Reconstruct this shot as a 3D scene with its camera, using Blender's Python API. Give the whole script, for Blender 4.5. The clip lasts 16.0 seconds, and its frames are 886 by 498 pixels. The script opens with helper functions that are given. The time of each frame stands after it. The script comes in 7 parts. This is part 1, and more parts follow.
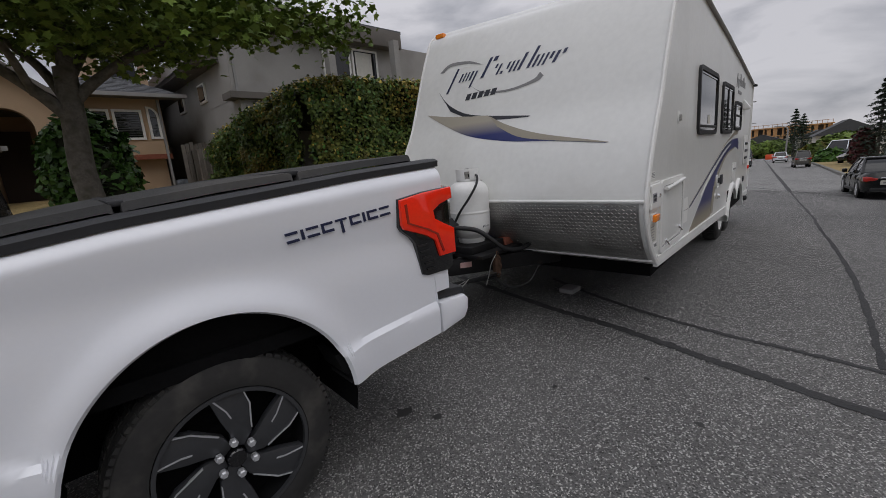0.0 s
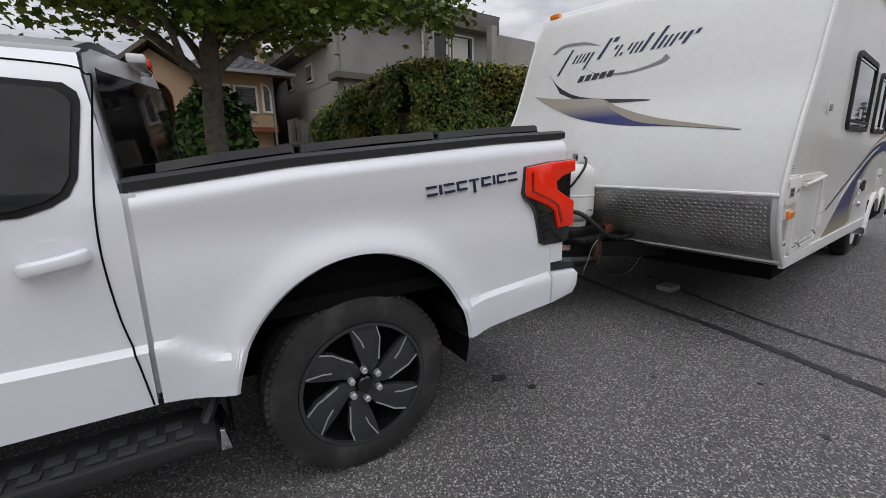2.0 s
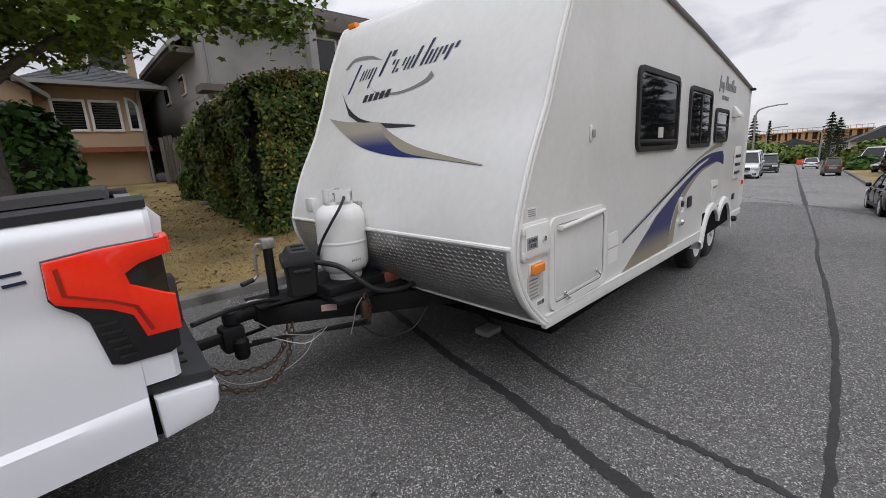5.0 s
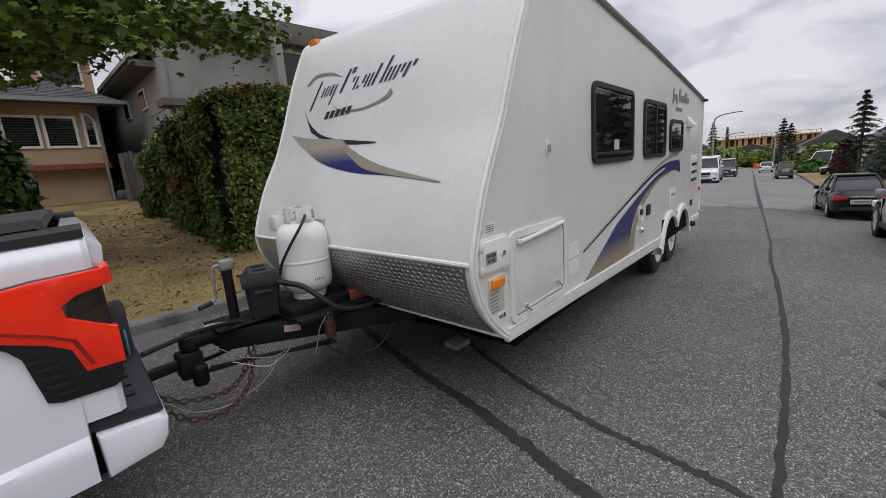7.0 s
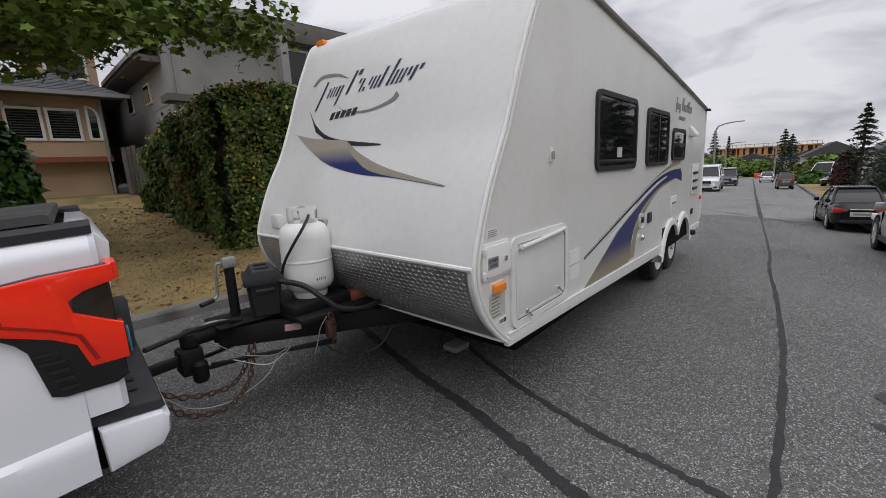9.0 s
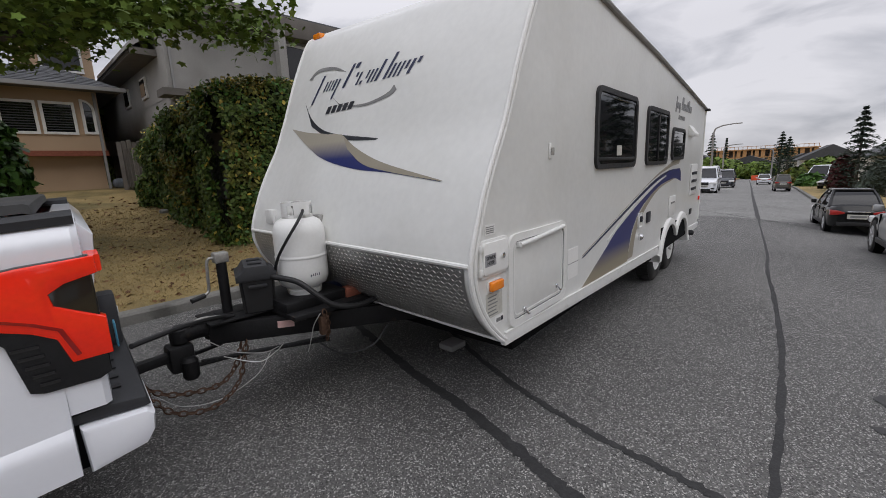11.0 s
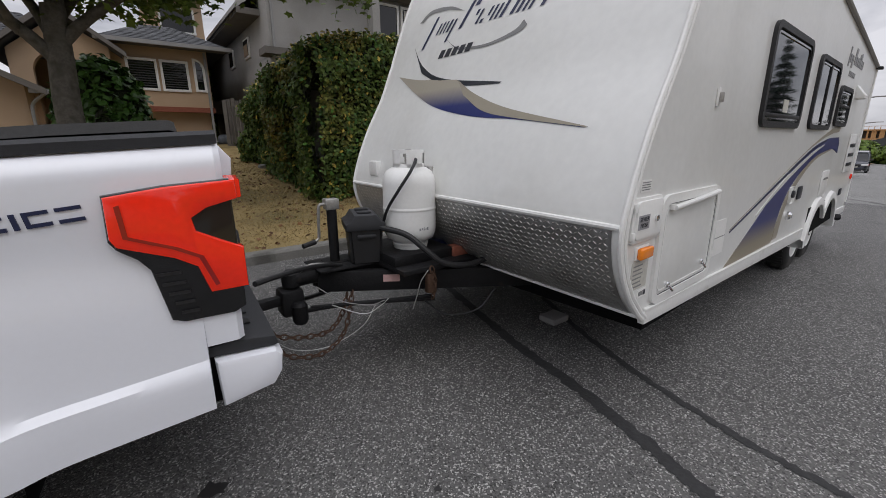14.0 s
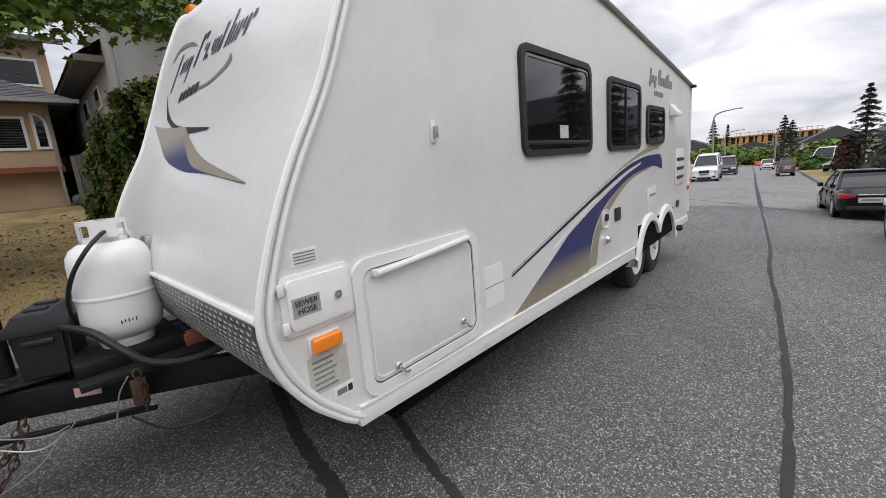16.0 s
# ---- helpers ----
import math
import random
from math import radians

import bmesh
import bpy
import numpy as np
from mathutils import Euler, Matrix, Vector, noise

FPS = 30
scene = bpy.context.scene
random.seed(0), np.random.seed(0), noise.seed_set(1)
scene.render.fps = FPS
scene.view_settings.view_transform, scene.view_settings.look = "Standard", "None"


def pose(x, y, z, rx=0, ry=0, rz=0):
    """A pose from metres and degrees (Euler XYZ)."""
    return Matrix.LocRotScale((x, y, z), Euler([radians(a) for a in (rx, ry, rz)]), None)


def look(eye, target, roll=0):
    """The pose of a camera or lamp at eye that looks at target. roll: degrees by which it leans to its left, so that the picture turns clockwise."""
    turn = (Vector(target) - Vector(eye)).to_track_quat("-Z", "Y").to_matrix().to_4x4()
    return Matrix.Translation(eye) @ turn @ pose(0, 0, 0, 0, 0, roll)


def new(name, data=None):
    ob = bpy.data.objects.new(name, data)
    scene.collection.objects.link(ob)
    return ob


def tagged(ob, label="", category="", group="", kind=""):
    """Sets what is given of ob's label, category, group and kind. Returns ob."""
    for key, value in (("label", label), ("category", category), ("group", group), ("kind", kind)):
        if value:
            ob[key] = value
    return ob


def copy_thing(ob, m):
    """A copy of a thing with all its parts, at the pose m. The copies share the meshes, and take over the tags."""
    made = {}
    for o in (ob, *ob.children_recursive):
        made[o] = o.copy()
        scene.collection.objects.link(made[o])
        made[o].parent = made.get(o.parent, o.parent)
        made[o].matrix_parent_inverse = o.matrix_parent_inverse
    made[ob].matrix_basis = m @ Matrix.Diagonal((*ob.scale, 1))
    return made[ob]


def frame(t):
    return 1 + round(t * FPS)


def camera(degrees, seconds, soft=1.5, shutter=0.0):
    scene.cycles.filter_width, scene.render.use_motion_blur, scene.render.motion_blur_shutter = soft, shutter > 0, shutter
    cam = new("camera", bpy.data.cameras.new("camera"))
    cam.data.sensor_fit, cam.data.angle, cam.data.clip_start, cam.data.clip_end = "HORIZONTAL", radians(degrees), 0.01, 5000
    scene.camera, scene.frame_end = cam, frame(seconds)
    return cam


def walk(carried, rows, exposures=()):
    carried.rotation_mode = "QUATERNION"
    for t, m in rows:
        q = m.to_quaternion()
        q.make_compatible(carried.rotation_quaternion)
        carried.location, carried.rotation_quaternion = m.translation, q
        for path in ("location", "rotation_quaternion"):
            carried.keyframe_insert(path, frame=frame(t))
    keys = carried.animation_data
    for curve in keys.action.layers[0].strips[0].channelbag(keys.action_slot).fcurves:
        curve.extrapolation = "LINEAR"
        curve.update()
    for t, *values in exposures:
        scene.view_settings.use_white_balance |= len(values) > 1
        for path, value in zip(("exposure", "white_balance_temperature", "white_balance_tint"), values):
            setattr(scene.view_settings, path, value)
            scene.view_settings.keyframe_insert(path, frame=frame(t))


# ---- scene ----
cam = camera(94.0, 16.0, soft=0.85)
# seconds, eye in metres, turn in degrees
PATH = [
    (0, -3.053, -0.940, 1.398, 78.17, 4.82, -45.97),
    (0.5, -3.328, -0.723, 1.372, 78.63, 1.21, -40.83),
    (1, -3.386, -0.626, 1.347, 78.06, -2.81, -41.13),
    (1.5, -3.454, -0.689, 1.314, 77.45, -1.87, -36.33),
    (2, -3.298, -0.857, 1.306, 77.41, 1.13, -35.34),
    (2.5, -3.083, -0.998, 1.303, 79.92, 2.16, -35.01),
    (3, -2.777, -1.012, 1.298, 79.42, 3.66, -37.66),
    (3.5, -2.538, -1.049, 1.304, 78.43, 3.25, -33.44),
    (4, -2.248, -1.146, 1.350, 79.18, 3.30, -35.28),
    (4.5, -1.936, -1.201, 1.441, 78.20, 2.60, -45.77),
    (4.7, -1.865, -1.198, 1.468, 77.68, 3.28, -42.82),
    (6.8, -1.706, -1.233, 1.510, 78.69, 3.95, -47.51),
    (7, -1.745, -1.259, 1.516, 78.79, 4.32, -46.62),
    (7.5, -1.719, -1.207, 1.507, 79.59, 2.62, -45.27),
    (8, -1.724, -1.220, 1.509, 79.72, 3.00, -46.76),
    (8.5, -1.724, -1.225, 1.515, 79.47, 2.78, -46.68),
    (9, -1.765, -1.255, 1.530, 79.02, 2.89, -46.44),
    (11.5, -1.721, -1.206, 1.500, 78.65, 2.05, -46.64),
    (12, -1.715, -1.178, 1.491, 77.73, 1.96, -45.77),
    (12.5, -1.720, -1.165, 1.481, 77.09, 1.71, -45.87),
    (13, -1.769, -1.101, 1.460, 76.46, 0.23, -42.70),
    (13.5, -1.819, -0.928, 1.415, 75.50, -1.59, -39.13),
    (14, -1.803, -0.881, 1.389, 75.16, 0.37, -36.56),
    (14.5, -1.655, -1.006, 1.399, 77.24, 2.95, -33.60),
    (15, -1.447, -1.098, 1.429, 74.99, 5.16, -36.25),
    (15.5, -1.101, -1.044, 1.418, 73.23, 5.08, -43.44),
    (16, -0.714, -1.192, 1.431, 78.92, 4.89, -46.52),
]
EXPOSURES = [(0, -0.38), (1.5, -0.06), (3.5, 0.15), (4.5, 0.2), (7, 0.03), (9, 0.0), (13.5, -0.02), (14.5, 0.14), (15, 0.27), (15.5, 0.44), (16, 0.46)]
walk(cam, [(t, pose(x, y, z, rx, ry, rz)) for t, x, y, z, rx, ry, rz in PATH], EXPOSURES)

# ---- light: a bright overcast sky, brighter towards the zenith, and a broad soft sun ----
def make_world():
    w = bpy.data.worlds.new("overcast")
    w.use_nodes = True
    nt = w.node_tree
    nt.nodes.clear()
    N, L = nt.nodes.new, nt.links.new
    out, bg = N("ShaderNodeOutputWorld"), N("ShaderNodeBackground")
    tc, sep, mp = N("ShaderNodeTexCoord"), N("ShaderNodeSeparateXYZ"), N("ShaderNodeMapping")
    L(tc.outputs["Generated"], sep.inputs[0])
    L(tc.outputs["Generated"], mp.inputs[0])
    mp.inputs["Scale"].default_value = (1.7, 1.7, 4.6)
    nz = N("ShaderNodeTexNoise")
    nz.inputs["Scale"].default_value, nz.inputs["Detail"].default_value = 2.2, 8.0
    nz.inputs["Distortion"].default_value = 0.4
    L(mp.outputs[0], nz.inputs["Vector"])
    ramp = N("ShaderNodeValToRGB")
    ramp.color_ramp.elements[0].position, ramp.color_ramp.elements[0].color = 0.36, (0.37, 0.38, 0.43, 1)
    ramp.color_ramp.elements[1].position, ramp.color_ramp.elements[1].color = 0.60, (0.765, 0.755, 0.805, 1)
    L(nz.outputs["Fac"], ramp.inputs[0])
    grad = N("ShaderNodeMapRange")
    grad.inputs["From Min"].default_value, grad.inputs["From Max"].default_value = 0.25, 1.0
    grad.inputs["To Min"].default_value, grad.inputs["To Max"].default_value = SKY_LOW, SKY_HIGH
    L(sep.outputs["Z"], grad.inputs["Value"])
    sky = N("ShaderNodeTexSky")
    sky.sky_type, sky.sun_disc = "NISHITA", False
    sky.sun_elevation, sky.sun_rotation = radians(62), radians(199.7)
    skyc = N("ShaderNodeVectorMath")
    skyc.operation = "SCALE"
    skyc.inputs["Scale"].default_value = 0.1
    L(sky.outputs[0], skyc.inputs[0])
    mix = N("ShaderNodeMix")
    mix.data_type = "RGBA"
    mix.inputs["Factor"].default_value = 0.93
    L(skyc.outputs[0], mix.inputs["A"])
    L(ramp.outputs[0], mix.inputs["B"])
    L(mix.outputs["Result"], bg.inputs["Color"])
    L(grad.outputs[0], bg.inputs["Strength"])
    L(bg.outputs[0], out.inputs[0])
    scene.world = w


SKY_LOW, SKY_HIGH = 1.0, 2.0
make_world()
sun = new("sun", bpy.data.lights.new("sun", "SUN"))
sun.data.energy, sun.data.angle, sun.data.color = 0.7, radians(60), (1.0, 0.97, 0.93)
sun.matrix_world = look((-2.5, -7, 14), (0, 0, 0))


# ---- materials ----
def mat(name, color, rough=0.6, metal=0.0, spread=0.12, scale=6.0, fine=60.0, bump=0.0, bump_scale=None, coat=0.0,
        second=None, second_scale=1.2, second_lo=0.5, second_hi=0.65, per_object=0.0, per_island=0.0, spec=0.5, coords="Object"):
    """A surface with grain at two scales, an optional second colour in patches, and relief."""
    m = bpy.data.materials.new(name)
    m.use_nodes = True
    nt = m.node_tree
    N, L = nt.nodes.new, nt.links.new
    b = nt.nodes["Principled BSDF"]
    b.inputs["Roughness"].default_value, b.inputs["Metallic"].default_value = rough, metal
    b.inputs["Coat Weight"].default_value, b.inputs["Coat Roughness"].default_value = coat, 0.06
    b.inputs["Specular IOR Level"].default_value = spec
    tc = N("ShaderNodeTexCoord")

    def noise_at(s, detail=4.0):
        n = N("ShaderNodeTexNoise")
        n.inputs["Scale"].default_value, n.inputs["Detail"].default_value = s, detail
        L(tc.outputs[coords], n.inputs["Vector"])
        return n.outputs["Fac"]

    big, small = noise_at(scale), noise_at(fine, 2.0)
    add = N("ShaderNodeMath")
    add.operation = "ADD"
    L(big, add.inputs[0])
    L(small, add.inputs[1])
    val = N("ShaderNodeMapRange")
    val.inputs["From Min"].default_value, val.inputs["From Max"].default_value = 0.6, 1.4
    val.inputs["To Min"].default_value, val.inputs["To Max"].default_value = 1 - spread, 1 + spread
    L(add.outputs[0], val.inputs["Value"])
    factor = val.outputs[0]
    for amount, kind in ((per_object, "o"), (per_island, "i")):
        if amount:
            src = N("ShaderNodeObjectInfo").outputs["Random"] if kind == "o" else N("ShaderNodeNewGeometry").outputs["Random Per Island"]
            r = N("ShaderNodeMapRange")
            r.inputs["To Min"].default_value, r.inputs["To Max"].default_value = 1 - amount, 1 + amount
            L(src, r.inputs["Value"])
            mul = N("ShaderNodeMath")
            mul.operation = "MULTIPLY"
            L(factor, mul.inputs[0])
            L(r.outputs[0], mul.inputs[1])
            factor = mul.outputs[0]
    base = N("ShaderNodeRGB")
    base.outputs[0].default_value = (*color, 1)
    col = base.outputs[0]
    if second:
        ramp = N("ShaderNodeMapRange")
        ramp.inputs["From Min"].default_value, ramp.inputs["From Max"].default_value = second_lo, second_hi
        L(noise_at(second_scale, 6.0), ramp.inputs["Value"])
        mx = N("ShaderNodeMix")
        mx.data_type = "RGBA"
        L(ramp.outputs[0], mx.inputs["Factor"])
        L(col, mx.inputs["A"])
        mx.inputs["B"].default_value = (*second, 1)
        col = mx.outputs["Result"]
    sc = N("ShaderNodeVectorMath")
    sc.operation = "SCALE"
    L(col, sc.inputs[0])
    L(factor, sc.inputs["Scale"])
    L(sc.outputs[0], b.inputs["Base Color"])
    if bump:
        bn = N("ShaderNodeBump")
        bn.inputs["Strength"].default_value, bn.inputs["Distance"].default_value = min(1.0, bump), 0.01
        L(noise_at(bump_scale or fine), bn.inputs["Height"])
        L(bn.outputs[0], b.inputs["Normal"])
    return m


def asphalt_material(name, dark, light):
    m = mat(name, dark, rough=0.88, spread=0.10, scale=0.7, fine=9.0, second=light, second_scale=0.35, second_lo=0.35, second_hi=0.7)
    nt = m.node_tree
    N, L = nt.nodes.new, nt.links.new
    b = nt.nodes["Principled BSDF"]
    tc = N("ShaderNodeTexCoord")
    old = b.inputs["Base Color"].links[0].from_socket
    v = N("ShaderNodeTexVoronoi")
    v.inputs["Scale"].default_value = 150.0
    L(tc.outputs["Object"], v.inputs["Vector"])
    sep = N("ShaderNodeSeparateXYZ")
    L(v.outputs["Color"], sep.inputs[0])
    pick = N("ShaderNodeMapRange")
    pick.inputs["From Min"].default_value, pick.inputs["From Max"].default_value = 0.74, 0.98
    pick.inputs["To Min"].default_value, pick.inputs["To Max"].default_value = 0.0, 1.0
    L(sep.outputs["X"], pick.inputs["Value"])
    mx = N("ShaderNodeMix")
    mx.data_type = "RGBA"
    L(pick.outputs[0], mx.inputs["Factor"])
    L(old, mx.inputs["A"])
    mx.inputs["B"].default_value = (0.48, 0.47, 0.45, 1)
    dk = N("ShaderNodeMapRange")
    dk.inputs["From Min"].default_value, dk.inputs["From Max"].default_value = 0.0, 0.35
    dk.inputs["To Min"].default_value, dk.inputs["To Max"].default_value = 0.30, 1.0
    L(sep.outputs["Y"], dk.inputs["Value"])
    sc = N("ShaderNodeVectorMath")
    sc.operation = "SCALE"
    L(mx.outputs["Result"], sc.inputs[0])
    L(dk.outputs[0], sc.inputs["Scale"])
    L(sc.outputs[0], b.inputs["Base Color"])
    bn = N("ShaderNodeBump")
    bn.inputs["Strength"].default_value, bn.inputs["Distance"].default_value = 0.6, 0.006
    L(v.outputs["Distance"], bn.inputs["Height"])
    L(bn.outputs[0], b.inputs["Normal"])
    return m


def gradient_material(name, a, b_, lo, hi, axis="Z"):
    """A printed decal that fades from one colour to another along an axis of the object."""
    m = mat(name, a, rough=0.35, spread=0.03)
    nt = m.node_tree
    N, L = nt.nodes.new, nt.links.new
    bs = nt.nodes["Principled BSDF"]
    tc, sep, r = N("ShaderNodeTexCoord"), N("ShaderNodeSeparateXYZ"), N("ShaderNodeMapRange")
    L(tc.outputs["Object"], sep.inputs[0])
    r.inputs["From Min"].default_value, r.inputs["From Max"].default_value = lo, hi
    L(sep.outputs[axis], r.inputs["Value"])
    mx = N("ShaderNodeMix")
    mx.data_type = "RGBA"
    L(r.outputs[0], mx.inputs["Factor"])
    mx.inputs["A"].default_value, mx.inputs["B"].default_value = (*a, 1), (*b_, 1)
    L(mx.outputs["Result"], bs.inputs["Base Color"])
    return m


def glass_material(name, tint, rough=0.03):
    m = mat(name, tint, rough=rough, spread=0.05, spec=0.45, coat=0.2)
    return m


M_ASPHALT = asphalt_material("asphalt", (0.086, 0.085, 0.083), (0.130, 0.128, 0.124))
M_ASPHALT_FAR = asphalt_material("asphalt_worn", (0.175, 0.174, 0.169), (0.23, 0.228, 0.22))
M_TAR = mat("tar", (0.028, 0.028, 0.029), rough=0.75, spread=0.3, scale=8, fine=60, bump=0.5, second=(0.05, 0.05, 0.05), second_scale=5, second_lo=0.55, second_hi=0.8)
M_OIL = mat("oil_stain", (0.025, 0.024, 0.024), rough=0.5, spread=0.25, scale=20)
M_CONCRETE = mat("concrete", (0.20, 0.195, 0.18), rough=0.9, spread=0.2, scale=3, fine=50, bump=0.4, second=(0.10, 0.097, 0.088), second_scale=2.0)
M_GRASS = mat("dry_grass", (0.32, 0.235, 0.10), rough=0.95, spread=0.35, scale=2.2, fine=70, bump=1.0, bump_scale=120, second=(0.14, 0.115, 0.045), second_scale=0.9, second_lo=0.45, second_hi=0.72)
M_BLADE = mat("grass_blade", (0.33, 0.24, 0.10), rough=0.9, spread=0.2, per_island=0.45)
M_DEADLEAF = mat("dead_leaf", (0.16, 0.075, 0.03), rough=0.8, spread=0.2, per_island=0.5)
M_PAINT = mat("white_car_paint", (0.80, 0.815, 0.86), rough=0.32, spread=0.012, scale=2, coat=0.7)
M_RV = mat("white_fibreglass", (0.72, 0.725, 0.705), rough=0.36, spread=0.05, scale=1.4, fine=20, coat=0.25, second=(0.56, 0.555, 0.52), second_scale=0.9, second_lo=0.48, second_hi=0.85)
M_RVTRIM = mat("white_trim", (0.76, 0.76, 0.74), rough=0.4, spread=0.06, scale=8, second=(0.5, 0.49, 0.45), second_scale=7, second_lo=0.62, second_hi=0.8)
M_PLASTIC = mat("black_plastic", (0.012, 0.012, 0.013), rough=0.55, spread=0.15, scale=12, bump=0.15, bump_scale=300)
M_CAP = mat("grey_black_plastic", (0.022, 0.023, 0.026), rough=0.6, spread=0.12, scale=9, bump=0.15, bump_scale=300)
M_VINYL = mat("black_vinyl", (0.032, 0.032, 0.032), rough=0.75, spread=0.18, scale=4, bump=0.2, bump_scale=200, second=(0.06, 0.057, 0.053), second_scale=1.6)
M_RUBBER = mat("tyre_rubber", (0.022, 0.0215, 0.021), rough=0.8, spread=0.2, scale=5, fine=40, second=(0.05, 0.047, 0.043), second_scale=6)
# near-black with little gloss: shade of undersides, recesses and gaps put into the colour
M_DARK = mat("shade_black", (0.006, 0.006, 0.0065), spec=0.1, rough=0.95, spread=0.3, scale=5)
M_RIM = mat("dark_grey_alloy", (0.060, 0.062, 0.067), rough=0.38, metal=0.4, spread=0.1, scale=10)
M_RIMCUT = mat("machined_alloy", (0.62, 0.63, 0.65), rough=0.4, metal=0.6, spread=0.05)
M_CHROME = mat("chrome", (0.75, 0.75, 0.76), rough=0.15, metal=1.0, spread=0.05)
M_STEEL = mat("black_steel", (0.009, 0.009, 0.010), spec=0.3, rough=0.6, spread=0.3, scale=10, bump=0.3, second=(0.04, 0.028, 0.02), second_scale=9, second_lo=0.62, second_hi=0.8)
M_RUST = mat("rusty_steel", (0.09, 0.05, 0.032), rough=0.75, metal=0.4, spread=0.4, scale=25, bump=0.4)
M_ZINC = mat("zinc_steel", (0.38, 0.37, 0.35), rough=0.45, metal=0.7, spread=0.25, scale=14)
M_TREAD = mat("diamond_plate", (0.42, 0.42, 0.41), rough=0.34, metal=0.85, spread=0.16, scale=3, second=(0.24, 0.235, 0.22), second_scale=3.0)
M_RED = mat("red_lens", (1.0, 0.03, 0.008), rough=0.16, spread=0.06, scale=9, coat=0.6, spec=0.35)
M_REDDARK = mat("smoked_red_lens", (0.30, 0.008, 0.006), rough=0.12, spread=0.05, coat=0.8)
M_BLACKGLOSS = mat("gloss_black", (0.008, 0.008, 0.009), rough=0.12, spread=0.05, coat=0.6)
M_AMBER = mat("amber_lens", (0.90, 0.25, 0.01), rough=0.18, spread=0.12, scale=20, coat=0.7)
M_LENS = mat("clear_lens", (0.75, 0.75, 0.75), rough=0.12, spread=0.1, coat=0.8)
M_NAVY = mat("navy_print", (0.012, 0.018, 0.06), rough=0.4, spread=0.05)
M_INK = mat("charcoal_print", (0.025, 0.027, 0.035), rough=0.4, spread=0.05)
M_GREYPRINT = mat("silver_print", (0.20, 0.20, 0.20), rough=0.4, spread=0.05)
M_TAN_PRINT = mat("taupe_print", (0.30, 0.27, 0.21), rough=0.4, spread=0.05)
M_FADE_FRONT = gradient_material("taupe_to_blue_print", (0.02, 0.028, 0.13), (0.36, 0.33, 0.27), 1.60, 1.73)
M_FADE_SIDE = gradient_material("blue_to_taupe_print", (0.27, 0.235, 0.165), (0.03, 0.035, 0.14), 0.66, 0.80)
M_GLASS = glass_material("dark_glass", (0.006, 0.0065, 0.008))
M_TANK = mat("white_enamel", (0.80, 0.80, 0.78), rough=0.4, spread=0.04, scale=6, second=(0.62, 0.6, 0.55), second_scale=8, second_lo=0.68, second_hi=0.85)
M_PINK = mat("pink_sticker", (0.62, 0.40, 0.38), rough=0.6, spread=0.1)
M_LABEL = mat("paper_label", (0.52, 0.51, 0.46), rough=0.7, spread=0.12, scale=15)
M_LABELGREY = mat("grey_label", (0.33, 0.33, 0.34), rough=0.6, spread=0.06)
M_BRICKRED = mat("red_brick", (0.24, 0.075, 0.045), rough=0.9, spread=0.25, scale=20, bump=0.5)
M_BARK = mat("bark", (0.11, 0.10, 0.085), rough=0.95, spread=0.35, scale=7, fine=40, bump=1.0, bump_scale=28, second=(0.07, 0.065, 0.05), second_scale=10)
M_LEAF = mat("maple_leaf", (0.115, 0.175, 0.032), rough=0.6, spec=0.25, spread=0.2, per_island=0.5, second=(0.16, 0.19, 0.035), second_scale=1.3, second_lo=0.55, second_hi=0.75)
M_IVY = mat("ivy_leaf", (0.055, 0.125, 0.022), rough=0.5, spec=0.3, spread=0.2, per_island=0.5)
M_HEDGE = mat("hedge_leaf", (0.072, 0.105, 0.022), rough=0.6, spec=0.2, spread=0.2, per_island=0.55, second=(0.19, 0.15, 0.03), second_scale=1.1, second_lo=0.52, second_hi=0.7)
M_HEDGETOP = mat("yellowing_leaf", (0.34, 0.26, 0.035), rough=0.6, spread=0.2, per_island=0.5)
# near-black colour stands for the shade deep inside the foliage
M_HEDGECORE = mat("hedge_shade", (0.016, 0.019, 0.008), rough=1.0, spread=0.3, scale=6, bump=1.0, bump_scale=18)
M_CONIFER = mat("conifer_needles", (0.022, 0.042, 0.022), rough=0.8, spread=0.3, per_island=0.5)
M_CONIFER_GREY = mat("grey_conifer_needles", (0.045, 0.062, 0.045), rough=0.85, spread=0.3, per_island=0.5)
M_PLUM = mat("plum_leaf", (0.075, 0.018, 0.018), rough=0.7, spread=0.3, per_island=0.5)
M_TANSTUCCO = mat("tan_stucco", (0.45, 0.32, 0.21), rough=0.95, spread=0.10, scale=1.5, fine=60, bump=0.3, bump_scale=120)
M_GREYSTUCCO = mat("grey_stucco", (0.31, 0.30, 0.285), rough=0.95, spread=0.16, scale=1.1, fine=50, bump=0.3, bump_scale=120, second=(0.24, 0.23, 0.215), second_scale=0.6)
M_FASCIA = mat("brown_fascia", (0.135, 0.122, 0.11), rough=0.85, spread=0.2, scale=3)
M_SHINGLE = mat("grey_shingle", (0.068, 0.070, 0.075), rough=0.95, spread=0.15, scale=4, fine=60, per_object=0.25, per_island=0.25, bump=0.4)
M_BROWNDOOR = mat("brown_garage_door", (0.045, 0.026, 0.020), rough=0.6, spread=0.15, scale=4)
M_WHITEFRAME = mat("white_window_frame", (0.70, 0.69, 0.66), rough=0.5, spread=0.06)
M_BLIND = mat("window_blind", (0.05, 0.05, 0.048), rough=0.8, spread=0.15)
M_GUTTER = mat("grey_gutter", (0.26, 0.255, 0.25), rough=0.6, spread=0.1)
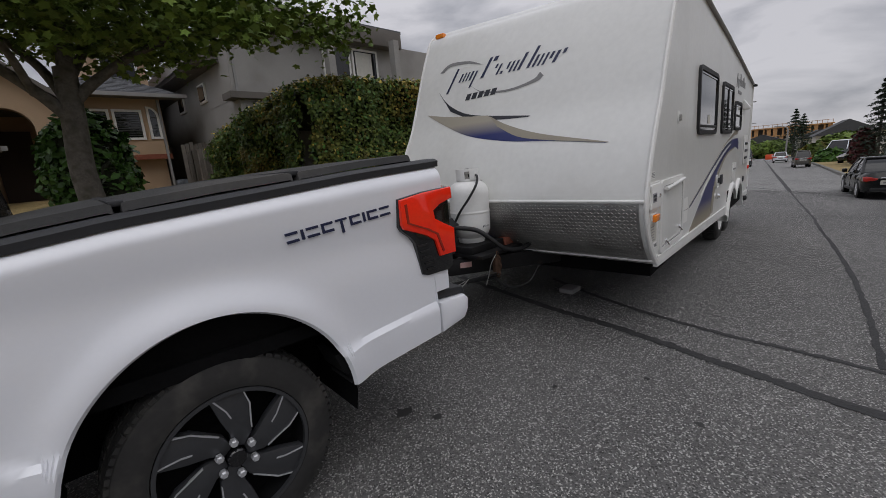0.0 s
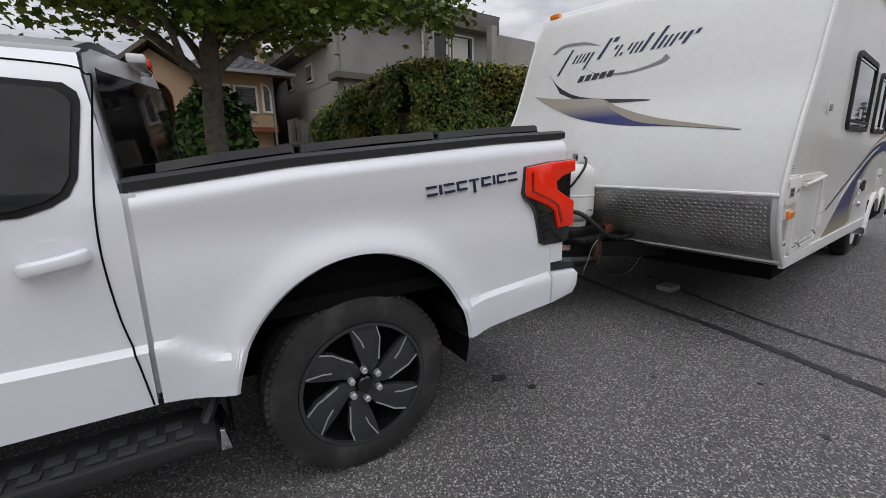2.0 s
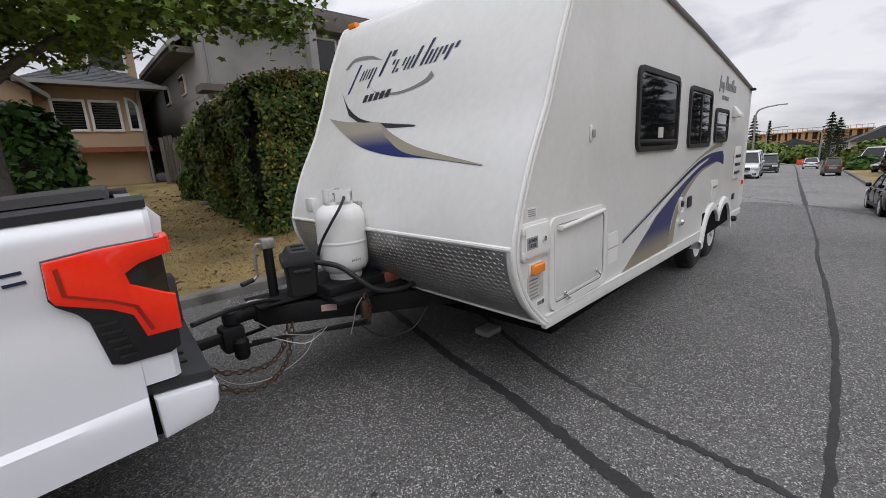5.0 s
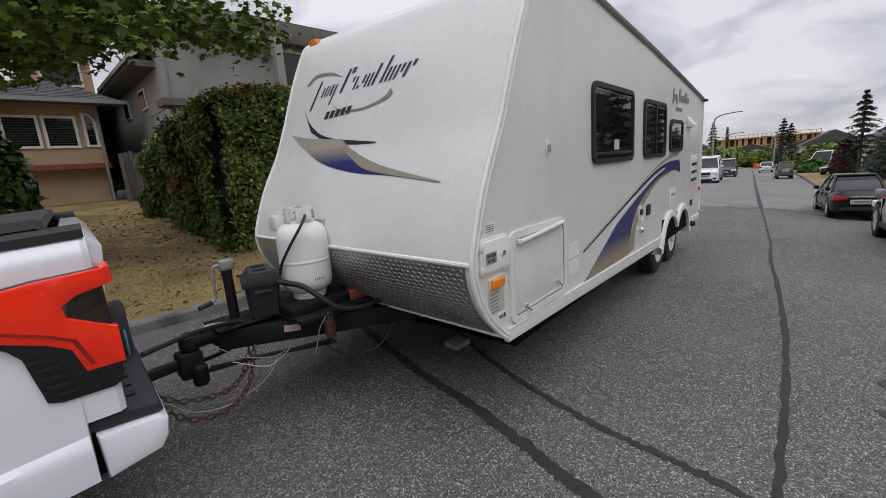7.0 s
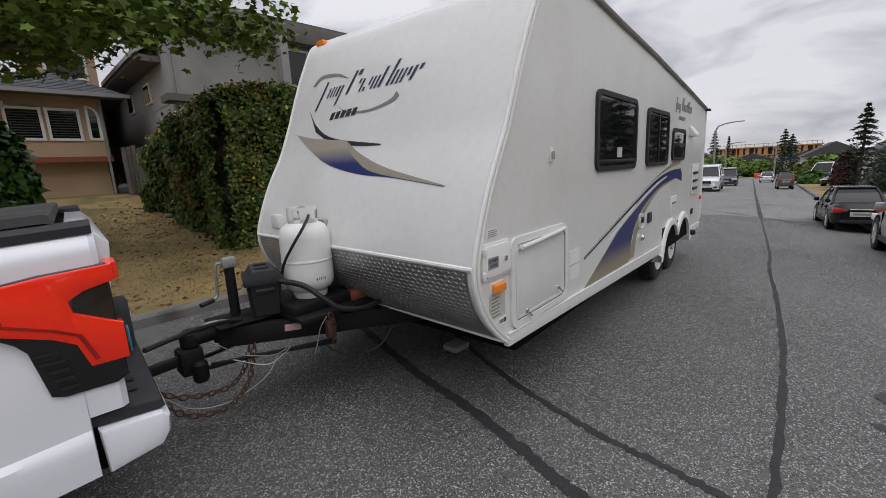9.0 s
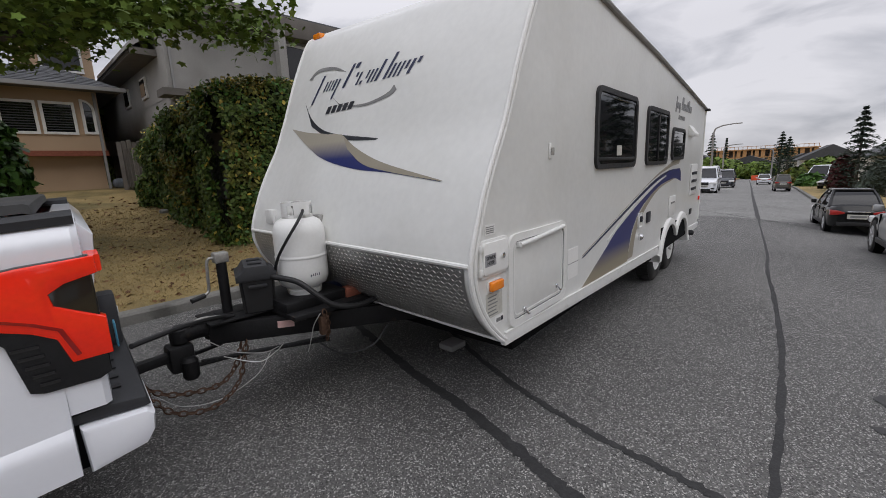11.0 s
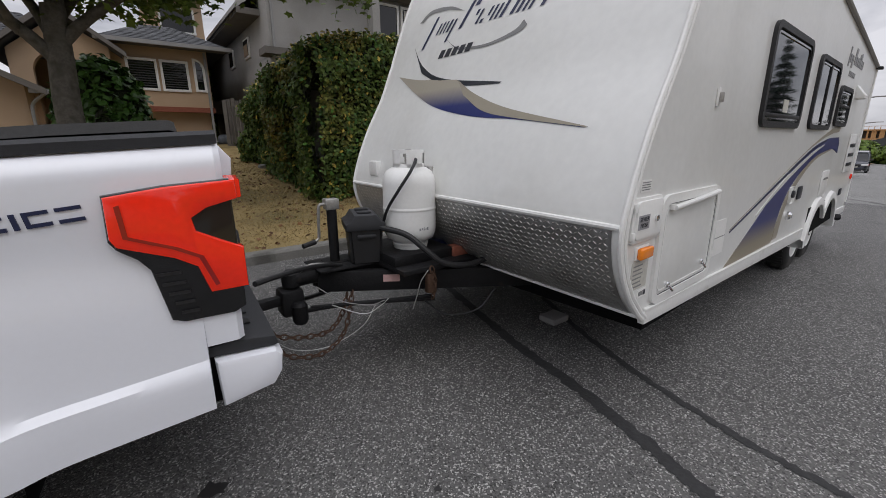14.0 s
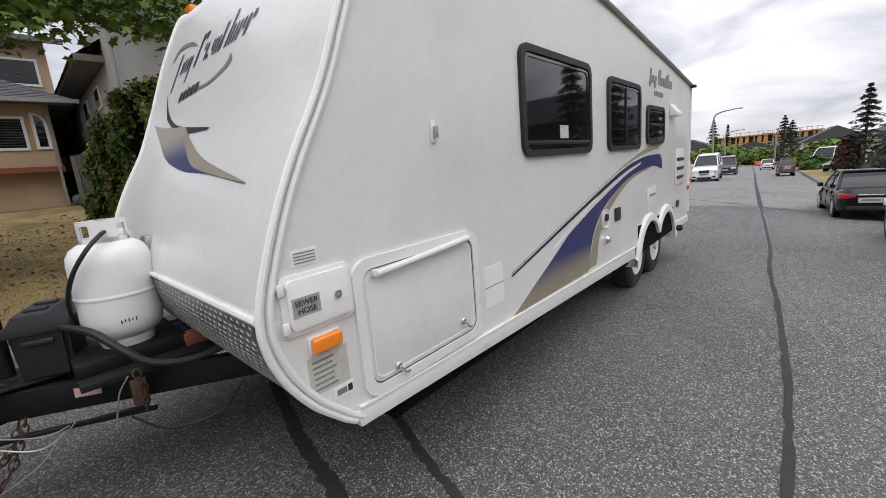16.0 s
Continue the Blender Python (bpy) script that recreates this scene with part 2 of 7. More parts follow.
M_FENCE = mat("weathered_fence", (0.14, 0.125, 0.11), rough=0.9, spread=0.25, scale=4, per_object=0.25)
M_WOOD = mat("raw_timber", (0.42, 0.24, 0.11), rough=0.9, spread=0.2, scale=2)
M_FARWHITE = mat("pale_siding", (0.55, 0.54, 0.52), rough=0.9, spread=0.1, scale=2)
M_SILVER = mat("silver_car_paint", (0.35, 0.35, 0.35), rough=0.3, metal=0.3, spread=0.04, coat=0.6)
M_BLACKPAINT = mat("black_car_paint", (0.008, 0.0085, 0.009), rough=0.25, spread=0.05, coat=0.25, spec=0.3)
M_TAUPEPAINT = mat("taupe_car_paint", (0.075, 0.068, 0.055), rough=0.35, spread=0.05, coat=0.6)
M_BLUEPAINT = mat("dark_blue_car_paint", (0.018, 0.022, 0.035), rough=0.3, spread=0.05, coat=0.7)
M_CONE = mat("orange_plastic", (0.80, 0.10, 0.03), rough=0.5, spread=0.05)
M_BLUETARP = mat("crumpled_tarp", (0.16, 0.18, 0.21), rough=0.6, spread=0.5, scale=6, bump=0.6, bump_scale=8)
M_TAG = mat("blue_tag", (0.08, 0.30, 0.45), rough=0.5, spread=0.2, scale=30)
M_WIRE = mat("bright_cable", (0.45, 0.45, 0.44), rough=0.4, metal=0.6, spread=0.2)


# ---- mesh helpers ----
def mesh_of(bm, name):
    me = bpy.data.meshes.new(name)
    bm.normal_update()
    bm.to_mesh(me)
    bm.free()
    return me


def shade(me, smooth=True):
    if smooth and len(me.polygons):
        me.polygons.foreach_set("use_smooth", [True] * len(me.polygons))
        me.set_sharp_from_angle(angle=radians(32))


def part(name, bm, material, parent=None, label="", smooth=True):
    """Links a bmesh as one mesh object, under a thing or a part when one is given."""
    me = mesh_of(bm, name)
    shade(me, smooth)
    for m_ in (material if isinstance(material, (list, tuple)) else [material]):
        me.materials.append(m_)
    ob = new(name, me)
    if parent is not None:
        ob.parent = parent
    if label:
        ob["label"] = label
    return ob


def thing(name, m, label, category, group="", kind=""):
    e = new(name)
    e.empty_display_size = 0.1
    e.matrix_basis = m
    return tagged(e, label, category, group, kind)


def single(name, bm, material, label, category, group="", kind="", smooth=True):
    return tagged(part(name, bm, material, None, "", smooth), label, category, group, kind)


def box(bm, x0, x1, y0, y1, z0, z1, bevel=0.0, seg=2, m=None):
    r = bmesh.ops.create_cube(bm, size=1.0)
    vs = r["verts"]
    bmesh.ops.scale(bm, vec=(abs(x1 - x0), abs(y1 - y0), abs(z1 - z0)), verts=vs)
    bmesh.ops.translate(bm, vec=((x0 + x1) / 2, (y0 + y1) / 2, (z0 + z1) / 2), verts=vs)
    if bevel:
        es = list({e for v in vs for e in v.link_edges})
        out = bmesh.ops.bevel(bm, geom=es, offset=bevel, segments=seg, profile=0.5, affect="EDGES")
        vs = list({v for f in out["faces"] for v in f.verts} | {v for v in vs if v.is_valid})
    if m is not None:
        bmesh.ops.transform(bm, matrix=m, verts=[v for v in vs if v.is_valid])
    return bm


def boxed(*a, **k):
    return box(bmesh.new(), *a, **k)


def prism(bm, pts, y0, y1, axis="y", bevel=0.0):
    """A polygon extruded: pts lie in the plane across the axis (xz for y, yz for x, xy for z)."""
    def P(p, v):
        return {"y": (p[0], v, p[1]), "x": (v, p[0], p[1]), "z": (p[0], p[1], v)}[axis]
    a = [bm.verts.new(P(p, y0)) for p in pts]
    b = [bm.verts.new(P(p, y1)) for p in pts]
    fs = [bm.faces.new(a), bm.faces.new(b[::-1])]
    n = len(pts)
    for i in range(n):
        fs.append(bm.faces.new((a[i], b[i], b[(i + 1) % n], a[(i + 1) % n])))
    bmesh.ops.recalc_face_normals(bm, faces=fs)
    if bevel:
        es = list({e for f in fs[:2] for e in f.edges})
        bmesh.ops.bevel(bm, geom=es, offset=bevel, segments=2, profile=0.5, affect="EDGES")
    return bm


def rounded(x0, x1, z0, z1, r, n=5):
    pts = []
    for cx, cz, a0 in ((x1 - r, z1 - r, 0), (x0 + r, z1 - r, 90), (x0 + r, z0 + r, 180), (x1 - r, z0 + r, 270)):
        for i in range(n + 1):
            a = radians(a0 + 90 * i / n)
            pts.append((cx + r * math.cos(a), cz + r * math.sin(a)))
    return pts


def ring(bm, outer, inner, y0, y1, axis="y"):
    """A frame between two outlines of the same number of points."""
    def P(p, v):
        return {"y": (p[0], v, p[1]), "x": (v, p[0], p[1]), "z": (p[0], p[1], v)}[axis]
    loops = [[bm.verts.new(P(p, v)) for p in pts] for pts, v in ((outer, y0), (outer, y1), (inner, y1), (inner, y0))]
    n, fs = len(outer), []
    for k in range(4):
        a, b = loops[k], loops[(k + 1) % 4]
        for i in range(n):
            fs.append(bm.faces.new((a[i], a[(i + 1) % n], b[(i + 1) % n], b[i])))
    bmesh.ops.recalc_face_normals(bm, faces=fs)
    return bm


def lathe(bm, prof, centre, axis="z", n=32, caps=(True, True)):
    """Turns a profile of (radius, height) round an axis through centre."""
    loops = []
    for r, h in prof:
        lp = []
        for i in range(n):
            a = 2 * math.pi * i / n
            c, s = r * math.cos(a), r * math.sin(a)
            p = {"z": (c, s, h), "y": (c, h, s), "x": (h, c, s)}[axis]
            lp.append(bm.verts.new(Vector(p) + Vector(centre)))
        loops.append(lp)
    fs = []
    for a, b in zip(loops, loops[1:]):
        for i in range(n):
            fs.append(bm.faces.new((a[i], a[(i + 1) % n], b[(i + 1) % n], b[i])))
    if caps[0]:
        fs.append(bm.faces.new(loops[0]))
    if caps[1]:
        fs.append(bm.faces.new(loops[-1]))
    bmesh.ops.recalc_face_normals(bm, faces=fs)
    return bm


def smooth_path(pts, k=6):
    """A Catmull-Rom line through the points."""
    P = [Vector(p) for p in pts]
    P = [2 * P[0] - P[1]] + P + [2 * P[-1] - P[-2]]
    out = []
    for i in range(1, len(P) - 2):
        a, b, c, d = P[i - 1:i + 3]
        for j in range(k):
            t = j / k
            out.append(0.5 * (2 * b + (c - a) * t + (2 * a - 5 * b + 4 * c - d) * t * t + (3 * b - a - 3 * c + d) * t ** 3))
    return out + [P[-2]]


def tube(bm, pts, r, n=8, k=6, r1=None):
    """A round bar along a smooth line; r1 is its radius at the end."""
    path = smooth_path(pts, k) if k > 1 else [Vector(p) for p in pts]
    loops, side = [], None
    for i, p in enumerate(path):
        d = (path[min(i + 1, len(path) - 1)] - path[max(i - 1, 0)]).normalized()
        if side is None:
            side = d.orthogonal().normalized()
        side = (side - d * side.dot(d)).normalized()
        up = d.cross(side)
        rr = r if r1 is None else r + (r1 - r) * i / max(1, len(path) - 1)
        loops.append([bm.verts.new(p + rr * (math.cos(2 * math.pi * j / n) * side + math.sin(2 * math.pi * j / n) * up)) for j in range(n)])
    for a, b in zip(loops, loops[1:]):
        for j in range(n):
            bm.faces.new((a[j], a[(j + 1) % n], b[(j + 1) % n], b[j]))
    bm.faces.new(loops[0][::-1])
    bm.faces.new(loops[-1])
    return bm


def tubed(*a, **k):
    return tube(bmesh.new(), *a, **k)


def grid_surface(bm, rows_):
    """A sheet through rows of points."""
    vs = [[bm.verts.new(p) for p in row] for row in rows_]
    for a, b in zip(vs, vs[1:]):
        for i in range(len(a) - 1):
            bm.faces.new((a[i], a[i + 1], b[i + 1], b[i]))
    return bm


def leaf_mesh(name, centres, normals, sizes, shape, rng):
    """One mesh of many separate leaves, each a small bent outline."""
    k = len(shape)
    C, Nn = np.asarray(centres, float), np.asarray(normals, float)
    Nn /= np.linalg.norm(Nn, axis=1)[:, None] + 1e-9
    t = rng.normal(size=C.shape)
    t -= Nn * (t * Nn).sum(1)[:, None]
    t /= np.linalg.norm(t, axis=1)[:, None] + 1e-9
    b = np.cross(Nn, t)
    S = np.asarray(sizes, float)[:, None]
    V = np.empty((len(C), k, 3))
    for j, (u, v) in enumerate(shape):
        V[:, j] = C + S * (u * t + v * b - 0.35 * (u * u + v * v) * Nn)
    faces = [tuple(range(i * k, i * k + k)) for i in range(len(C))]
    me = bpy.data.meshes.new(name)
    me.from_pydata(V.reshape(-1, 3).tolist(), [], faces)
    return me


LEAF5 = [(0.0, -0.5), (0.22, -0.2), (0.5, -0.12), (0.26, 0.1), (0.34, 0.4), (0.0, 0.28), (-0.34, 0.4), (-0.26, 0.1), (-0.5, -0.12), (-0.22, -0.2)]
LEAF3 = [(0.0, -0.5), (0.3, -0.1), (0.2, 0.3), (0.0, 0.5), (-0.2, 0.3), (-0.3, -0.1)]
LEAF4 = [(0.0, -0.5), (0.16, 0.0), (0.0, 0.5), (-0.16, 0.0)]


def mesh_thing(name, me, material, parent=None):
    for m_ in (material if isinstance(material, (list, tuple)) else [material]):
        me.materials.append(m_)
    ob = new(name, me)
    if parent is not None:
        ob.parent = parent
    return ob


def slanted_bars(origin, right, up, widths, heights, gap, slant, out, depth=0.004):
    """A word drawn as plain slanted bars along a line, each bar a mesh."""
    o, r, u, n = Vector(origin), Vector(right), Vector(up), Vector(out)
    x, bars = 0.0, []
    for w, (lo, hi) in zip(widths, heights):
        if hi - lo > 0.001:
            bm = bmesh.new()
            q = [o + r * (x + slant * lo) + u * lo, o + r * (x + w + slant * lo) + u * lo, o + r * (x + w + slant * hi) + u * hi, o + r * (x + slant * hi) + u * hi]
            a = [bm.verts.new(p) for p in q]
            b = [bm.verts.new(p + n * depth) for p in q]
            bm.faces.new(b)
            for i in range(4):
                bm.faces.new((a[i], a[(i + 1) % 4], b[(i + 1) % 4], b[i]))
            bmesh.ops.recalc_face_normals(bm, faces=bm.faces[:])
            bars.append(bm)
        x += w + gap
    return bars


# ---- ground ----
def street_z(x, y):
    """The street falls away gently beyond the trailer."""
    return -0.035 * max(0, x - 5) - 0.06 * max(0, min(1 - y, 4)) * min(1, max(0, (x - 5) / 5))


def kerb_left(x):
    return 4.08 + 0.1 * max(0, x - 5)


def kerb_right(x):
    return max(-3.4, -1.06 + 0.115 * (x - 18.9)) if x < 18.9 else -1.06 + 0.1 * (x - 18.9)


def lawn_z(x, y):
    k = kerb_left(x)
    return street_z(x, min(y, k)) + 0.12 + 0.125 * max(0, min(y, 13.6 + k - 4.08) - k - 0.12)


XS = [-60, -40, -25, -16, -10] + [i * 0.5 for i in range(-16, 41)] + [21, 23, 26, 30, 35, 40, 50, 60, 80, 100, 130, 170, 230]


def strip(x_list, ylo, yhi, n, zf):
    bm = bmesh.new()
    grid_surface(bm, [[(x, ylo(x) + (yhi(x) - ylo(x)) * j / n, zf(x, ylo(x) + (yhi(x) - ylo(x)) * j / n)) for j in range(n + 1)] for x in x_list])
    bmesh.ops.recalc_face_normals(bm, faces=bm.faces[:])
    if sum(f.normal.z for f in bm.faces) < 0:
        bmesh.ops.reverse_faces(bm, faces=bm.faces[:])
    return bm


bm = bmesh.new()
grid_surface(bm, [[(x, y, -0.30 - 0.036 * max(0, x - 3) if x < 260 else -9.6) for y in (-1500, -300, -80, -30, -10, 0, 10, 30, 80, 300, 1500)] for x in (-1500, -300, -60, 0, 3, 20, 60, 120, 259, 400, 2500)])
single("ground", bm, M_GRASS, "dry brown open ground reaching to the horizon", "ground", kind="structure")
SEAM = 13.2
single("road", strip([x for x in XS if x < 12.5] + [SEAM], lambda x: kerb_right(x), lambda x: kerb_left(x), 14, lambda x, y: street_z(x, y)), M_ASPHALT,
       "dark grey asphalt street with pale aggregate and tar joints", "road", kind="structure")
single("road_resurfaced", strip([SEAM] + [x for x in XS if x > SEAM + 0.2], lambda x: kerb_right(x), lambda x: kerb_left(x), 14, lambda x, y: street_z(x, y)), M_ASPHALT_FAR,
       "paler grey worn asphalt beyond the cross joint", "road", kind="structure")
lawn = single("lawn", strip(XS, lambda x: kerb_left(x) + 0.14, lambda x: kerb_left(x) + 60, 60, lawn_z), M_GRASS, "parched yellow-brown lawn scattered with dead leaves", "lawn", kind="structure")
single("verge", strip(XS, lambda x: kerb_right(x) - 60, lambda x: kerb_right(x) - 0.14, 30, lambda x, y: street_z(x, kerb_right(x)) + 0.12), M_GRASS, "dry grass verge across the street", "verge", kind="structure")


def kerb(name, f, sgn):
    bm = bmesh.new()
    prof = ((0.0, -0.05), (0.0, 0.10), (0.02 * sgn, 0.125), (0.14 * sgn, 0.13), (0.15 * sgn, -0.05))
    grid_surface(bm, [[(x, f(x) + a, street_z(x, f(x)) + b) for a, b in prof] for x in XS])
    bmesh.ops.recalc_face_normals(bm, faces=bm.faces[:])
    single(name, bm, M_CONCRETE, "weathered concrete kerb edging the street", "kerb", kind="structure")


kerb("kerb_house_side", kerb_left, 1)
kerb("kerb_far_side", kerb_right, -1)


def tar_strip(label, pts, width, seed):
    rng = random.Random(seed)
    path = smooth_path([(x, y, 0) for x, y in pts], 14)
    rows_ = []
    for i, p in enumerate(path):
        d = (path[min(i + 1, len(path) - 1)] - path[max(i - 1, 0)]).normalized()
        n = Vector((-d.y, d.x, 0))
        p = p + n * rng.uniform(-0.008, 0.008)
        w = width * rng.uniform(0.75, 1.2)
        row = []
        for s in (-0.5, 0.0, 0.5):
            q = p + n * w * s
            row.append((q.x, q.y, street_z(q.x, q.y) + (0.005 if s == 0 else 0.0035)))
        rows_.append(row)
    bm = bmesh.new()
    grid_surface(bm, rows_)
    bmesh.ops.recalc_face_normals(bm, faces=bm.faces[:])
    bm.normal_update()
    if sum(f.normal.z for f in bm.faces) < 0:
        bmesh.ops.reverse_faces(bm, faces=bm.faces[:])
    return single("tar_joint", bm, M_TAR, label, "tar joint", group="tar joints in the street", kind="structure")


tar_strip("black tar joint running out from under the trailer", [(0.55, 2.4), (0.30, 1.45), (0.17, 0.97), (0.07, 0.42), (-0.04, -0.05), (-0.13, -0.35), (-0.19, -0.6), (-0.29, -1.0), (-0.5, -2.2), (-0.7, -3.2)], 0.08, 1)
tar_strip("narrow tar joint beside the trailer corner", [(1.0, 1.4), (0.66, 0.7), (0.47, 0.2), (0.37, -0.17), (0.31, -0.5), (0.28, -0.77), (0.24, -1.03), (0.1, -1.7), (-0.2, -3.2)], 0.05, 2)
tar_strip("long tar joint along the middle of the street", [(0.25, -1.17), (1.3, -1.12), (2.85, -0.98), (5.2, -0.65), (6.4, -0.54), (9.7, -0.12), (12.9, 0.31)], 0.042, 3)
tar_strip("long tar joint along the resurfaced street", [(12.95, 0.32), (20, 1.25), (30.2, 2.58), (50, 5.1), (73.8, 8.2), (95, 11.0)], 0.12, 4)
tar_strip("cross joint between old and newer asphalt", [(11.7, -1.4), (12.4, -0.6), (13.0, 0.13), (14.0, 1.2), (15.2, 2.2), (16.5, 3.6), (17.6, 5.0)], 0.07, 5)

rng = np.random.default_rng(5)
for cx, cy, r in ((-1.74, 0.80, 0.055), (-1.66, 0.62, 0.03), (1.75, -1.62, 0.10), (1.35, -1.55, 0.05), (-1.0, 0.25, 0.018), (-0.6, -0.15, 0.018), (-0.9, -0.5, 0.022), (0.9, -1.7, 0.03), (-3.2, 0.15, 0.12)):
    bm = bmesh.new()
    vs = [bm.verts.new((cx + r * rng.uniform(0.5, 1.2) * math.cos(a), cy + r * rng.uniform(0.5, 1.2) * math.sin(a), 0.0045)) for a in np.linspace(0, 2 * math.pi, 15)[:-1]]
    bm.faces.new(vs)
    single("oil_spot", bm, M_OIL, "dark oil spot dried on the asphalt", "stain", group="oil spots on the street", kind="structure")


# grass tufts and fallen leaves near the kerb
def scatter_lawn(n, xlo, xhi, ylo, yhi, rng):
    x, y = rng.uniform(xlo, xhi, n), rng.uniform(ylo, yhi, n)
    return np.array([(a, b, lawn_z(a, b)) for a, b in zip(x, y)])


rng = np.random.default_rng(11)
P = scatter_lawn(26000, -5.0, 2.4, 4.3, 10.5, rng)
nrm = np.c_[rng.normal(size=(len(P), 2)), rng.normal(size=len(P)) * 0.25]
P[:, 2] += 0.012
me = leaf_mesh("grass", P, nrm, rng.uniform(0.02, 0.045, len(P)), [(0.0, -0.5), (0.12, 0.0), (0.0, 0.6), (-0.12, 0.0)], rng)
tagged(mesh_thing("grass", me, M_BLADE), "short dry straw-coloured grass blades on the lawn", "grass", kind="stuff")
P = scatter_lawn(1600, -4.0, 2.2, 4.25, 12.0, rng)
P[:, 2] += 0.015
me = leaf_mesh("fallen_leaves", P, np.c_[rng.normal(size=(len(P), 2)) * 0.4, np.ones(len(P))], rng.uniform(0.035, 0.09, len(P)), LEAF5, rng)
tagged(mesh_thing("fallen_leaves", me, M_DEADLEAF), "brown fallen leaves scattered over the dry lawn", "leaves", kind="stuff")


# ---- the pickup truck ----
TY = 0.27          # its street side
TW = 2.0           # its width
WX, WZ, AR = -2.785, 0.41, 0.50   # rear wheel centre, arch radius
truck = thing("pickup_truck", pose(-3.6, TY + TW / 2, 0), "white crew-cab pickup truck with black bed cover", "pickup truck")


def at_truck(ob):
    """Keeps a part that was modelled in the place's own coordinates where it is."""
    ob.matrix_parent_inverse = truck.matrix_basis.inverted()
    return ob


def tpart(name, bm, material, parent=None, label="", smooth=True):
    ob = part(name, bm, material, parent or truck, label, smooth)
    if parent is None:
        at_truck(ob)
    return ob


def bed_top(x):
    return float(np.interp(x, [-3.5, -3.0, -2.1, -1.62], [1.295, 1.36, 1.435, 1.462]))


def bed_bottom(x):
    d = x - WX
    zl = float(np.interp(x, [-3.5, -3.27, -2.29, -1.757, -1.755, -1.60], [0.60, 0.575, 0.535, 0.59, 0.808, 0.812]))
    if abs(d) < AR:
        return max(zl, 0.505 + math.sqrt(AR * AR - d * d))
    return zl


def side_y(x, z, zt):
    """How far the bed side stands out: rolled shoulder, hollow above the wheel, flared arch, ledge at the bottom."""
    y = 0.0
    u = zt - z
    y += 0.06 * max(0, 1 - u / 0.07) ** 2
    y += 0.014 * math.exp(-((z - 1.13) / 0.11) ** 2)
    r = math.hypot(x - WX, z - 0.505)
    y -= 0.035 * math.exp(-((r - AR) / 0.085) ** 2) if z > 0.5 else 0
    crease = float(np.interp(x, [-3.5, -3.43, -3.35, -3.26, -2.3, -1.7], [0.81, 0.80, 0.74, 0.72, 0.715, 0.758]))
    if z < crease:
        y -= 0.022 * min(1, (crease - z) / 0.02) - 0.05 * max(0, crease - 0.08 - z)
    return y


def bed_side(y0, sgn):
    xs = sorted(set([round(v, 4) for v in np.linspace(-3.49, -1.66, 62)] + [round(WX - AR * math.cos(a), 4) for a in np.linspace(0.0, math.pi, 44)] + [WX - AR - 0.001, WX + AR + 0.001, -1.7575, -1.7545]))
    rows_ = []
    for x in xs:
        zb, zt = bed_bottom(x), bed_top(x)
        rows_.append([(x, y0 + sgn * side_y(x, z, zt), z) for z in [zb + (zt - zb) * j / 40 for j in range(41)]])
    bm = bmesh.new()
    grid_surface(bm, rows_)
    # folded edges into the arch and along the bottom
    edge = [r[0] for r in rows_]
    grid_surface(bm, [[p, (p[0] + (0.012 if abs(p[0] - WX) < AR else 0) * np.sign(WX - p[0]), p[1] + sgn * 0.012, p[2] - 0.004), (p[0], p[1] + sgn * 0.03, p[2] + 0.004)] for p in edge])
    # rear face round the lamp into the tailgate opening
    last = rows_[-1]
    grid_surface(bm, [[p, (p[0] + 0.018, p[1] + sgn * 0.02, p[2]), (p[0] + 0.022, p[1] + sgn * 0.12, p[2])] for p in last])
    bmesh.ops.remove_doubles(bm, verts=bm.verts[:], dist=0.0006)
    bmesh.ops.recalc_face_normals(bm, faces=bm.faces[:])
    return bm


tpart("bed_side", bed_side(TY, 1), M_PAINT)
tpart("bed_side", bed_side(TY + TW, -1), M_PAINT)
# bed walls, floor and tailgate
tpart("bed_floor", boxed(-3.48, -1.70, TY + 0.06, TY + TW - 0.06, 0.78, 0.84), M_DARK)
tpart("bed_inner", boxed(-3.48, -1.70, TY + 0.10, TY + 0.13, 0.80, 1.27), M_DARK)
bm = bmesh.new()
prism(bm, [(-1.66, 0.80), (-1.645, 1.10), (-1.61, 1.30), (-1.60, 1.40), (-1.64, 1.45), (-1.72, 1.45), (-1.72, 0.80)], TY + 0.125, TY + TW - 0.125, bevel=0.01)
gate = tpart("tailgate", bm, M_PAINT)
part("gate_handle", boxed(-1.612, -1.585, TY + 0.9, TY + 1.1, 1.29, 1.345, bevel=0.012), M_PLASTIC, gate)
lathe_bm = lathe(bmesh.new(), [(0.07, 0.0), (0.072, 0.012), (0.06, 0.018)], (-1.63, TY + 1.0, 1.16), axis="x", n=24)
part("round_badge", lathe_bm, M_NAVY, gate, "dark blue round badge")
bm = bmesh.new()
prism(bm, [(-3.53, 0.62), (-3.47, 0.62), (-3.47, 1.28), (-3.53, 1.28)], TY + 0.022, TY + 0.06)
tpart("gap_filler", bm, M_PAINT)
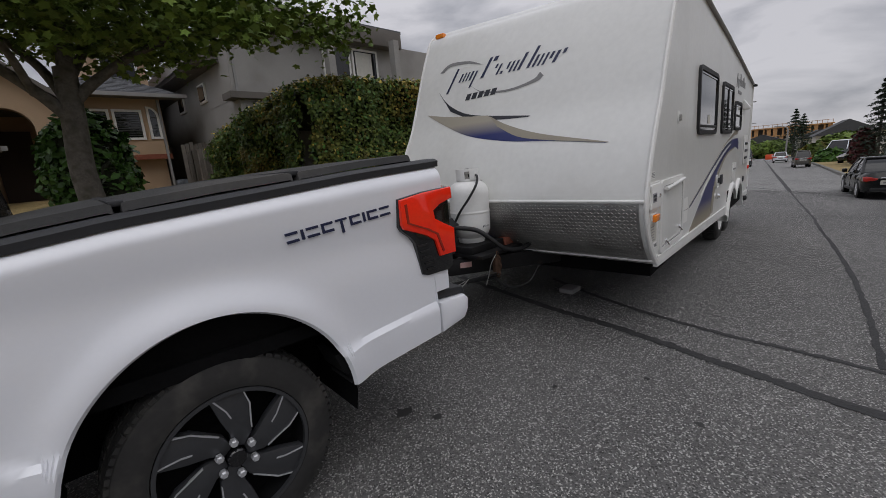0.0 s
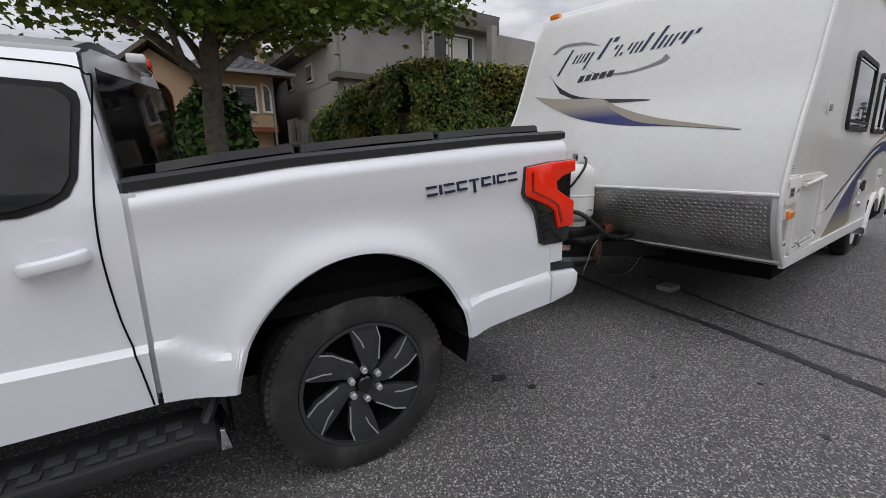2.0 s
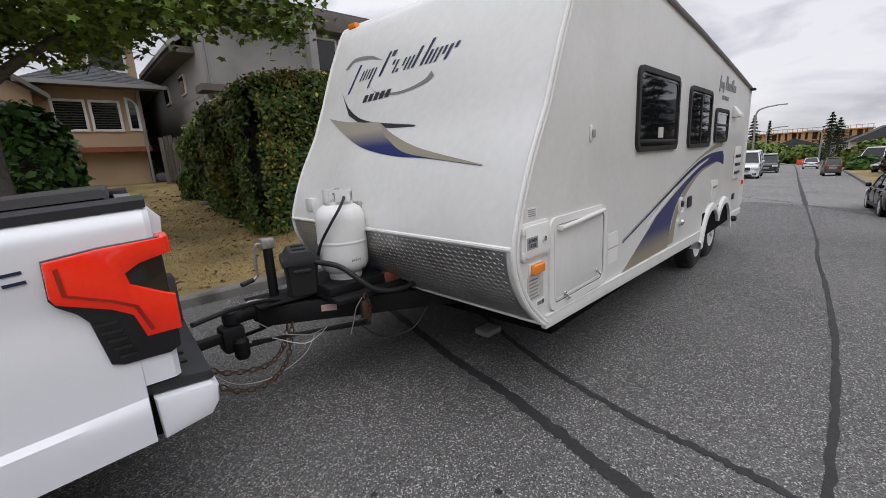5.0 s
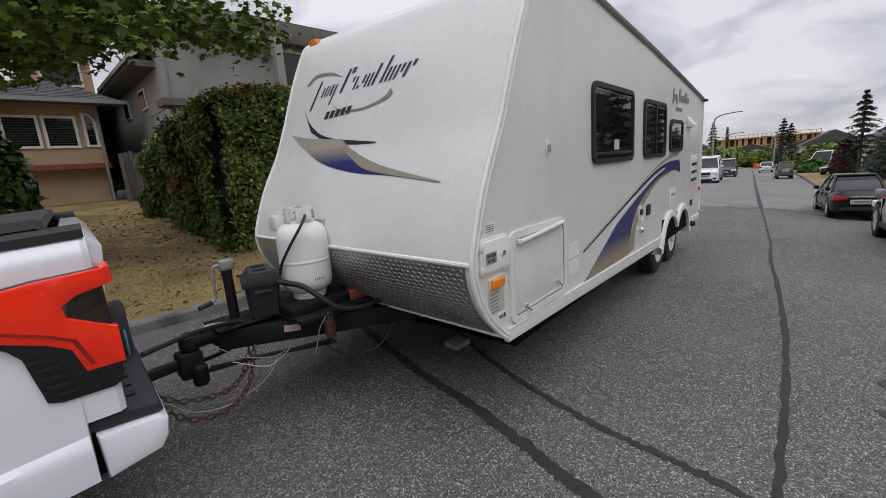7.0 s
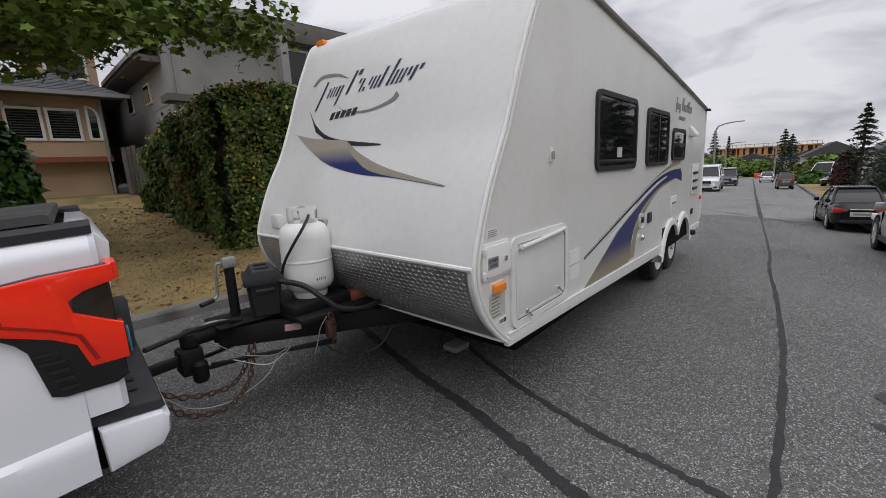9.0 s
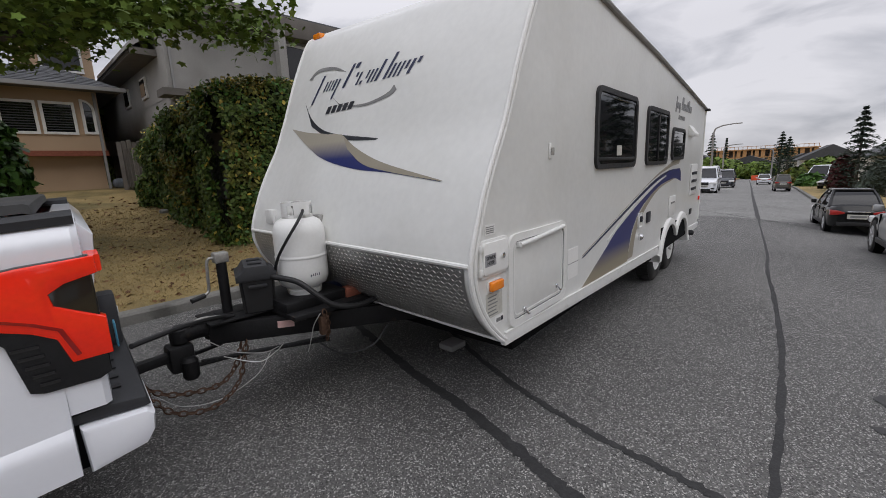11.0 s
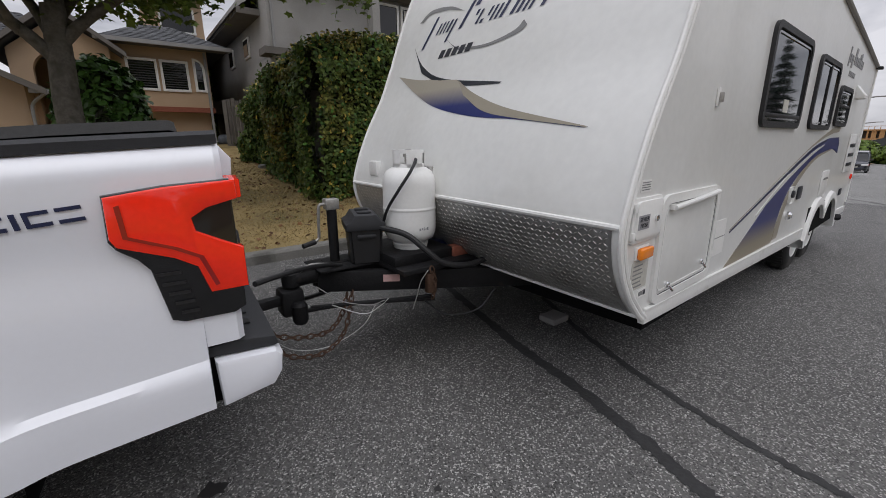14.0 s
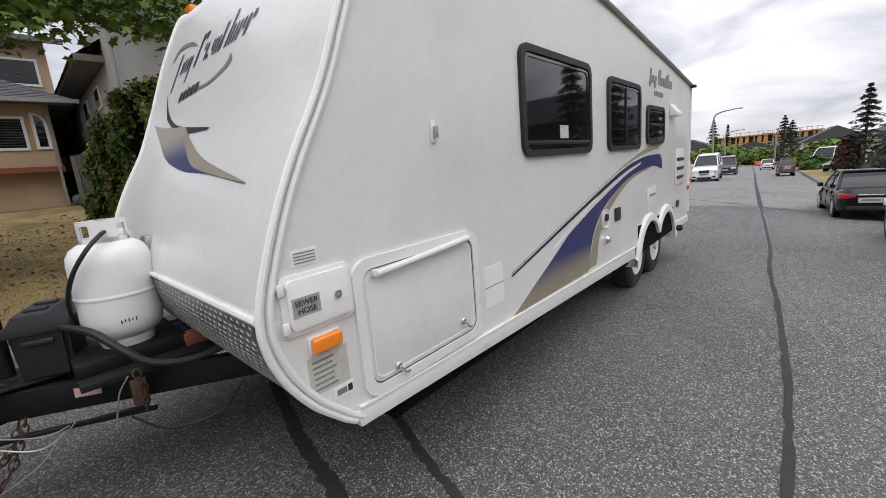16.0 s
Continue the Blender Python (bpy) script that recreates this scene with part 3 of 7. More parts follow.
# rail caps, cover
for ya, yb in ((TY + 0.03, TY + 0.15), (TY + TW - 0.15, TY + TW - 0.03)):
    bm = bmesh.new()
    rows_ = []
    for x in np.linspace(-3.5, -1.645, 20):
        z = bed_top(x)
        rows_.append([(x, ya, z - 0.012), (x, ya - 0.004, z + 0.016), (x, ya + 0.02, z + 0.028), (x, yb, z + 0.03), (x, yb, z - 0.01)])
    grid_surface(bm, rows_)
    bm.faces.new([bm.verts.new(p) for p in rows_[-1]])
    tpart("rail_cap", bm, M_CAP)
cover = None
for i, (xa, xb) in enumerate(((-3.42, -2.97), (-2.955, -2.36), (-2.345, -1.74))):
    bm = bmesh.new()
    za, zb = bed_top(xa) + 0.022, bed_top(xb) + 0.022
    ya, yb = TY + 0.12, TY + TW - 0.12
    vs = []
    rows_ = []
    for x, z in ((xa, za), (xa + 0.006, za + 0.036), (xa + 0.02, za + 0.042), ((xa + xb) / 2, (za + zb) / 2 + 0.046), (xb - 0.02, zb + 0.042), (xb - 0.006, zb + 0.036), (xb, zb)):
        rows_.append([(x, y, z - (0.03 if y in (ya, yb) else 0) + 0.006 * math.sin(math.pi * (y - ya) / (yb - ya))) for y in (ya, ya + 0.012, ya + 0.3, (ya + yb) / 2, yb - 0.3, yb - 0.012, yb)])
    grid_surface(bm, rows_)
    bmesh.ops.recalc_face_normals(bm, faces=bm.faces[:])
    tpart("bed_cover_panel", bm, M_VINYL, label="scuffed black vinyl folding bed cover panel")
for x in (-2.962, -2.352):
    tpart("cover_hinge", boxed(x - 0.022, x + 0.022, TY + 0.14, TY + TW - 0.14, bed_top(x) + 0.05, bed_top(x) + 0.070, bevel=0.004), M_CAP)
# wheel house, its shade put into the near-black colour
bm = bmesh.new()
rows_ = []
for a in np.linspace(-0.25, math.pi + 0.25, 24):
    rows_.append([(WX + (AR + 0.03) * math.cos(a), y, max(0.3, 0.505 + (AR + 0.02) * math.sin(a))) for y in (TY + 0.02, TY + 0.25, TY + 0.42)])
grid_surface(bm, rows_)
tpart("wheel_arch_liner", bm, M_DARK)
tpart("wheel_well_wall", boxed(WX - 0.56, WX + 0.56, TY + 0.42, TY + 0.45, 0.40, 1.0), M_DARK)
tpart("arch_bolt", lathe(bmesh.new(), [(0.011, 0), (0.011, 0.02), (0.006, 0.026)], (WX + 0.19, TY + 0.12, 0.90), axis="y", n=10), M_ZINC)
tpart("mud_guard", prism(bmesh.new(), [(-2.295, 0.56), (-2.27, 0.53), (-2.25, 0.55), (-2.30, 0.66), (-2.33, 0.66)], TY + 0.05, TY + 0.24), M_PLASTIC)
tpart("sill_trim", prism(bmesh.new(), [(-2.29, 0.525), (-1.76, 0.578), (-1.76, 0.592), (-2.29, 0.54)], TY + 0.005, TY + 0.2), M_PLASTIC)


def hexagon_bolt(bm, c, r, h):
    lathe(bm, [(r, 0), (r, -h), (r * 0.7, -h - 0.006)], c, axis="y", n=6)


def truck_wheel(name, x, y, z, out):
    """A tyre with a blocky shoulder and a dark six-spoke alloy wheel; out is -1 where it faces the street."""
    w = thing(name, pose(x, y, z), "", "")
    w.parent = truck
    w.matrix_parent_inverse = truck.matrix_basis.inverted()
    del_keys = [k for k in ("label", "category") if k in w]
    for k in del_keys:
        del w[k]
    R0, W = 0.41, 0.27
    bm = bmesh.new()
    lathe(bm, [(0.275, 0.03), (0.285, 0.005), (0.31, 0.0), (0.352, 0.006), (0.388, 0.022), (0.402, 0.045), (R0, 0.075), (R0, W - 0.075), (0.402, W - 0.045), (0.388, W - 0.02), (0.30, W), (0.275, W - 0.03)], (0, 0, 0), axis="y", n=72, caps=(False, False))
    tyre = part("tyre", bm, M_RUBBER, w)
    bm = bmesh.new()
    for i in range(0, 72):
        a = 2 * math.pi * (i + 0.5) / 72
        for k, (ya, yb) in enumerate(((0.028, 0.085), (0.095, 0.13), (0.14, 0.175), (0.185, 0.242))):
            m = Matrix.Rotation(-a - 0.03 * k, 4, "Y")
            box(bm, R0 - 0.03, R0 + (0.004 if k in (1, 2) else -0.004), ya, yb, -0.0115, 0.0115, m=m)
    blocks = part("tread", bm, M_RUBBER, tyre, smooth=False)
    blocks["kind"] = "stuff"
    bm = bmesh.new()
    lathe(bm, [(0.284, 0.012), (0.278, 0.006), (0.268, 0.012), (0.258, 0.05), (0.25, 0.10), (0.12, 0.11), (0.10, 0.09)], (0, 0, 0), axis="y", n=60, caps=(False, True))
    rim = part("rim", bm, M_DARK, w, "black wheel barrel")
    lip = bmesh.new()
    ring(lip, [(0.281 * math.cos(a), 0.281 * math.sin(a)) for a in np.linspace(0, 2 * math.pi, 61)[:-1]], [(0.266 * math.cos(a), 0.266 * math.sin(a)) for a in np.linspace(0, 2 * math.pi, 61)[:-1]], 0.002, 0.02)
    part("rim_lip", lip, M_RIM, w)
    def polar(r, deg):
        return (r * math.cos(radians(deg)), -r * math.sin(radians(deg)))

    def dished(bm, m):
        for v in bm.verts:
            v.co.y += 0.018 * (1 - math.hypot(v.co.x, v.co.z) / 0.27)
        bmesh.ops.transform(bm, matrix=m, verts=bm.verts[:])
        return bm

    for k in range(6):
        m = Matrix.Rotation(2 * math.pi * k / 6 + 0.35, 4, "Y")
        # a broad swept blade; the slanted opening lies between it and the next
        bm = bmesh.new()
        prism(bm, [polar(0.045, 2), polar(0.10, 5), polar(0.17, -1), polar(0.267, -2)] + [polar(0.271, d_) for d_ in (4, 11, 18)] + [polar(0.268, 24), polar(0.215, 33), polar(0.15, 40), polar(0.105, 52), polar(0.045, 60)], 0.012, 0.05, bevel=0.004)
        spoke = part("spoke", dished(bm, m), M_RIM, w)
        for line in ([(0.118, 48.5), (0.155, 39.5), (0.214, 32.5), (0.262, 25)], [(0.165, 13), (0.20, 9), (0.266, 1)]):
            bm = bmesh.new()
            prism(bm, [polar(r_, d_) for r_, d_ in line] + [polar(r_, d_ - 0.34 / r_) for r_, d_ in line[::-1]], 0.0085, 0.02)
            part("machined_edge", dished(bm, m), M_RIMCUT, spoke, "bright machined spoke edge")
    for k in range(6):
        a = 2 * math.pi * (k + 0.5) / 6 + 0.05
        bm = bmesh.new()
        hexagon_bolt(bm, (0.068 * math.cos(a), 0.022, 0.068 * math.sin(a)), 0.0155, 0.024)
        part("lug_nut", bm, M_RIMCUT, w, "chrome lug nut")
    part("hub_cap", lathe(bmesh.new(), [(0.036, 0.03), (0.036, 0.008), (0.031, 0.002), (0.001, 0.001)], (0, 0, 0), axis="y", n=24), M_BLACKGLOSS, w)
    return w


wheel = truck_wheel("wheel", WX, TY + 0.035, WZ, -1)
for x, y, turn in ((WX - 3.55, TY + 0.035, 0), (WX, TY + TW - 0.035, 180), (WX - 3.55, TY + TW - 0.035, 180)):
    c = copy_thing(wheel, pose(x, y, WZ, 0, 0, turn))
# axle and frame
tpart("rear_axle", lathe(bmesh.new(), [(0.06, 0.2), (0.06, 1.8)], (WX, TY, WZ), axis="y", n=14), M_DARK)
tpart("frame_rail", boxed(-6.5, -1.75, TY + 0.48, TY + TW - 0.48, 0.45, 0.62), M_DARK)

# tail lamp: outer housing, black lower corner, red lens
TLO = [(-1.945, 1.315), (-1.80, 1.335), (-1.628, 1.345), (-1.625, 0.93), (-1.66, 0.912), (-1.80, 0.912), (-1.835, 0.925), (-1.865, 1.09), (-1.89, 1.125), (-1.935, 1.16), (-1.95, 1.185)]
bm = bmesh.new()
prism(bm, TLO, TY - 0.012, TY + 0.10, bevel=0.008)
lamp = tpart("tail_lamp", bm, M_BLACKGLOSS)
RED = [(-1.94, 1.31), (-1.80, 1.33), (-1.615, 1.342), (-1.612, 1.285), (-1.70, 1.262), (-1.742, 1.235), (-1.735, 1.195), (-1.66, 1.155), (-1.612, 1.13), (-1.612, 1.0), (-1.72, 0.998), (-1.745, 1.085), (-1.80, 1.12), (-1.932, 1.17), (-1.944, 1.195)]
bm = bmesh.new()
prism(bm, RED, TY - 0.026, TY + 0.03, bevel=0.007)
lens = part("red_lens", bm, M_RED, lamp, "bright red lens with a folded light guide")
bm = bmesh.new()
guide = [(-1.918, 1.285), (-1.912, 1.195), (-1.80, 1.150), (-1.738, 1.115), (-1.705, 1.02)]
prism(bm, guide + [(x + 0.012, z + 0.004) for x, z in guide[::-1]], TY - 0.030, TY - 0.02)
part("light_guide", bm, M_REDDARK, lens)
for k in range(5):
    part("rib", boxed(-1.855 + 0.012 * k, -1.79 + 0.008 * k, TY - 0.018, TY, 1.07 - 0.032 * k, 1.079 - 0.032 * k), M_PLASTIC, lamp)
bm = bmesh.new()
prism(bm, [(TY + 0.0, 1.342), (TY + 0.075, 1.35), (TY + 0.085, 1.30), (TY, 1.285)], -1.64, -1.598, axis="x", bevel=0.006)
part("rear_lens", bm, M_RED, lamp)
bm = bmesh.new()
prism(bm, [(-1.99, 1.31), (-1.62, 1.34), (-1.62, 0.93), (-1.83, 0.925), (-1.86, 1.09), (-1.98, 1.17)], TY + TW - 0.05, TY + TW + 0.01, bevel=0.006)
tpart("tail_lamp", bm, M_RED)

# raised lettering on the bed side, as plain slanted bars
LETTER_W = [0.050, 0.010, 0.052, 0.052, 0.054, 0.052, 0.010, 0.052, 0.054]
letters, pen = [], 0.0
along = Vector((0.5, 0, 0.050)).normalized()


def stroke(x, w_, lo, hi):
    o = Vector((-2.475, TY + 0.012, 1.204)) + along * x
    letters.extend(slanted_bars(o, along, (0, 0, 1), [w_], [(lo, hi)], 0, -0.15, (0, -1, 0), depth=0.014))


for k, w_ in enumerate(LETTER_W):
    if k in (1, 6):
        stroke(pen, 0.011, 0.0, 0.042)
    elif k == 4:
        stroke(pen, w_, 0.033, 0.042)
        stroke(pen + w_ / 2 - 0.005, 0.010, -0.02, 0.033)
    else:
        stroke(pen, w_, 0.0, 0.010)
        stroke(pen, w_, 0.032, 0.042)
        if k % 2:
            stroke(pen, 0.010, 0.010, 0.032)
    pen += w_ + 0.0135
for k, bm in enumerate(letters):
    tpart("raised_bar", bm, M_NAVY, label="raised dark blue lettering bar" if k == 0 else "", smooth=False)

# rear bumper: black step pad and white corner
bm = bmesh.new()
prism(bm, [(-1.76, 0.795), (-1.66, 0.80), (-1.545, 0.785), (-1.535, 0.75), (-1.55, 0.745), (-1.76, 0.755)], TY + 0.02, TY + TW - 0.02, bevel=0.01)
bumper = tpart("rear_bumper", bm, M_CAP, label="black step bumper with white corner ends")
for ya, yb in ((TY + 0.0, TY + 0.36), (TY + TW - 0.36, TY + TW)):
    bm = bmesh.new()
    prism(bm, [(-1.742, 0.752), (-1.55, 0.742), (-1.528, 0.72), (-1.535, 0.655), (-1.565, 0.61), (-1.735, 0.575)], ya - 0.012 if ya < 1 else ya, yb, bevel=0.022)
    part("bumper_end", bm, M_PAINT, bumper, "white painted bumper end")
part("bumper_centre", boxed(-1.74, -1.55, TY + 0.36, TY + TW - 0.36, 0.56, 0.75, bevel=0.02), M_CAP, bumper)
# near-black block stands for the shade in the gap behind the bumper end
part("bumper_gap", boxed(-1.80, -1.70, TY + 0.035, TY + 0.25, 0.585, 0.80), M_DARK, bumper)
bm = bmesh.new()
prism(bm, [(0.98, 0.80), (1.14, 0.80), (1.16, 0.98), (1.13, 1.04), (1.02, 1.04), (0.99, 0.98)], -1.62, -1.55, axis="x", bevel=0.012)
part("corner_step", bm, M_CAP, bumper)
part("step_light", boxed(-1.552, -1.544, 1.05, 1.09, 0.93, 0.965, bevel=0.004), M_LENS, bumper)
for k in range(5):
    for j in range(2):
        part("grip_rib", boxed(-1.70 + 0.06 * j, -1.668 + 0.06 * j, 0.42 + 0.11 * k, 0.46 + 0.11 * k, 0.797, 0.803), M_PLASTIC, bumper)
part("blue_hang_tag", boxed(-1.58, -1.572, 0.88, 0.95, 0.81, 0.93, bevel=0.004), M_TAG, bumper, "small blue printed tag")
part("tow_receiver", boxed(-1.75, -1.52, 1.22, 1.32, 0.46, 0.56, bevel=0.008), M_STEEL, bumper)


# cab
def cab_y(z):
    return TY + float(np.interp(z, [0.6, 0.785, 0.805, 1.1, 1.26, 1.62, 1.70, 1.735], [-0.02, -0.024, 0.0, 0.0, 0.012, 0.13, 0.20, 0.34]))


bm = bmesh.new()
zs = [0.60, 0.70, 0.785, 0.805, 0.95, 1.1, 1.2, 1.26, 1.40, 1.55, 1.62, 1.67, 1.70, 1.722, 1.735]
for sg in (0, 1):
    rows_ = []
    for x in np.linspace(-5.45, -3.505, 30):
        row = []
        for z in zs:
            zz = z
            xx = x
            if z > 1.26:
                if x > -3.6:
                    xx = x - 0.07 * ((z - 1.26) / 0.47) * (x + 3.6) / 0.095
                if x < -4.9:
                    xx = x + 0.75 * ((z - 1.26) / 0.47) * (-4.9 - x) / 0.55
            yy = cab_y(zz)
            row.append((xx, yy if sg == 0 else 2 * TY + TW - yy, zz))
        rows_.append(row)
    grid_surface(bm, rows_)
# roof and rear wall
roof_edge = cab_y(1.735)
grid_surface(bm, [[(x, y, 1.735 + 0.07 * math.sin(math.pi * (y - roof_edge) / (2 * TY + TW - 2 * roof_edge))) for y in np.linspace(roof_edge, 2 * TY + TW - roof_edge, 9)] for x in (-4.70, -4.3, -4.0, -3.75, -3.60)])
for z0, z1 in zip(zs, zs[1:]):
    def rx(z):
        return -3.505 - (0.07 * (z - 1.26) / 0.47 if z > 1.26 else 0)
    a0, a1 = cab_y(z0), cab_y(z1)
    B0, B1 = 2 * TY + TW - a0, 2 * TY + TW - a1
    grid_surface(bm, [[(rx(z) + 0.16 * (y - TY) / TW - 0.004, y, z) for y in np.linspace(e, f_, 24)] for z, e, f_ in ((z0, a0, B0), (z1, a1, B1))])
bmesh.ops.remove_doubles(bm, verts=bm.verts[:], dist=0.001)
bmesh.ops.recalc_face_normals(bm, faces=bm.faces[:])


def raise_far(bm):
    """The roof crowns towards the far side."""
    for v in bm.verts:
        v.co.z += 0.12 * max(0, v.co.y - TY - 0.28) * min(1, max(0, (v.co.z - 1.26) / 0.47))
    return bm


tpart("cab", raise_far(bm), M_PAINT)


def on_cab(x, z, off=0.004):
    return (x, cab_y(z) - off, z)


def cab_panel(name, outline, material, off, label=""):
    """A panel that follows the cab side, from an outline in x and z cut into level rows."""
    zmin, zmax = min(p[1] for p in outline), max(p[1] for p in outline)
    rows_ = []
    for z in np.linspace(zmin + 1e-4, zmax - 1e-4, 18):
        hits = []
        for (xa, za), (xb, zb) in zip(outline, outline[1:] + outline[:1]):
            if (za - z) * (zb - z) <= 0 and za != zb:
                hits.append(xa + (xb - xa) * (z - za) / (zb - za))
        rows_.append([on_cab(x, z, off) for x in np.linspace(min(hits), max(hits), 8)])
    bm = bmesh.new()
    grid_surface(bm, rows_)
    bmesh.ops.solidify(bm, geom=bm.faces[:], thickness=0.003)
    bmesh.ops.recalc_face_normals(bm, faces=bm.faces[:])
    return tpart(name, bm, material, label=label)


WIN = [(-3.600, 1.565), (-3.59, 1.54), (-3.615, 1.335), (-3.64, 1.29), (-3.70, 1.255), (-3.80, 1.238), (-4.32, 1.225), (-4.34, 1.24), (-4.26, 1.58), (-4.1, 1.605), (-3.63, 1.585)]
WINO = [(-3.575, 1.58), (-3.568, 1.545), (-3.597, 1.33), (-3.625, 1.275), (-3.69, 1.237), (-3.80, 1.216), (-4.35, 1.205), (-4.37, 1.23), (-4.28, 1.60), (-4.1, 1.625), (-3.61, 1.605)]
cab_panel("window_seal", WINO, M_PLASTIC, 0.004)
cab_panel("rear_door_glass", WIN, M_GLASS, 0.009, "dark tinted rear door glass")
FW = [(-4.42, 1.58), (-4.44, 1.225), (-5.0, 1.22), (-5.12, 1.24), (-4.86, 1.50), (-4.75, 1.58)]
cab_panel("front_door_glass", FW, M_GLASS, 0.006, "dark tinted front door glass")
for pts in ([(-3.548, 1.63), (-3.536, 1.61), (-3.556, 1.41), (-3.575, 1.15), (-3.562, 0.92), (-3.535, 0.76), (-3.515, 0.605)], [(-3.548, 1.63), (-3.60, 1.655), (-3.9, 1.665), (-4.3, 1.66)], [(-4.40, 1.65), (-4.41, 1.2), (-4.42, 0.61)]):
    path = [on_cab(p.x, p.z, 0.002) for p in smooth_path([(x, 0, z) for x, z in pts], 12)]
    tpart("door_gap", tubed(path, 0.0028, n=6, k=1), M_DARK)
bm = bmesh.new()
tube(bm, [on_cab(-3.745, 1.088, 0.005), on_cab(-3.72, 1.093, 0.04), on_cab(-3.66, 1.102, 0.045), on_cab(-3.625, 1.108, 0.035), on_cab(-3.612, 1.11, 0.005)], 0.0195, n=10, k=5)
for v in bm.verts:
    v.co.z = 1.10 + (v.co.z - 1.10) * 1.15
tpart("door_handle", bm, M_PAINT, label="white body-coloured door handle")
bm = lathe(bmesh.new(), [(0.045, -0.002), (0.043, 0.003), (0.03, 0.006)], (0, 0, 0), axis="y", n=24)
bmesh.ops.transform(bm, matrix=pose(-3.685, cab_y(1.115) - 0.001, 1.118), verts=bm.verts[:])
tpart("handle_recess", bm, M_PAINT)
# rear window in the sloped back wall
bm = bmesh.new()
rows_ = []
for z in np.linspace(1.30, 1.665, 10):
    x = -3.505 - 0.07 * (z - 1.26) / 0.47 + 0.014
    a = cab_y(z) + 0.045
    rows_.append([(x + 0.16 * (y - TY) / TW, y, z) for y in np.linspace(a, 2 * TY + TW - a, 40)])
grid_surface(bm, rows_)
bmesh.ops.solidify(bm, geom=bm.faces[:], thickness=0.004)
tpart("rear_window", raise_far(bm), M_GLASS, label="black tinted rear window")
bm = bmesh.new()
box(bm, -3.50, -3.425, TY + 0.84, TY + 1.22, 1.800, 1.842, bevel=0.012)
third = tpart("high_brake_lamp", bm, M_LENS)
part("brake_lens", boxed(-3.430, -3.415, TY + 0.93, TY + 1.12, 1.803, 1.840, bevel=0.004), M_RED, third, "red centre lens")
tpart("roof_fin", prism(bmesh.new(), [(-3.78, 1.84), (-3.68, 1.84), (-3.69, 1.90), (-3.74, 1.90)], TY + 0.95, TY + 1.05, bevel=0.008), M_BLACKGLOSS)
# rocker ledge and hood, front
bm = bmesh.new()
prism(bm, [(-6.62, 0.62), (-6.66, 1.0), (-6.55, 1.2), (-5.4, 1.26), (-5.3, 0.6), (-5.83, 0.6), (-5.86, 0.75), (-6.02, 0.93), (-6.34, 1.0), (-6.62, 0.9)], TY + 0.02, TY + TW - 0.02, bevel=0.04)
tpart("front_body", bm, M_PAINT)
bm = bmesh.new()
prism(bm, [(-5.42, 1.25), (-4.72, 1.72), (-4.70, 1.73), (-5.38, 1.25)], TY + 0.3, TY + TW - 0.3)
tpart("windscreen", bm, M_GLASS)
tpart("front_grille", boxed(-6.68, -6.64, TY + 0.1, TY + TW - 0.1, 0.62, 1.1, bevel=0.02), M_BLACKGLOSS)
# running board
bm = bmesh.new()
prism(bm, [(-5.3, 0.50), (-3.42, 0.50), (-3.36, 0.475), (-3.34, 0.44), (-5.3, 0.44)], TY - 0.12, TY + 0.10, bevel=0.012)
board = tpart("running_board", bm, M_PLASTIC)
part("board_end", prism(bmesh.new(), [(-3.345, 0.505), (-3.33, 0.50), (-3.315, 0.43), (-3.35, 0.43)], TY - 0.125, TY + 0.06, bevel=0.004), M_CHROME, board, "bright end cap")
for k in range(26):
    part("tread_pad", boxed(-3.47 - 0.075 * k, -3.42 - 0.075 * k, TY - 0.10 + 0.01 * (k % 2), TY - 0.05, 0.500, 0.508, bevel=0.002), M_CAP, board)
    part("tread_pad", boxed(-3.50 - 0.075 * k, -3.45 - 0.075 * k, TY - 0.04, TY + 0.01, 0.500, 0.508, bevel=0.002), M_CAP, board)
part("board_bracket", tubed([(-3.40, TY - 0.02, 0.46), (-3.36, TY + 0.05, 0.52), (-3.33, TY + 0.10, 0.60)], 0.022, n=8), M_PLASTIC, board)


# ---- the travel trailer; its own x runs back along the street side, y across it ----
YAW, SKEW, RW, RL = 3.43, 0.06, 2.44, 5.8
trailer = thing("travel_trailer", pose(0, 0, 0, 0, 0, YAW), "white fibreglass travel trailer with blue and taupe swooshes", "trailer")
FZ = [0.57, 0.64, 0.78, 0.90, 1.0, 1.08, 1.15, 1.3, 1.47, 1.72, 2.0, 2.28, 2.45, 2.56, 2.63, 2.66]
FX = [0.0, -0.1, -0.22, -0.275, -0.30, -0.29, -0.265, -0.21, -0.13, 0.02, 0.14, 0.28, 0.385, 0.455, 0.54, 0.74]


def crown(y, z):
    """The roof rises slightly to the kerb side."""
    return 0.15 * y / RW * max(0.0, min(1.0, (z - 2.0) / 0.6))


def front_x(z):
    """The nose profile, rounded off between its stations."""
    reach = min(0.075, z - 0.57, 2.66 - z)
    return float(np.mean(np.interp([z + reach * k for k in (-1, -0.5, 0, 0.5, 1)], FZ, FX)))


def front_pt(y, z, off=0.0):
    """A point of the sloping nose, off metres in front of it."""
    d = 0.02
    sx = (front_x(min(z + d, 2.66)) - front_x(max(z - d, 0.57))) / (2 * d)
    n = Vector((-1, SKEW, sx)).normalized()
    x = front_x(z)
    return Vector((x + SKEW * y * (1 - max(0, x) / RL), y, z + crown(y, z))) + n * off


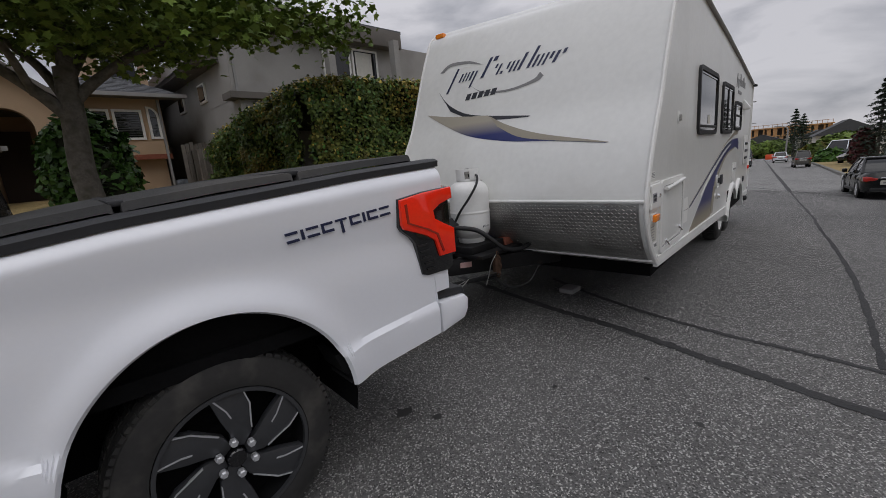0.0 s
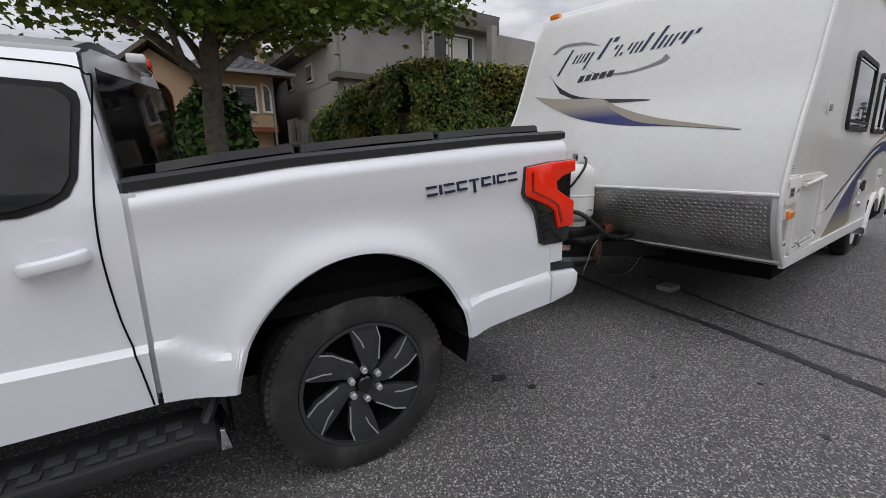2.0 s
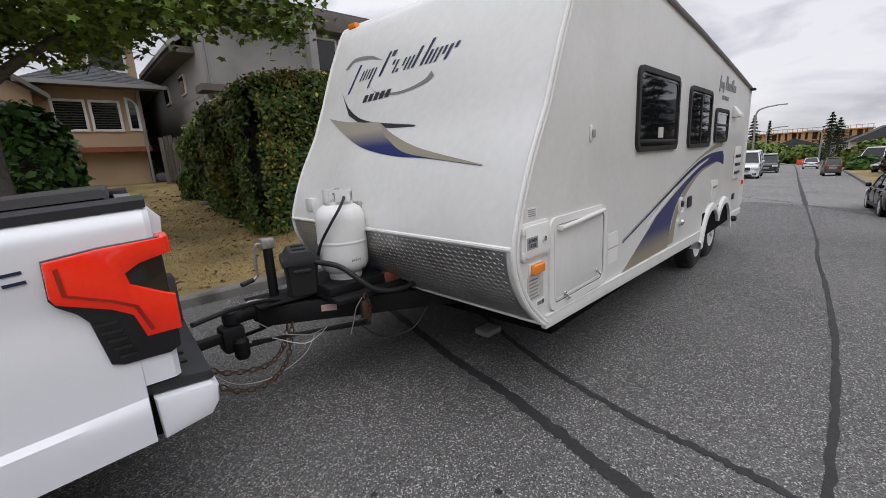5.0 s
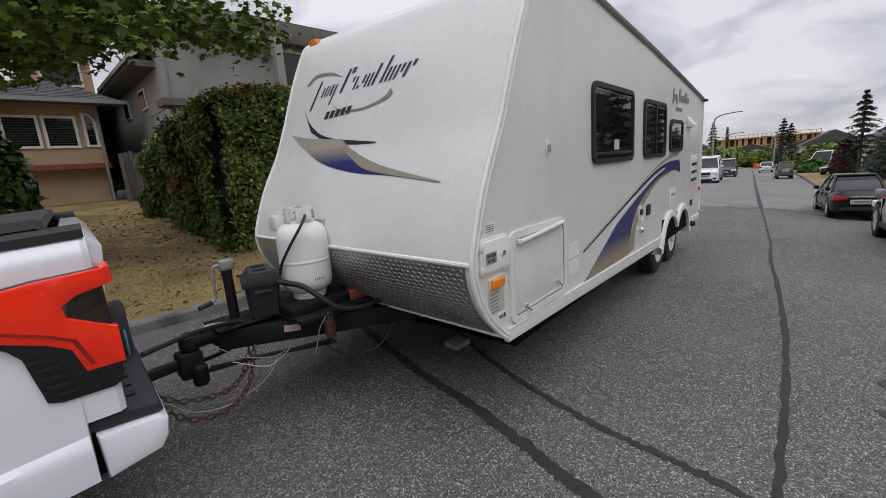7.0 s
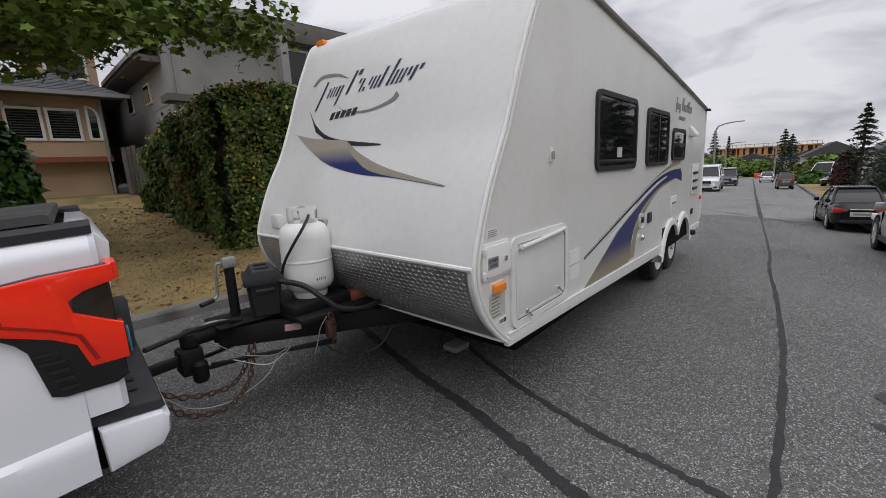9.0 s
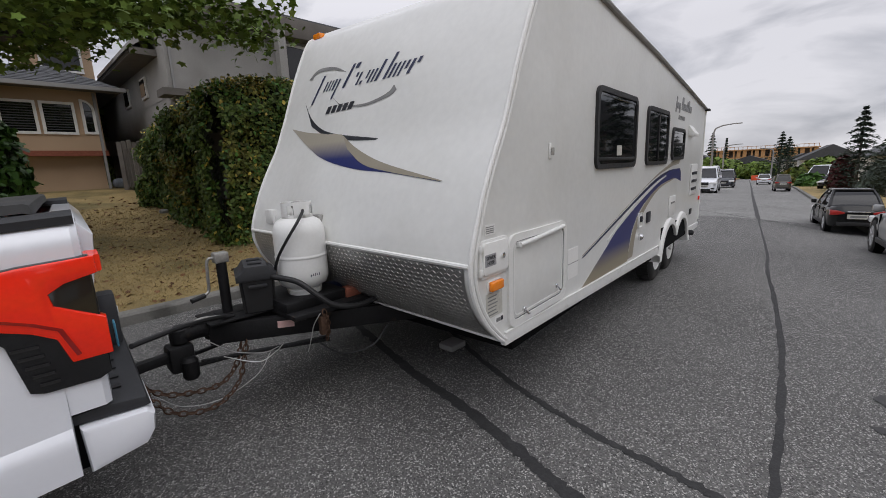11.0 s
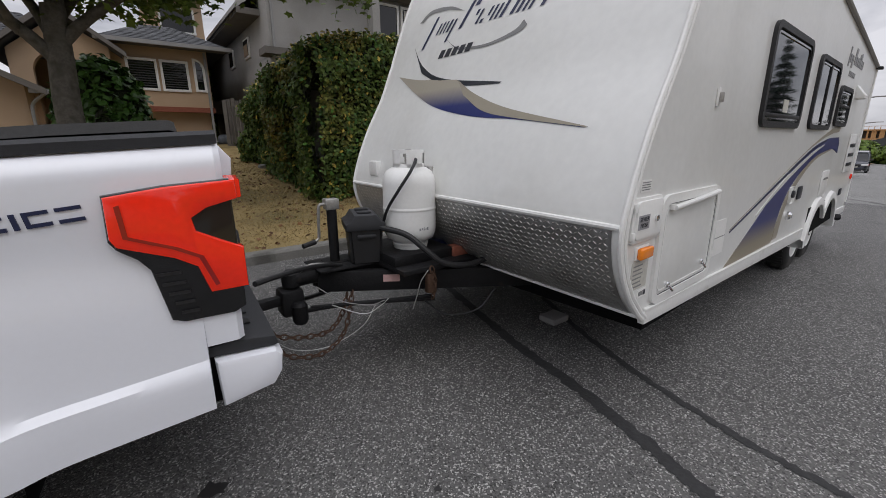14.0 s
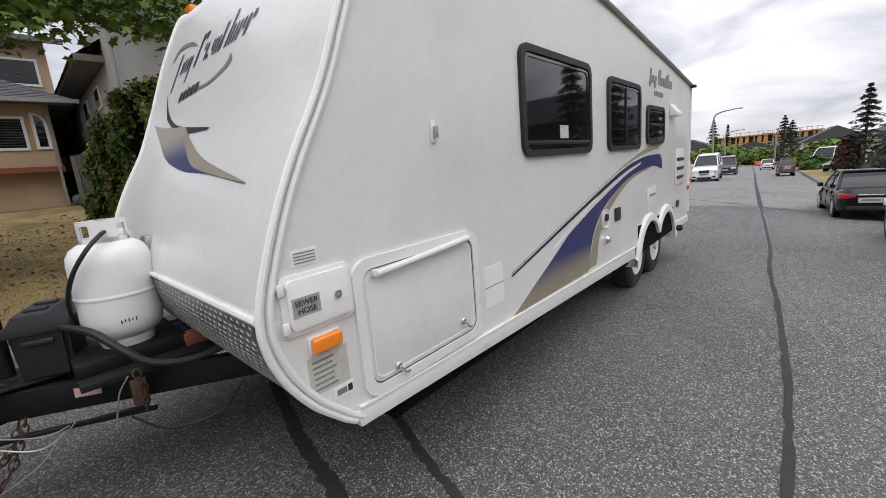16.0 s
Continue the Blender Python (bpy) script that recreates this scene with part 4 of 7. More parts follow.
def roof_z(x):
    return float(np.interp(x, [0.85, 1.5, 2.8, 4.5, 5.8], [2.66, 2.60, 2.51, 2.36, 2.235]))


def rpart(name, bm, material, parent=None, label="", smooth=True):
    return part(name, bm, material, parent or trailer, label, smooth)


fine_z = []
for a, b in zip(FZ, FZ[1:]):
    fine_z += [a + (b - a) * k / 6 for k in range(6)]
fine_z.append(2.66)
outline = [(front_x(z), z) for z in fine_z] + [(1.5, 2.60), (2.8, 2.51), (4.5, 2.36), (RL - 0.06, 2.24), (RL, 2.19), (RL, 0.52), (RL - 0.02, 0.50), (0.02, 0.56)]
bm = bmesh.new()
rows_ = [[(x + SKEW * y * (1 - max(0, x) / RL), y, z + crown(y, z)) for x, z in outline + outline[:1]] for y in (0.0, 0.6, 1.22, 1.84, RW)]
grid_surface(bm, rows_)
for y in (0.0, RW):
    bm.faces.new([bm.verts.new((x + SKEW * y * (1 - max(0, x) / RL), y, z + crown(y, z))) for x, z in outline])
bmesh.ops.remove_doubles(bm, verts=bm.verts[:], dist=0.001)
bmesh.ops.recalc_face_normals(bm, faces=bm.faces[:])
body = rpart("body", bm, M_RV)

# diamond plate below the nose
bm = bmesh.new()
zp = [z for z in fine_z if z < 1.03] + [1.03]
grid_surface(bm, [[front_pt(y, z, 0.004) for y in np.linspace(0.035, RW - 0.035, 12)] for z in zp])
bmesh.ops.recalc_face_normals(bm, faces=bm.faces[:])
plate = rpart("tread_plate", bm, M_TREAD, label="scuffed aluminium diamond plate stone guard")
verts, faces = [], []
step = 0.0245
for i, y in enumerate(np.arange(0.06, RW - 0.06, step)):
    for j, z in enumerate(np.arange(0.60, 1.02, step)):
        d = 1 if (i + j) % 2 else -1
        cy, cz, hl, hw = y, z, 0.0125, 0.0036
        u, v = (hl * 0.85, d * hl * 0.55), (hw * 0.55 * -d, hw * 0.85)
        q = [front_pt(cy + u[0], cz + u[1], 0.0045), front_pt(cy + v[0], cz + v[1], 0.0045), front_pt(cy - u[0], cz - u[1], 0.0045), front_pt(cy - v[0], cz - v[1], 0.0045), front_pt(cy, cz, 0.0088)]
        k = len(verts)
        verts += [tuple(p) for p in q]
        faces += [(k, k + 1, k + 4), (k + 1, k + 2, k + 4), (k + 2, k + 3, k + 4), (k + 3, k, k + 4)]
me = bpy.data.meshes.new("raised_tread")
me.from_pydata(verts, [], faces)
tread = mesh_thing("raised_tread", me, M_ZINC, plate)
tread["kind"] = "stuff"


def trim_along(name, pts, w=0.014, h=0.010, parent=None, material=None):
    return rpart(name, tubed([tuple(p) for p in pts], w, n=8, k=1), material or M_RVTRIM, parent)


trim_along("nose_trim", [front_pt(y, 1.045, 0.006) for y in np.linspace(0.0, RW, 14)], 0.013)
trim_along("nose_bottom_trim", [front_pt(y, 0.60, 0.004) for y in np.linspace(0.0, RW, 14)], 0.011)
for y, s in ((0.0, -1), (RW, 1)):
    for off in (0.0, 0.032):
        pts = []
        for z in fine_z[1:] + [2.63]:
            if z > 2.655:
                continue
            p = front_pt(y, z, 0.001)
            pts.append((p.x + off, y + s * 0.004, p.z))
        trim_along("corner_trim", pts + [(0.95, y + s * 0.004, 2.655 - off + crown(y, 2.655))], 0.0125)
    pts = [(x + SKEW * y * (1 - x / RL), y + s * 0.008, roof_z(x) - 0.015 + crown(y, 2.6)) for x in np.linspace(0.95, RL - 0.02, 14)]
    trim_along("roof_gutter", pts, 0.022, material=M_GUTTER)
    trim_along("rear_trim", [(RL - 0.01, y + s * 0.004, z) for z in (0.55, 1.2, 1.7, 2.19)], 0.014)
rpart("gutter_spout", boxed(RL - 0.06, RL + 0.06, -0.06, 0.0, 2.19, 2.22, bevel=0.006), M_PLASTIC)
rpart("roof_vent", boxed(3.3, 3.7, 0.9, 1.3, 2.42, 2.56, bevel=0.03), M_RVTRIM)
bm = boxed(4.3, 5.1, 0.8, 1.6, 2.30, 2.53, bevel=0.06)
rpart("air_conditioner", bm, M_RVTRIM)
# skirt along the bottom of the side
bm = bmesh.new()
prism(bm, [(-0.015, 0.60), (0.02, 0.625), (3.30, 0.54), (3.30, 0.44), (0.0, 0.548)], -0.012, 0.02, bevel=0.003)
rpart("skirt", bm, M_RVTRIM)
bm = bmesh.new()
prism(bm, [(4.98, 0.52), (RL, 0.50), (RL, 0.42), (4.98, 0.42)], -0.012, 0.02, bevel=0.003)
rpart("skirt", bm, M_RVTRIM)
rpart("skirt_rail", boxed(0.0, 3.3, -0.017, 0.0, 0.615, 0.628, bevel=0.003, m=Matrix.Translation((0, 0, 0.62)) @ Matrix.Rotation(0.0258, 4, "Y") @ Matrix.Translation((0, 0, -0.62))), M_RVTRIM)
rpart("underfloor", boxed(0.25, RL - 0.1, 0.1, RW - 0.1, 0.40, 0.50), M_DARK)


def rv_window(x0, x1, z0, z1, bars):
    bm = bmesh.new()
    ring(bm, rounded(x0, x1, z0, z1, 0.075), rounded(x0 + 0.038, x1 - 0.038, z0 + 0.038, z1 - 0.038, 0.05), -0.022, 0.01)
    f = rpart("window", bm, M_PLASTIC, label="black rubber framed window")
    bm = bmesh.new()
    prism(bm, rounded(x0 + 0.03, x1 - 0.03, z0 + 0.03, z1 - 0.03, 0.05), -0.010, 0.005)
    part("pane", bm, M_GLASS, f, "dark tinted pane")
    bm = bmesh.new()
    ring(bm, rounded(x0 + 0.05, x1 - 0.05, z0 + 0.05, z1 - 0.05, 0.045), rounded(x0 + 0.062, x1 - 0.062, z0 + 0.062, z1 - 0.062, 0.04), -0.016, -0.009)
    part("inner_seal", bm, M_BLACKGLOSS, f)
    for b in bars:
        if b[0] == "v":
            part("glazing_bar", boxed(b[1] - 0.012, b[1] + 0.012, -0.02, -0.006, z0 + 0.03, z1 - 0.03, bevel=0.003), M_PLASTIC, f)
        else:
            part("glazing_bar", boxed(x0 + 0.03, x1 - 0.03, -0.02, -0.006, b[1] - 0.012, b[1] + 0.012, bevel=0.003), M_PLASTIC, f)
    return f


w = rv_window(1.25, 2.23, 1.45, 2.04, [("h", 1.525)])
part("paper_card", boxed(1.72, 1.84, -0.0125, -0.0105, 1.55, 1.63), M_LABEL, w, "pale card behind the pane")
rv_window(2.58, 3.44, 1.45, 2.01, [("v", 3.02)])
rv_window(3.66, 4.34, 1.49, 1.86, [("h", 1.68)])

# pass-through hatch
bm = bmesh.new()
ring(bm, rounded(0.035, 0.765, 0.625, 1.145, 0.07), rounded(0.075, 0.725, 0.665, 1.105, 0.05), -0.016, 0.005)
hatch = rpart("storage_hatch", bm, M_RVTRIM, label="white framed storage hatch")
bm = bmesh.new()
prism(bm, rounded(0.078, 0.722, 0.668, 1.102, 0.048), -0.009, 0.004, bevel=0.002)
part("hatch_door", bm, M_RV, hatch)
bm = bmesh.new()
ring(bm, rounded(0.073, 0.727, 0.663, 1.107, 0.05), rounded(0.080, 0.720, 0.670, 1.100, 0.047), -0.0095, 0.0)
part("hatch_seal", bm, M_INK, hatch)
bm = bmesh.new()
ring(bm, rounded(0.092, 0.708, 0.682, 1.088, 0.044), rounded(0.099, 0.701, 0.689, 1.081, 0.04), -0.0115, 0.0)
part("hatch_bead", bm, M_RVTRIM, hatch)
part("hatch_handle", tubed([(0.13, -0.03, 1.085), (0.4, -0.034, 1.10), (0.68, -0.03, 1.115)], 0.013, n=10, k=3), M_RVTRIM, hatch)
for x in (0.13, 0.68):
    part("handle_foot", boxed(x - 0.01, x + 0.012, -0.03, -0.008, 1.075 if x < 0.3 else 1.10, 1.10 if x < 0.3 else 1.125, bevel=0.003), M_RVTRIM, hatch)
for x, z in ((0.20, 0.70), (0.62, 0.735)):
    part("hatch_lock", lathe(bmesh.new(), [(0.016, -0.008), (0.016, -0.018), (0.012, -0.022), (0.001, -0.022)], (x, 0, z), axis="y", n=16), M_CHROME, hatch, "chrome lock")
    part("latch_tab", tubed([(x + 0.005, -0.02, z - 0.006), (x + 0.02, -0.032, z - 0.03), (x + 0.045, -0.026, z - 0.036)], 0.0055, n=6), M_CHROME, hatch)

# sewer hose door
bm = bmesh.new()
prism(bm, rounded(-0.225, 0.035, 0.965, 1.155, 0.025), -0.012, 0.004, bevel=0.003)
sewer = rpart("hose_door", bm, M_RVTRIM, label="white hose compartment door with grey sticker")
bm = bmesh.new()
prism(bm, rounded(-0.205, 0.022, 0.982, 1.142, 0.02), -0.022, -0.010, bevel=0.003)
part("door_panel", bm, M_TANK, sewer)
part("sticker", boxed(-0.195, -0.10, -0.024, -0.0215, 1.025, 1.085), M_LABELGREY, sewer, "grey sticker with black words")
part("door_lock", lathe(bmesh.new(), [(0.014, -0.02), (0.014, -0.03), (0.009, -0.032), (0.001, -0.032)], (-0.035, 0, 1.06), axis="y", n=16), M_CHROME, sewer, "chrome lock")
for z in (1.0, 1.12):
    part("door_hinge", boxed(-0.232, -0.212, -0.024, -0.01, z - 0.018, z + 0.018, bevel=0.003), M_RVTRIM, sewer)


def words(text, m, size, parent, material=None):
    cu = bpy.data.curves.new("words", "FONT")
    cu.body, cu.size, cu.align_x, cu.align_y, cu.extrude = text, size, "CENTER", "CENTER", 0.0006
    ob = new("words_source", cu)
    me = bpy.data.meshes.new_from_object(ob)
    bpy.data.objects.remove(ob)
    me.materials.clear()
    me.materials.append(material or M_INK)
    w_ = new("words", me)
    w_.parent = parent
    w_.matrix_basis = m
    return w_


words("SEWER", pose(-0.148, -0.0255, 1.067, 90, 0, 0), 0.026, sewer)
words("HOSE", pose(-0.148, -0.0255, 1.042, 90, 0, 0), 0.026, sewer)
# marker lamp, latches, labels
lampb = rpart("marker_lamp_base", boxed(-0.155, -0.035, -0.010, 0.002, 0.885, 0.945, bevel=0.006), M_RVTRIM)
part("amber_lens", boxed(-0.15, -0.04, -0.034, -0.008, 0.889, 0.941, bevel=0.010, seg=3), M_AMBER, lampb, "amber plastic lens")
d = front_pt(RW - 0.10, 2.58, 0.01)
up = rpart("upper_marker_lamp", boxed(d.x - 0.03, d.x + 0.03, d.y - 0.06, d.y + 0.05, d.z - 0.02, d.z + 0.025, bevel=0.01), M_AMBER, label="amber clearance lamp")
d = front_pt(0.12, 2.58, 0.01)
rpart("upper_marker_lamp", boxed(d.x - 0.03, d.x + 0.03, d.y - 0.05, d.y + 0.05, d.z - 0.02, d.z + 0.025, bevel=0.01), M_AMBER, label="amber clearance lamp")
bm = boxed(0.515, 0.545, -0.012, 0.0, 1.535, 1.625, bevel=0.005)
hook = rpart("door_catch", bm, M_RVTRIM, label="oval white door catch")
part("catch_pin", boxed(0.522, 0.538, -0.03, -0.01, 1.555, 1.60, bevel=0.004), M_ZINC, hook)
lab = rpart("data_label", boxed(-0.165, -0.015, -0.0025, 0.0, 0.745, 0.875), M_LABEL, label="weathered printed data label")
rng_l = random.Random(4)
for k in range(6):
    part("print_bar", boxed(-0.150, -0.150 + rng_l.uniform(0.07, 0.115), -0.004, -0.002, 0.852 - 0.019 * k, 0.858 - 0.019 * k), M_GREYPRINT, lab)
lab = rpart("small_label", boxed(-0.085, -0.005, -0.0025, 0.0, 0.695, 0.735), M_TANK, label="small white printed label")
part("print_bar", boxed(-0.075, -0.035, -0.004, -0.002, 0.705, 0.725), M_GREYPRINT, lab)
part("print_bar", boxed(-0.03, -0.012, -0.004, -0.002, 0.703, 0.727), M_INK, lab)
lab = rpart("notice_label", boxed(-0.165, -0.075, -0.0025, 0.0, 1.175, 1.225), M_TANK, label="small white notice label")
for k in range(4):
    part("print_bar", boxed(-0.157, -0.083, -0.004, -0.002, 1.183 + 0.010 * k, 1.1865 + 0.010 * k), M_GREYPRINT, lab)
patch = rpart("white_patch", boxed(0.82, 0.99, -0.003, 0.0, 0.72, 0.93), M_TANK, label="two white adhesive patches")
part("patch_gap", boxed(0.82, 0.99, -0.0045, -0.002, 0.825, 0.829), M_GREYPRINT, patch)
# outlets further back
inlet = rpart("water_inlet", boxed(2.44, 2.56, -0.014, 0.0, 0.86, 1.0, bevel=0.02), M_RVTRIM)
part("inlet_cap", lathe(bmesh.new(), [(0.03, -0.012), (0.03, -0.03), (0.02, -0.034)], (2.5, 0, 0.94), axis="y", n=16), M_INK, inlet)
rpart("cable_hatch", boxed(2.74, 2.88, -0.016, 0.0, 0.87, 0.98, bevel=0.012), M_INK)
rpart("drain_valve", lathe(bmesh.new(), [(0.035, 0.0), (0.035, -0.02), (0.018, -0.04)], (2.52, 0, 0.76), axis="y", n=14), M_CHROME)
heater = rpart("heater_door", boxed(3.72, 4.05, -0.014, 0.0, 0.80, 1.06, bevel=0.012), M_RVTRIM)
part("heater_slot", boxed(3.78, 3.99, -0.018, -0.012, 0.97, 0.99), M_GREYPRINT, heater)
vent = rpart("fridge_vent", boxed(4.95, 5.40, -0.016, 0.0, 0.98, 1.42, bevel=0.01), M_RVTRIM)
for k in range(3):
    part("vent_slat", boxed(4.99, 5.36, -0.022, -0.014, 1.05 + 0.11 * k, 1.09 + 0.11 * k, bevel=0.003), M_INK, vent)
rpart("hood_vent", prism(bmesh.new(), [(0, 1.93), (-0.08, 1.82), (-0.08, 1.79), (0, 1.79)], 4.62, 4.88, axis="x", bevel=0.008), M_RVTRIM)
rpart("side_cap", boxed(5.05, 5.20, -0.012, 0.0, 0.70, 0.78, bevel=0.01), M_INK)
rpart("rear_marker", boxed(RL - 0.10, RL - 0.03, -0.02, 0.0, 0.86, 0.92, bevel=0.008), M_RED, label="red clearance lamp")


# printed swooshes: flat shapes laid on the skin
def side_decal(name, outline_, material, lift=0.0025, label=""):
    bm = bmesh.new()
    prism(bm, outline_, -lift, 0.0)
    return rpart(name, bm, material, label=label, smooth=False)


def curve2(pts, k=8):
    return [(p.x, p.z) for p in smooth_path([(a, 0, b) for a, b in pts], k)]


up_edge = curve2([(1.08, 0.60), (1.55, 0.80), (2.1, 1.03), (2.9, 1.27), (3.6, 1.37), (4.22, 1.385)])
lo_edge = curve2([(4.32, 1.22), (3.9, 1.27), (3.2, 1.21), (2.6, 1.06), (2.28, 0.86), (2.16, 0.585)])
side_decal("side_swoosh", up_edge + [(4.3, 1.33)] + lo_edge, M_FADE_SIDE, 0.0025, "blue swoosh fading to taupe")
side_decal("taupe_swoosh", curve2([(1.08, 0.84), (2.15, 1.115), (3.0, 1.31), (3.7, 1.41), (4.15, 1.44)]) + curve2([(4.30, 1.56), (3.9, 1.49), (3.1, 1.345), (2.2, 1.13), (1.08, 0.845)]), M_TAN_PRINT, 0.0028, "taupe swoosh band")
side_decal("navy_stripe", curve2([(1.08, 0.822), (2.15, 1.075), (3.0, 1.27), (3.6, 1.355)]) + curve2([(3.6, 1.372), (3.0, 1.292), (2.15, 1.098), (1.08, 0.832)]), M_NAVY, 0.0034, "thin navy stripe")
side_decal("white_stripe", curve2([(1.6, 0.86), (2.3, 1.06), (3.0, 1.225), (3.5, 1.31)]) + curve2([(3.5, 1.325), (3.0, 1.255), (2.3, 1.10), (1.6, 0.875)]), M_RV, 0.0034, "thin white stripe")
side_decal("taupe_edge", curve2([(2.17, 0.60), (2.32, 0.88), (2.65, 1.07), (3.2, 1.215), (3.9, 1.275)]) + curve2([(3.9, 1.262), (3.2, 1.185), (2.7, 1.02), (2.42, 0.84), (2.32, 0.60)]), M_TAN_PRINT, 0.003, "taupe swoosh edge")
# side name, as plain slanted shapes
bars = slanted_bars((3.78, -0.001, 2.08), (1, 0, 0), (0, 0, 1), [0.05, 0.09, 0.07, 0.03, 0.10, 0.08, 0.07, 0.05, 0.08, 0.07, 0.05], [(-0.04, 0.13), (0, 0.07), (-0.04, 0.07), (0, 0), (0, 0.15), (0, 0.08), (0, 0.08), (0, 0.12), (0, 0.14), (0, 0.08), (0, 0.08)], 0.018, 0.25, (0, -1, 0), 0.003)
bars += slanted_bars((3.95, -0.001, 1.965), (1, 0, 0), (0, 0, 1), [0.06] * 5, [(0, 0.045)] * 5, 0.015, 0.25, (0, -1, 0), 0.003)
for bm in bars:
    rpart("printed_bar", bm, M_GREYPRINT, smooth=False)


def nose_decal(name, outline_, material, off=0.003, label=""):
    """A printed shape on the nose, from an outline in y and z."""
    pts = [(p.x, p.y) for p in [Vector((a, b, 0)) for a, b in outline_]]
    bm = bmesh.new()
    vs = [bm.verts.new(front_pt(y, z, off)) for y, z in pts]
    f = bm.faces.new(vs)
    bmesh.ops.triangulate(bm, faces=[f])
    bmesh.ops.recalc_face_normals(bm, faces=bm.faces[:])
    bm.normal_update()
    if sum(f.normal.x for f in bm.faces) > 0:
        bmesh.ops.reverse_faces(bm, faces=bm.faces[:])
    return rpart(name, bm, material, label=label, smooth=False)


def crescent(a, b):
    return curve2(a, 8) + curve2(b, 8)


nose_decal("nose_swoosh", crescent([(2.25, 1.885), (1.95, 1.83), (1.68, 1.80), (1.44, 1.775)], [(1.42, 1.765), (1.2, 1.66), (0.85, 1.555), (0.28, 1.44)]) + curve2([(0.3, 1.436), (0.75, 1.49), (1.15, 1.525), (1.6, 1.61), (1.95, 1.74), (2.24, 1.878)], 8), M_FADE_FRONT, 0.003, "taupe swoosh fading to deep blue")
nose_decal("nose_swoosh_tail", crescent([(1.42, 1.768), (1.2, 1.665), (0.85, 1.555), (0.28, 1.44)], [(0.29, 1.437), (0.75, 1.495), (1.05, 1.55), (1.3, 1.66)]), M_TAN_PRINT, 0.0045, "taupe swoosh tail")
nose_decal("nose_arc", crescent([(2.14, 2.08), (1.9, 1.91), (1.6, 1.80), (0.98, 1.712)], [(1.0, 1.704), (1.3, 1.722), (1.62, 1.765), (1.92, 1.875)]), M_INK, 0.003, "charcoal arc")
nose_decal("name_underline", crescent([(1.75, 2.09), (1.55, 2.005), (1.25, 1.975), (1.02, 2.01), (0.96, 2.055)], [(0.92, 2.02), (0.99, 1.985), (1.25, 1.955), (1.55, 1.985)]), M_GREYPRINT, 0.003, "silver curved underline")
nose_decal("name_overline", crescent([(2.17, 2.24), (2.05, 2.30), (1.8, 2.285), (1.6, 2.225)], [(1.8, 2.265), (2.03, 2.275), (2.12, 2.235)]), M_GREYPRINT, 0.003, "silver curved overline")


def nose_bars(name, y0, z0, items, gap, slant, material, label, rise=0.0):
    """Slanted bars along the nose, each a mesh; each item is width, low and high."""
    y = y0
    for w_, lo, hi in items:
        zb = z0 + rise * (y0 - y)
        if hi - lo > 0.001:
            bm = bmesh.new()
            q = [(y - slant * lo, zb + lo), (y - w_ - slant * lo, zb + lo), (y - w_ - slant * hi, zb + hi), (y - slant * hi, zb + hi)]
            f = bm.faces.new([bm.verts.new(front_pt(a, b, 0.0035)) for a, b in q])
            f.normal_update()
            if f.normal.x > 0:
                f.normal_flip()
            rpart(name, bm, material, label=label, smooth=False)
        y -= w_ + gap


nose_bars("printed_bar", 1.99, 2.125, [(0.028, -0.075, 0.115), (0.03, 0.0, 0.0), (0.022, 0.0, 0.065), (0.018, 0.0, 0.07), (0.016, -0.0, 0.068), (0.026, 0.0, 0.07), (0.022, -0.06, 0.068), (0.03, 0.0, 0.0),
                                    (0.034, 0.0, 0.15), (0.045, 0.115, 0.15), (0.026, 0.055, 0.085), (0.022, 0.0, 0.08), (0.026, 0.0, 0.022), (0.022, 0.03, 0.08), (0.022, 0.0, 0.08), (0.022, 0.0, 0.08), (0.03, 0.0, 0.125),
                                    (0.016, 0.0, 0.0), (0.03, 0.0, 0.155), (0.026, 0.0, 0.085), (0.022, 0.0, 0.085), (0.022, 0.0, 0.085), (0.026, 0.035, 0.085), (0.03, 0.0, 0.085), (0.03, 0.055, 0.09)],
          0.0235, 0.55, M_NAVY, "navy slanted lettering shapes", rise=-0.02)
nose_bars("printed_bar", 1.755, 1.955, [(0.055, 0.0, 0.055)] * 5, 0.02, 0.3, M_INK, "charcoal slanted bars", rise=0.0)
# small plates by the far lower corner
rpart("nose_outlet", boxed(front_x(1.17) + SKEW * 2.1 - 0.03, front_x(1.17) + SKEW * 2.1 + 0.02, 2.05, 2.16, 1.12, 1.23, bevel=0.006), M_RVTRIM)


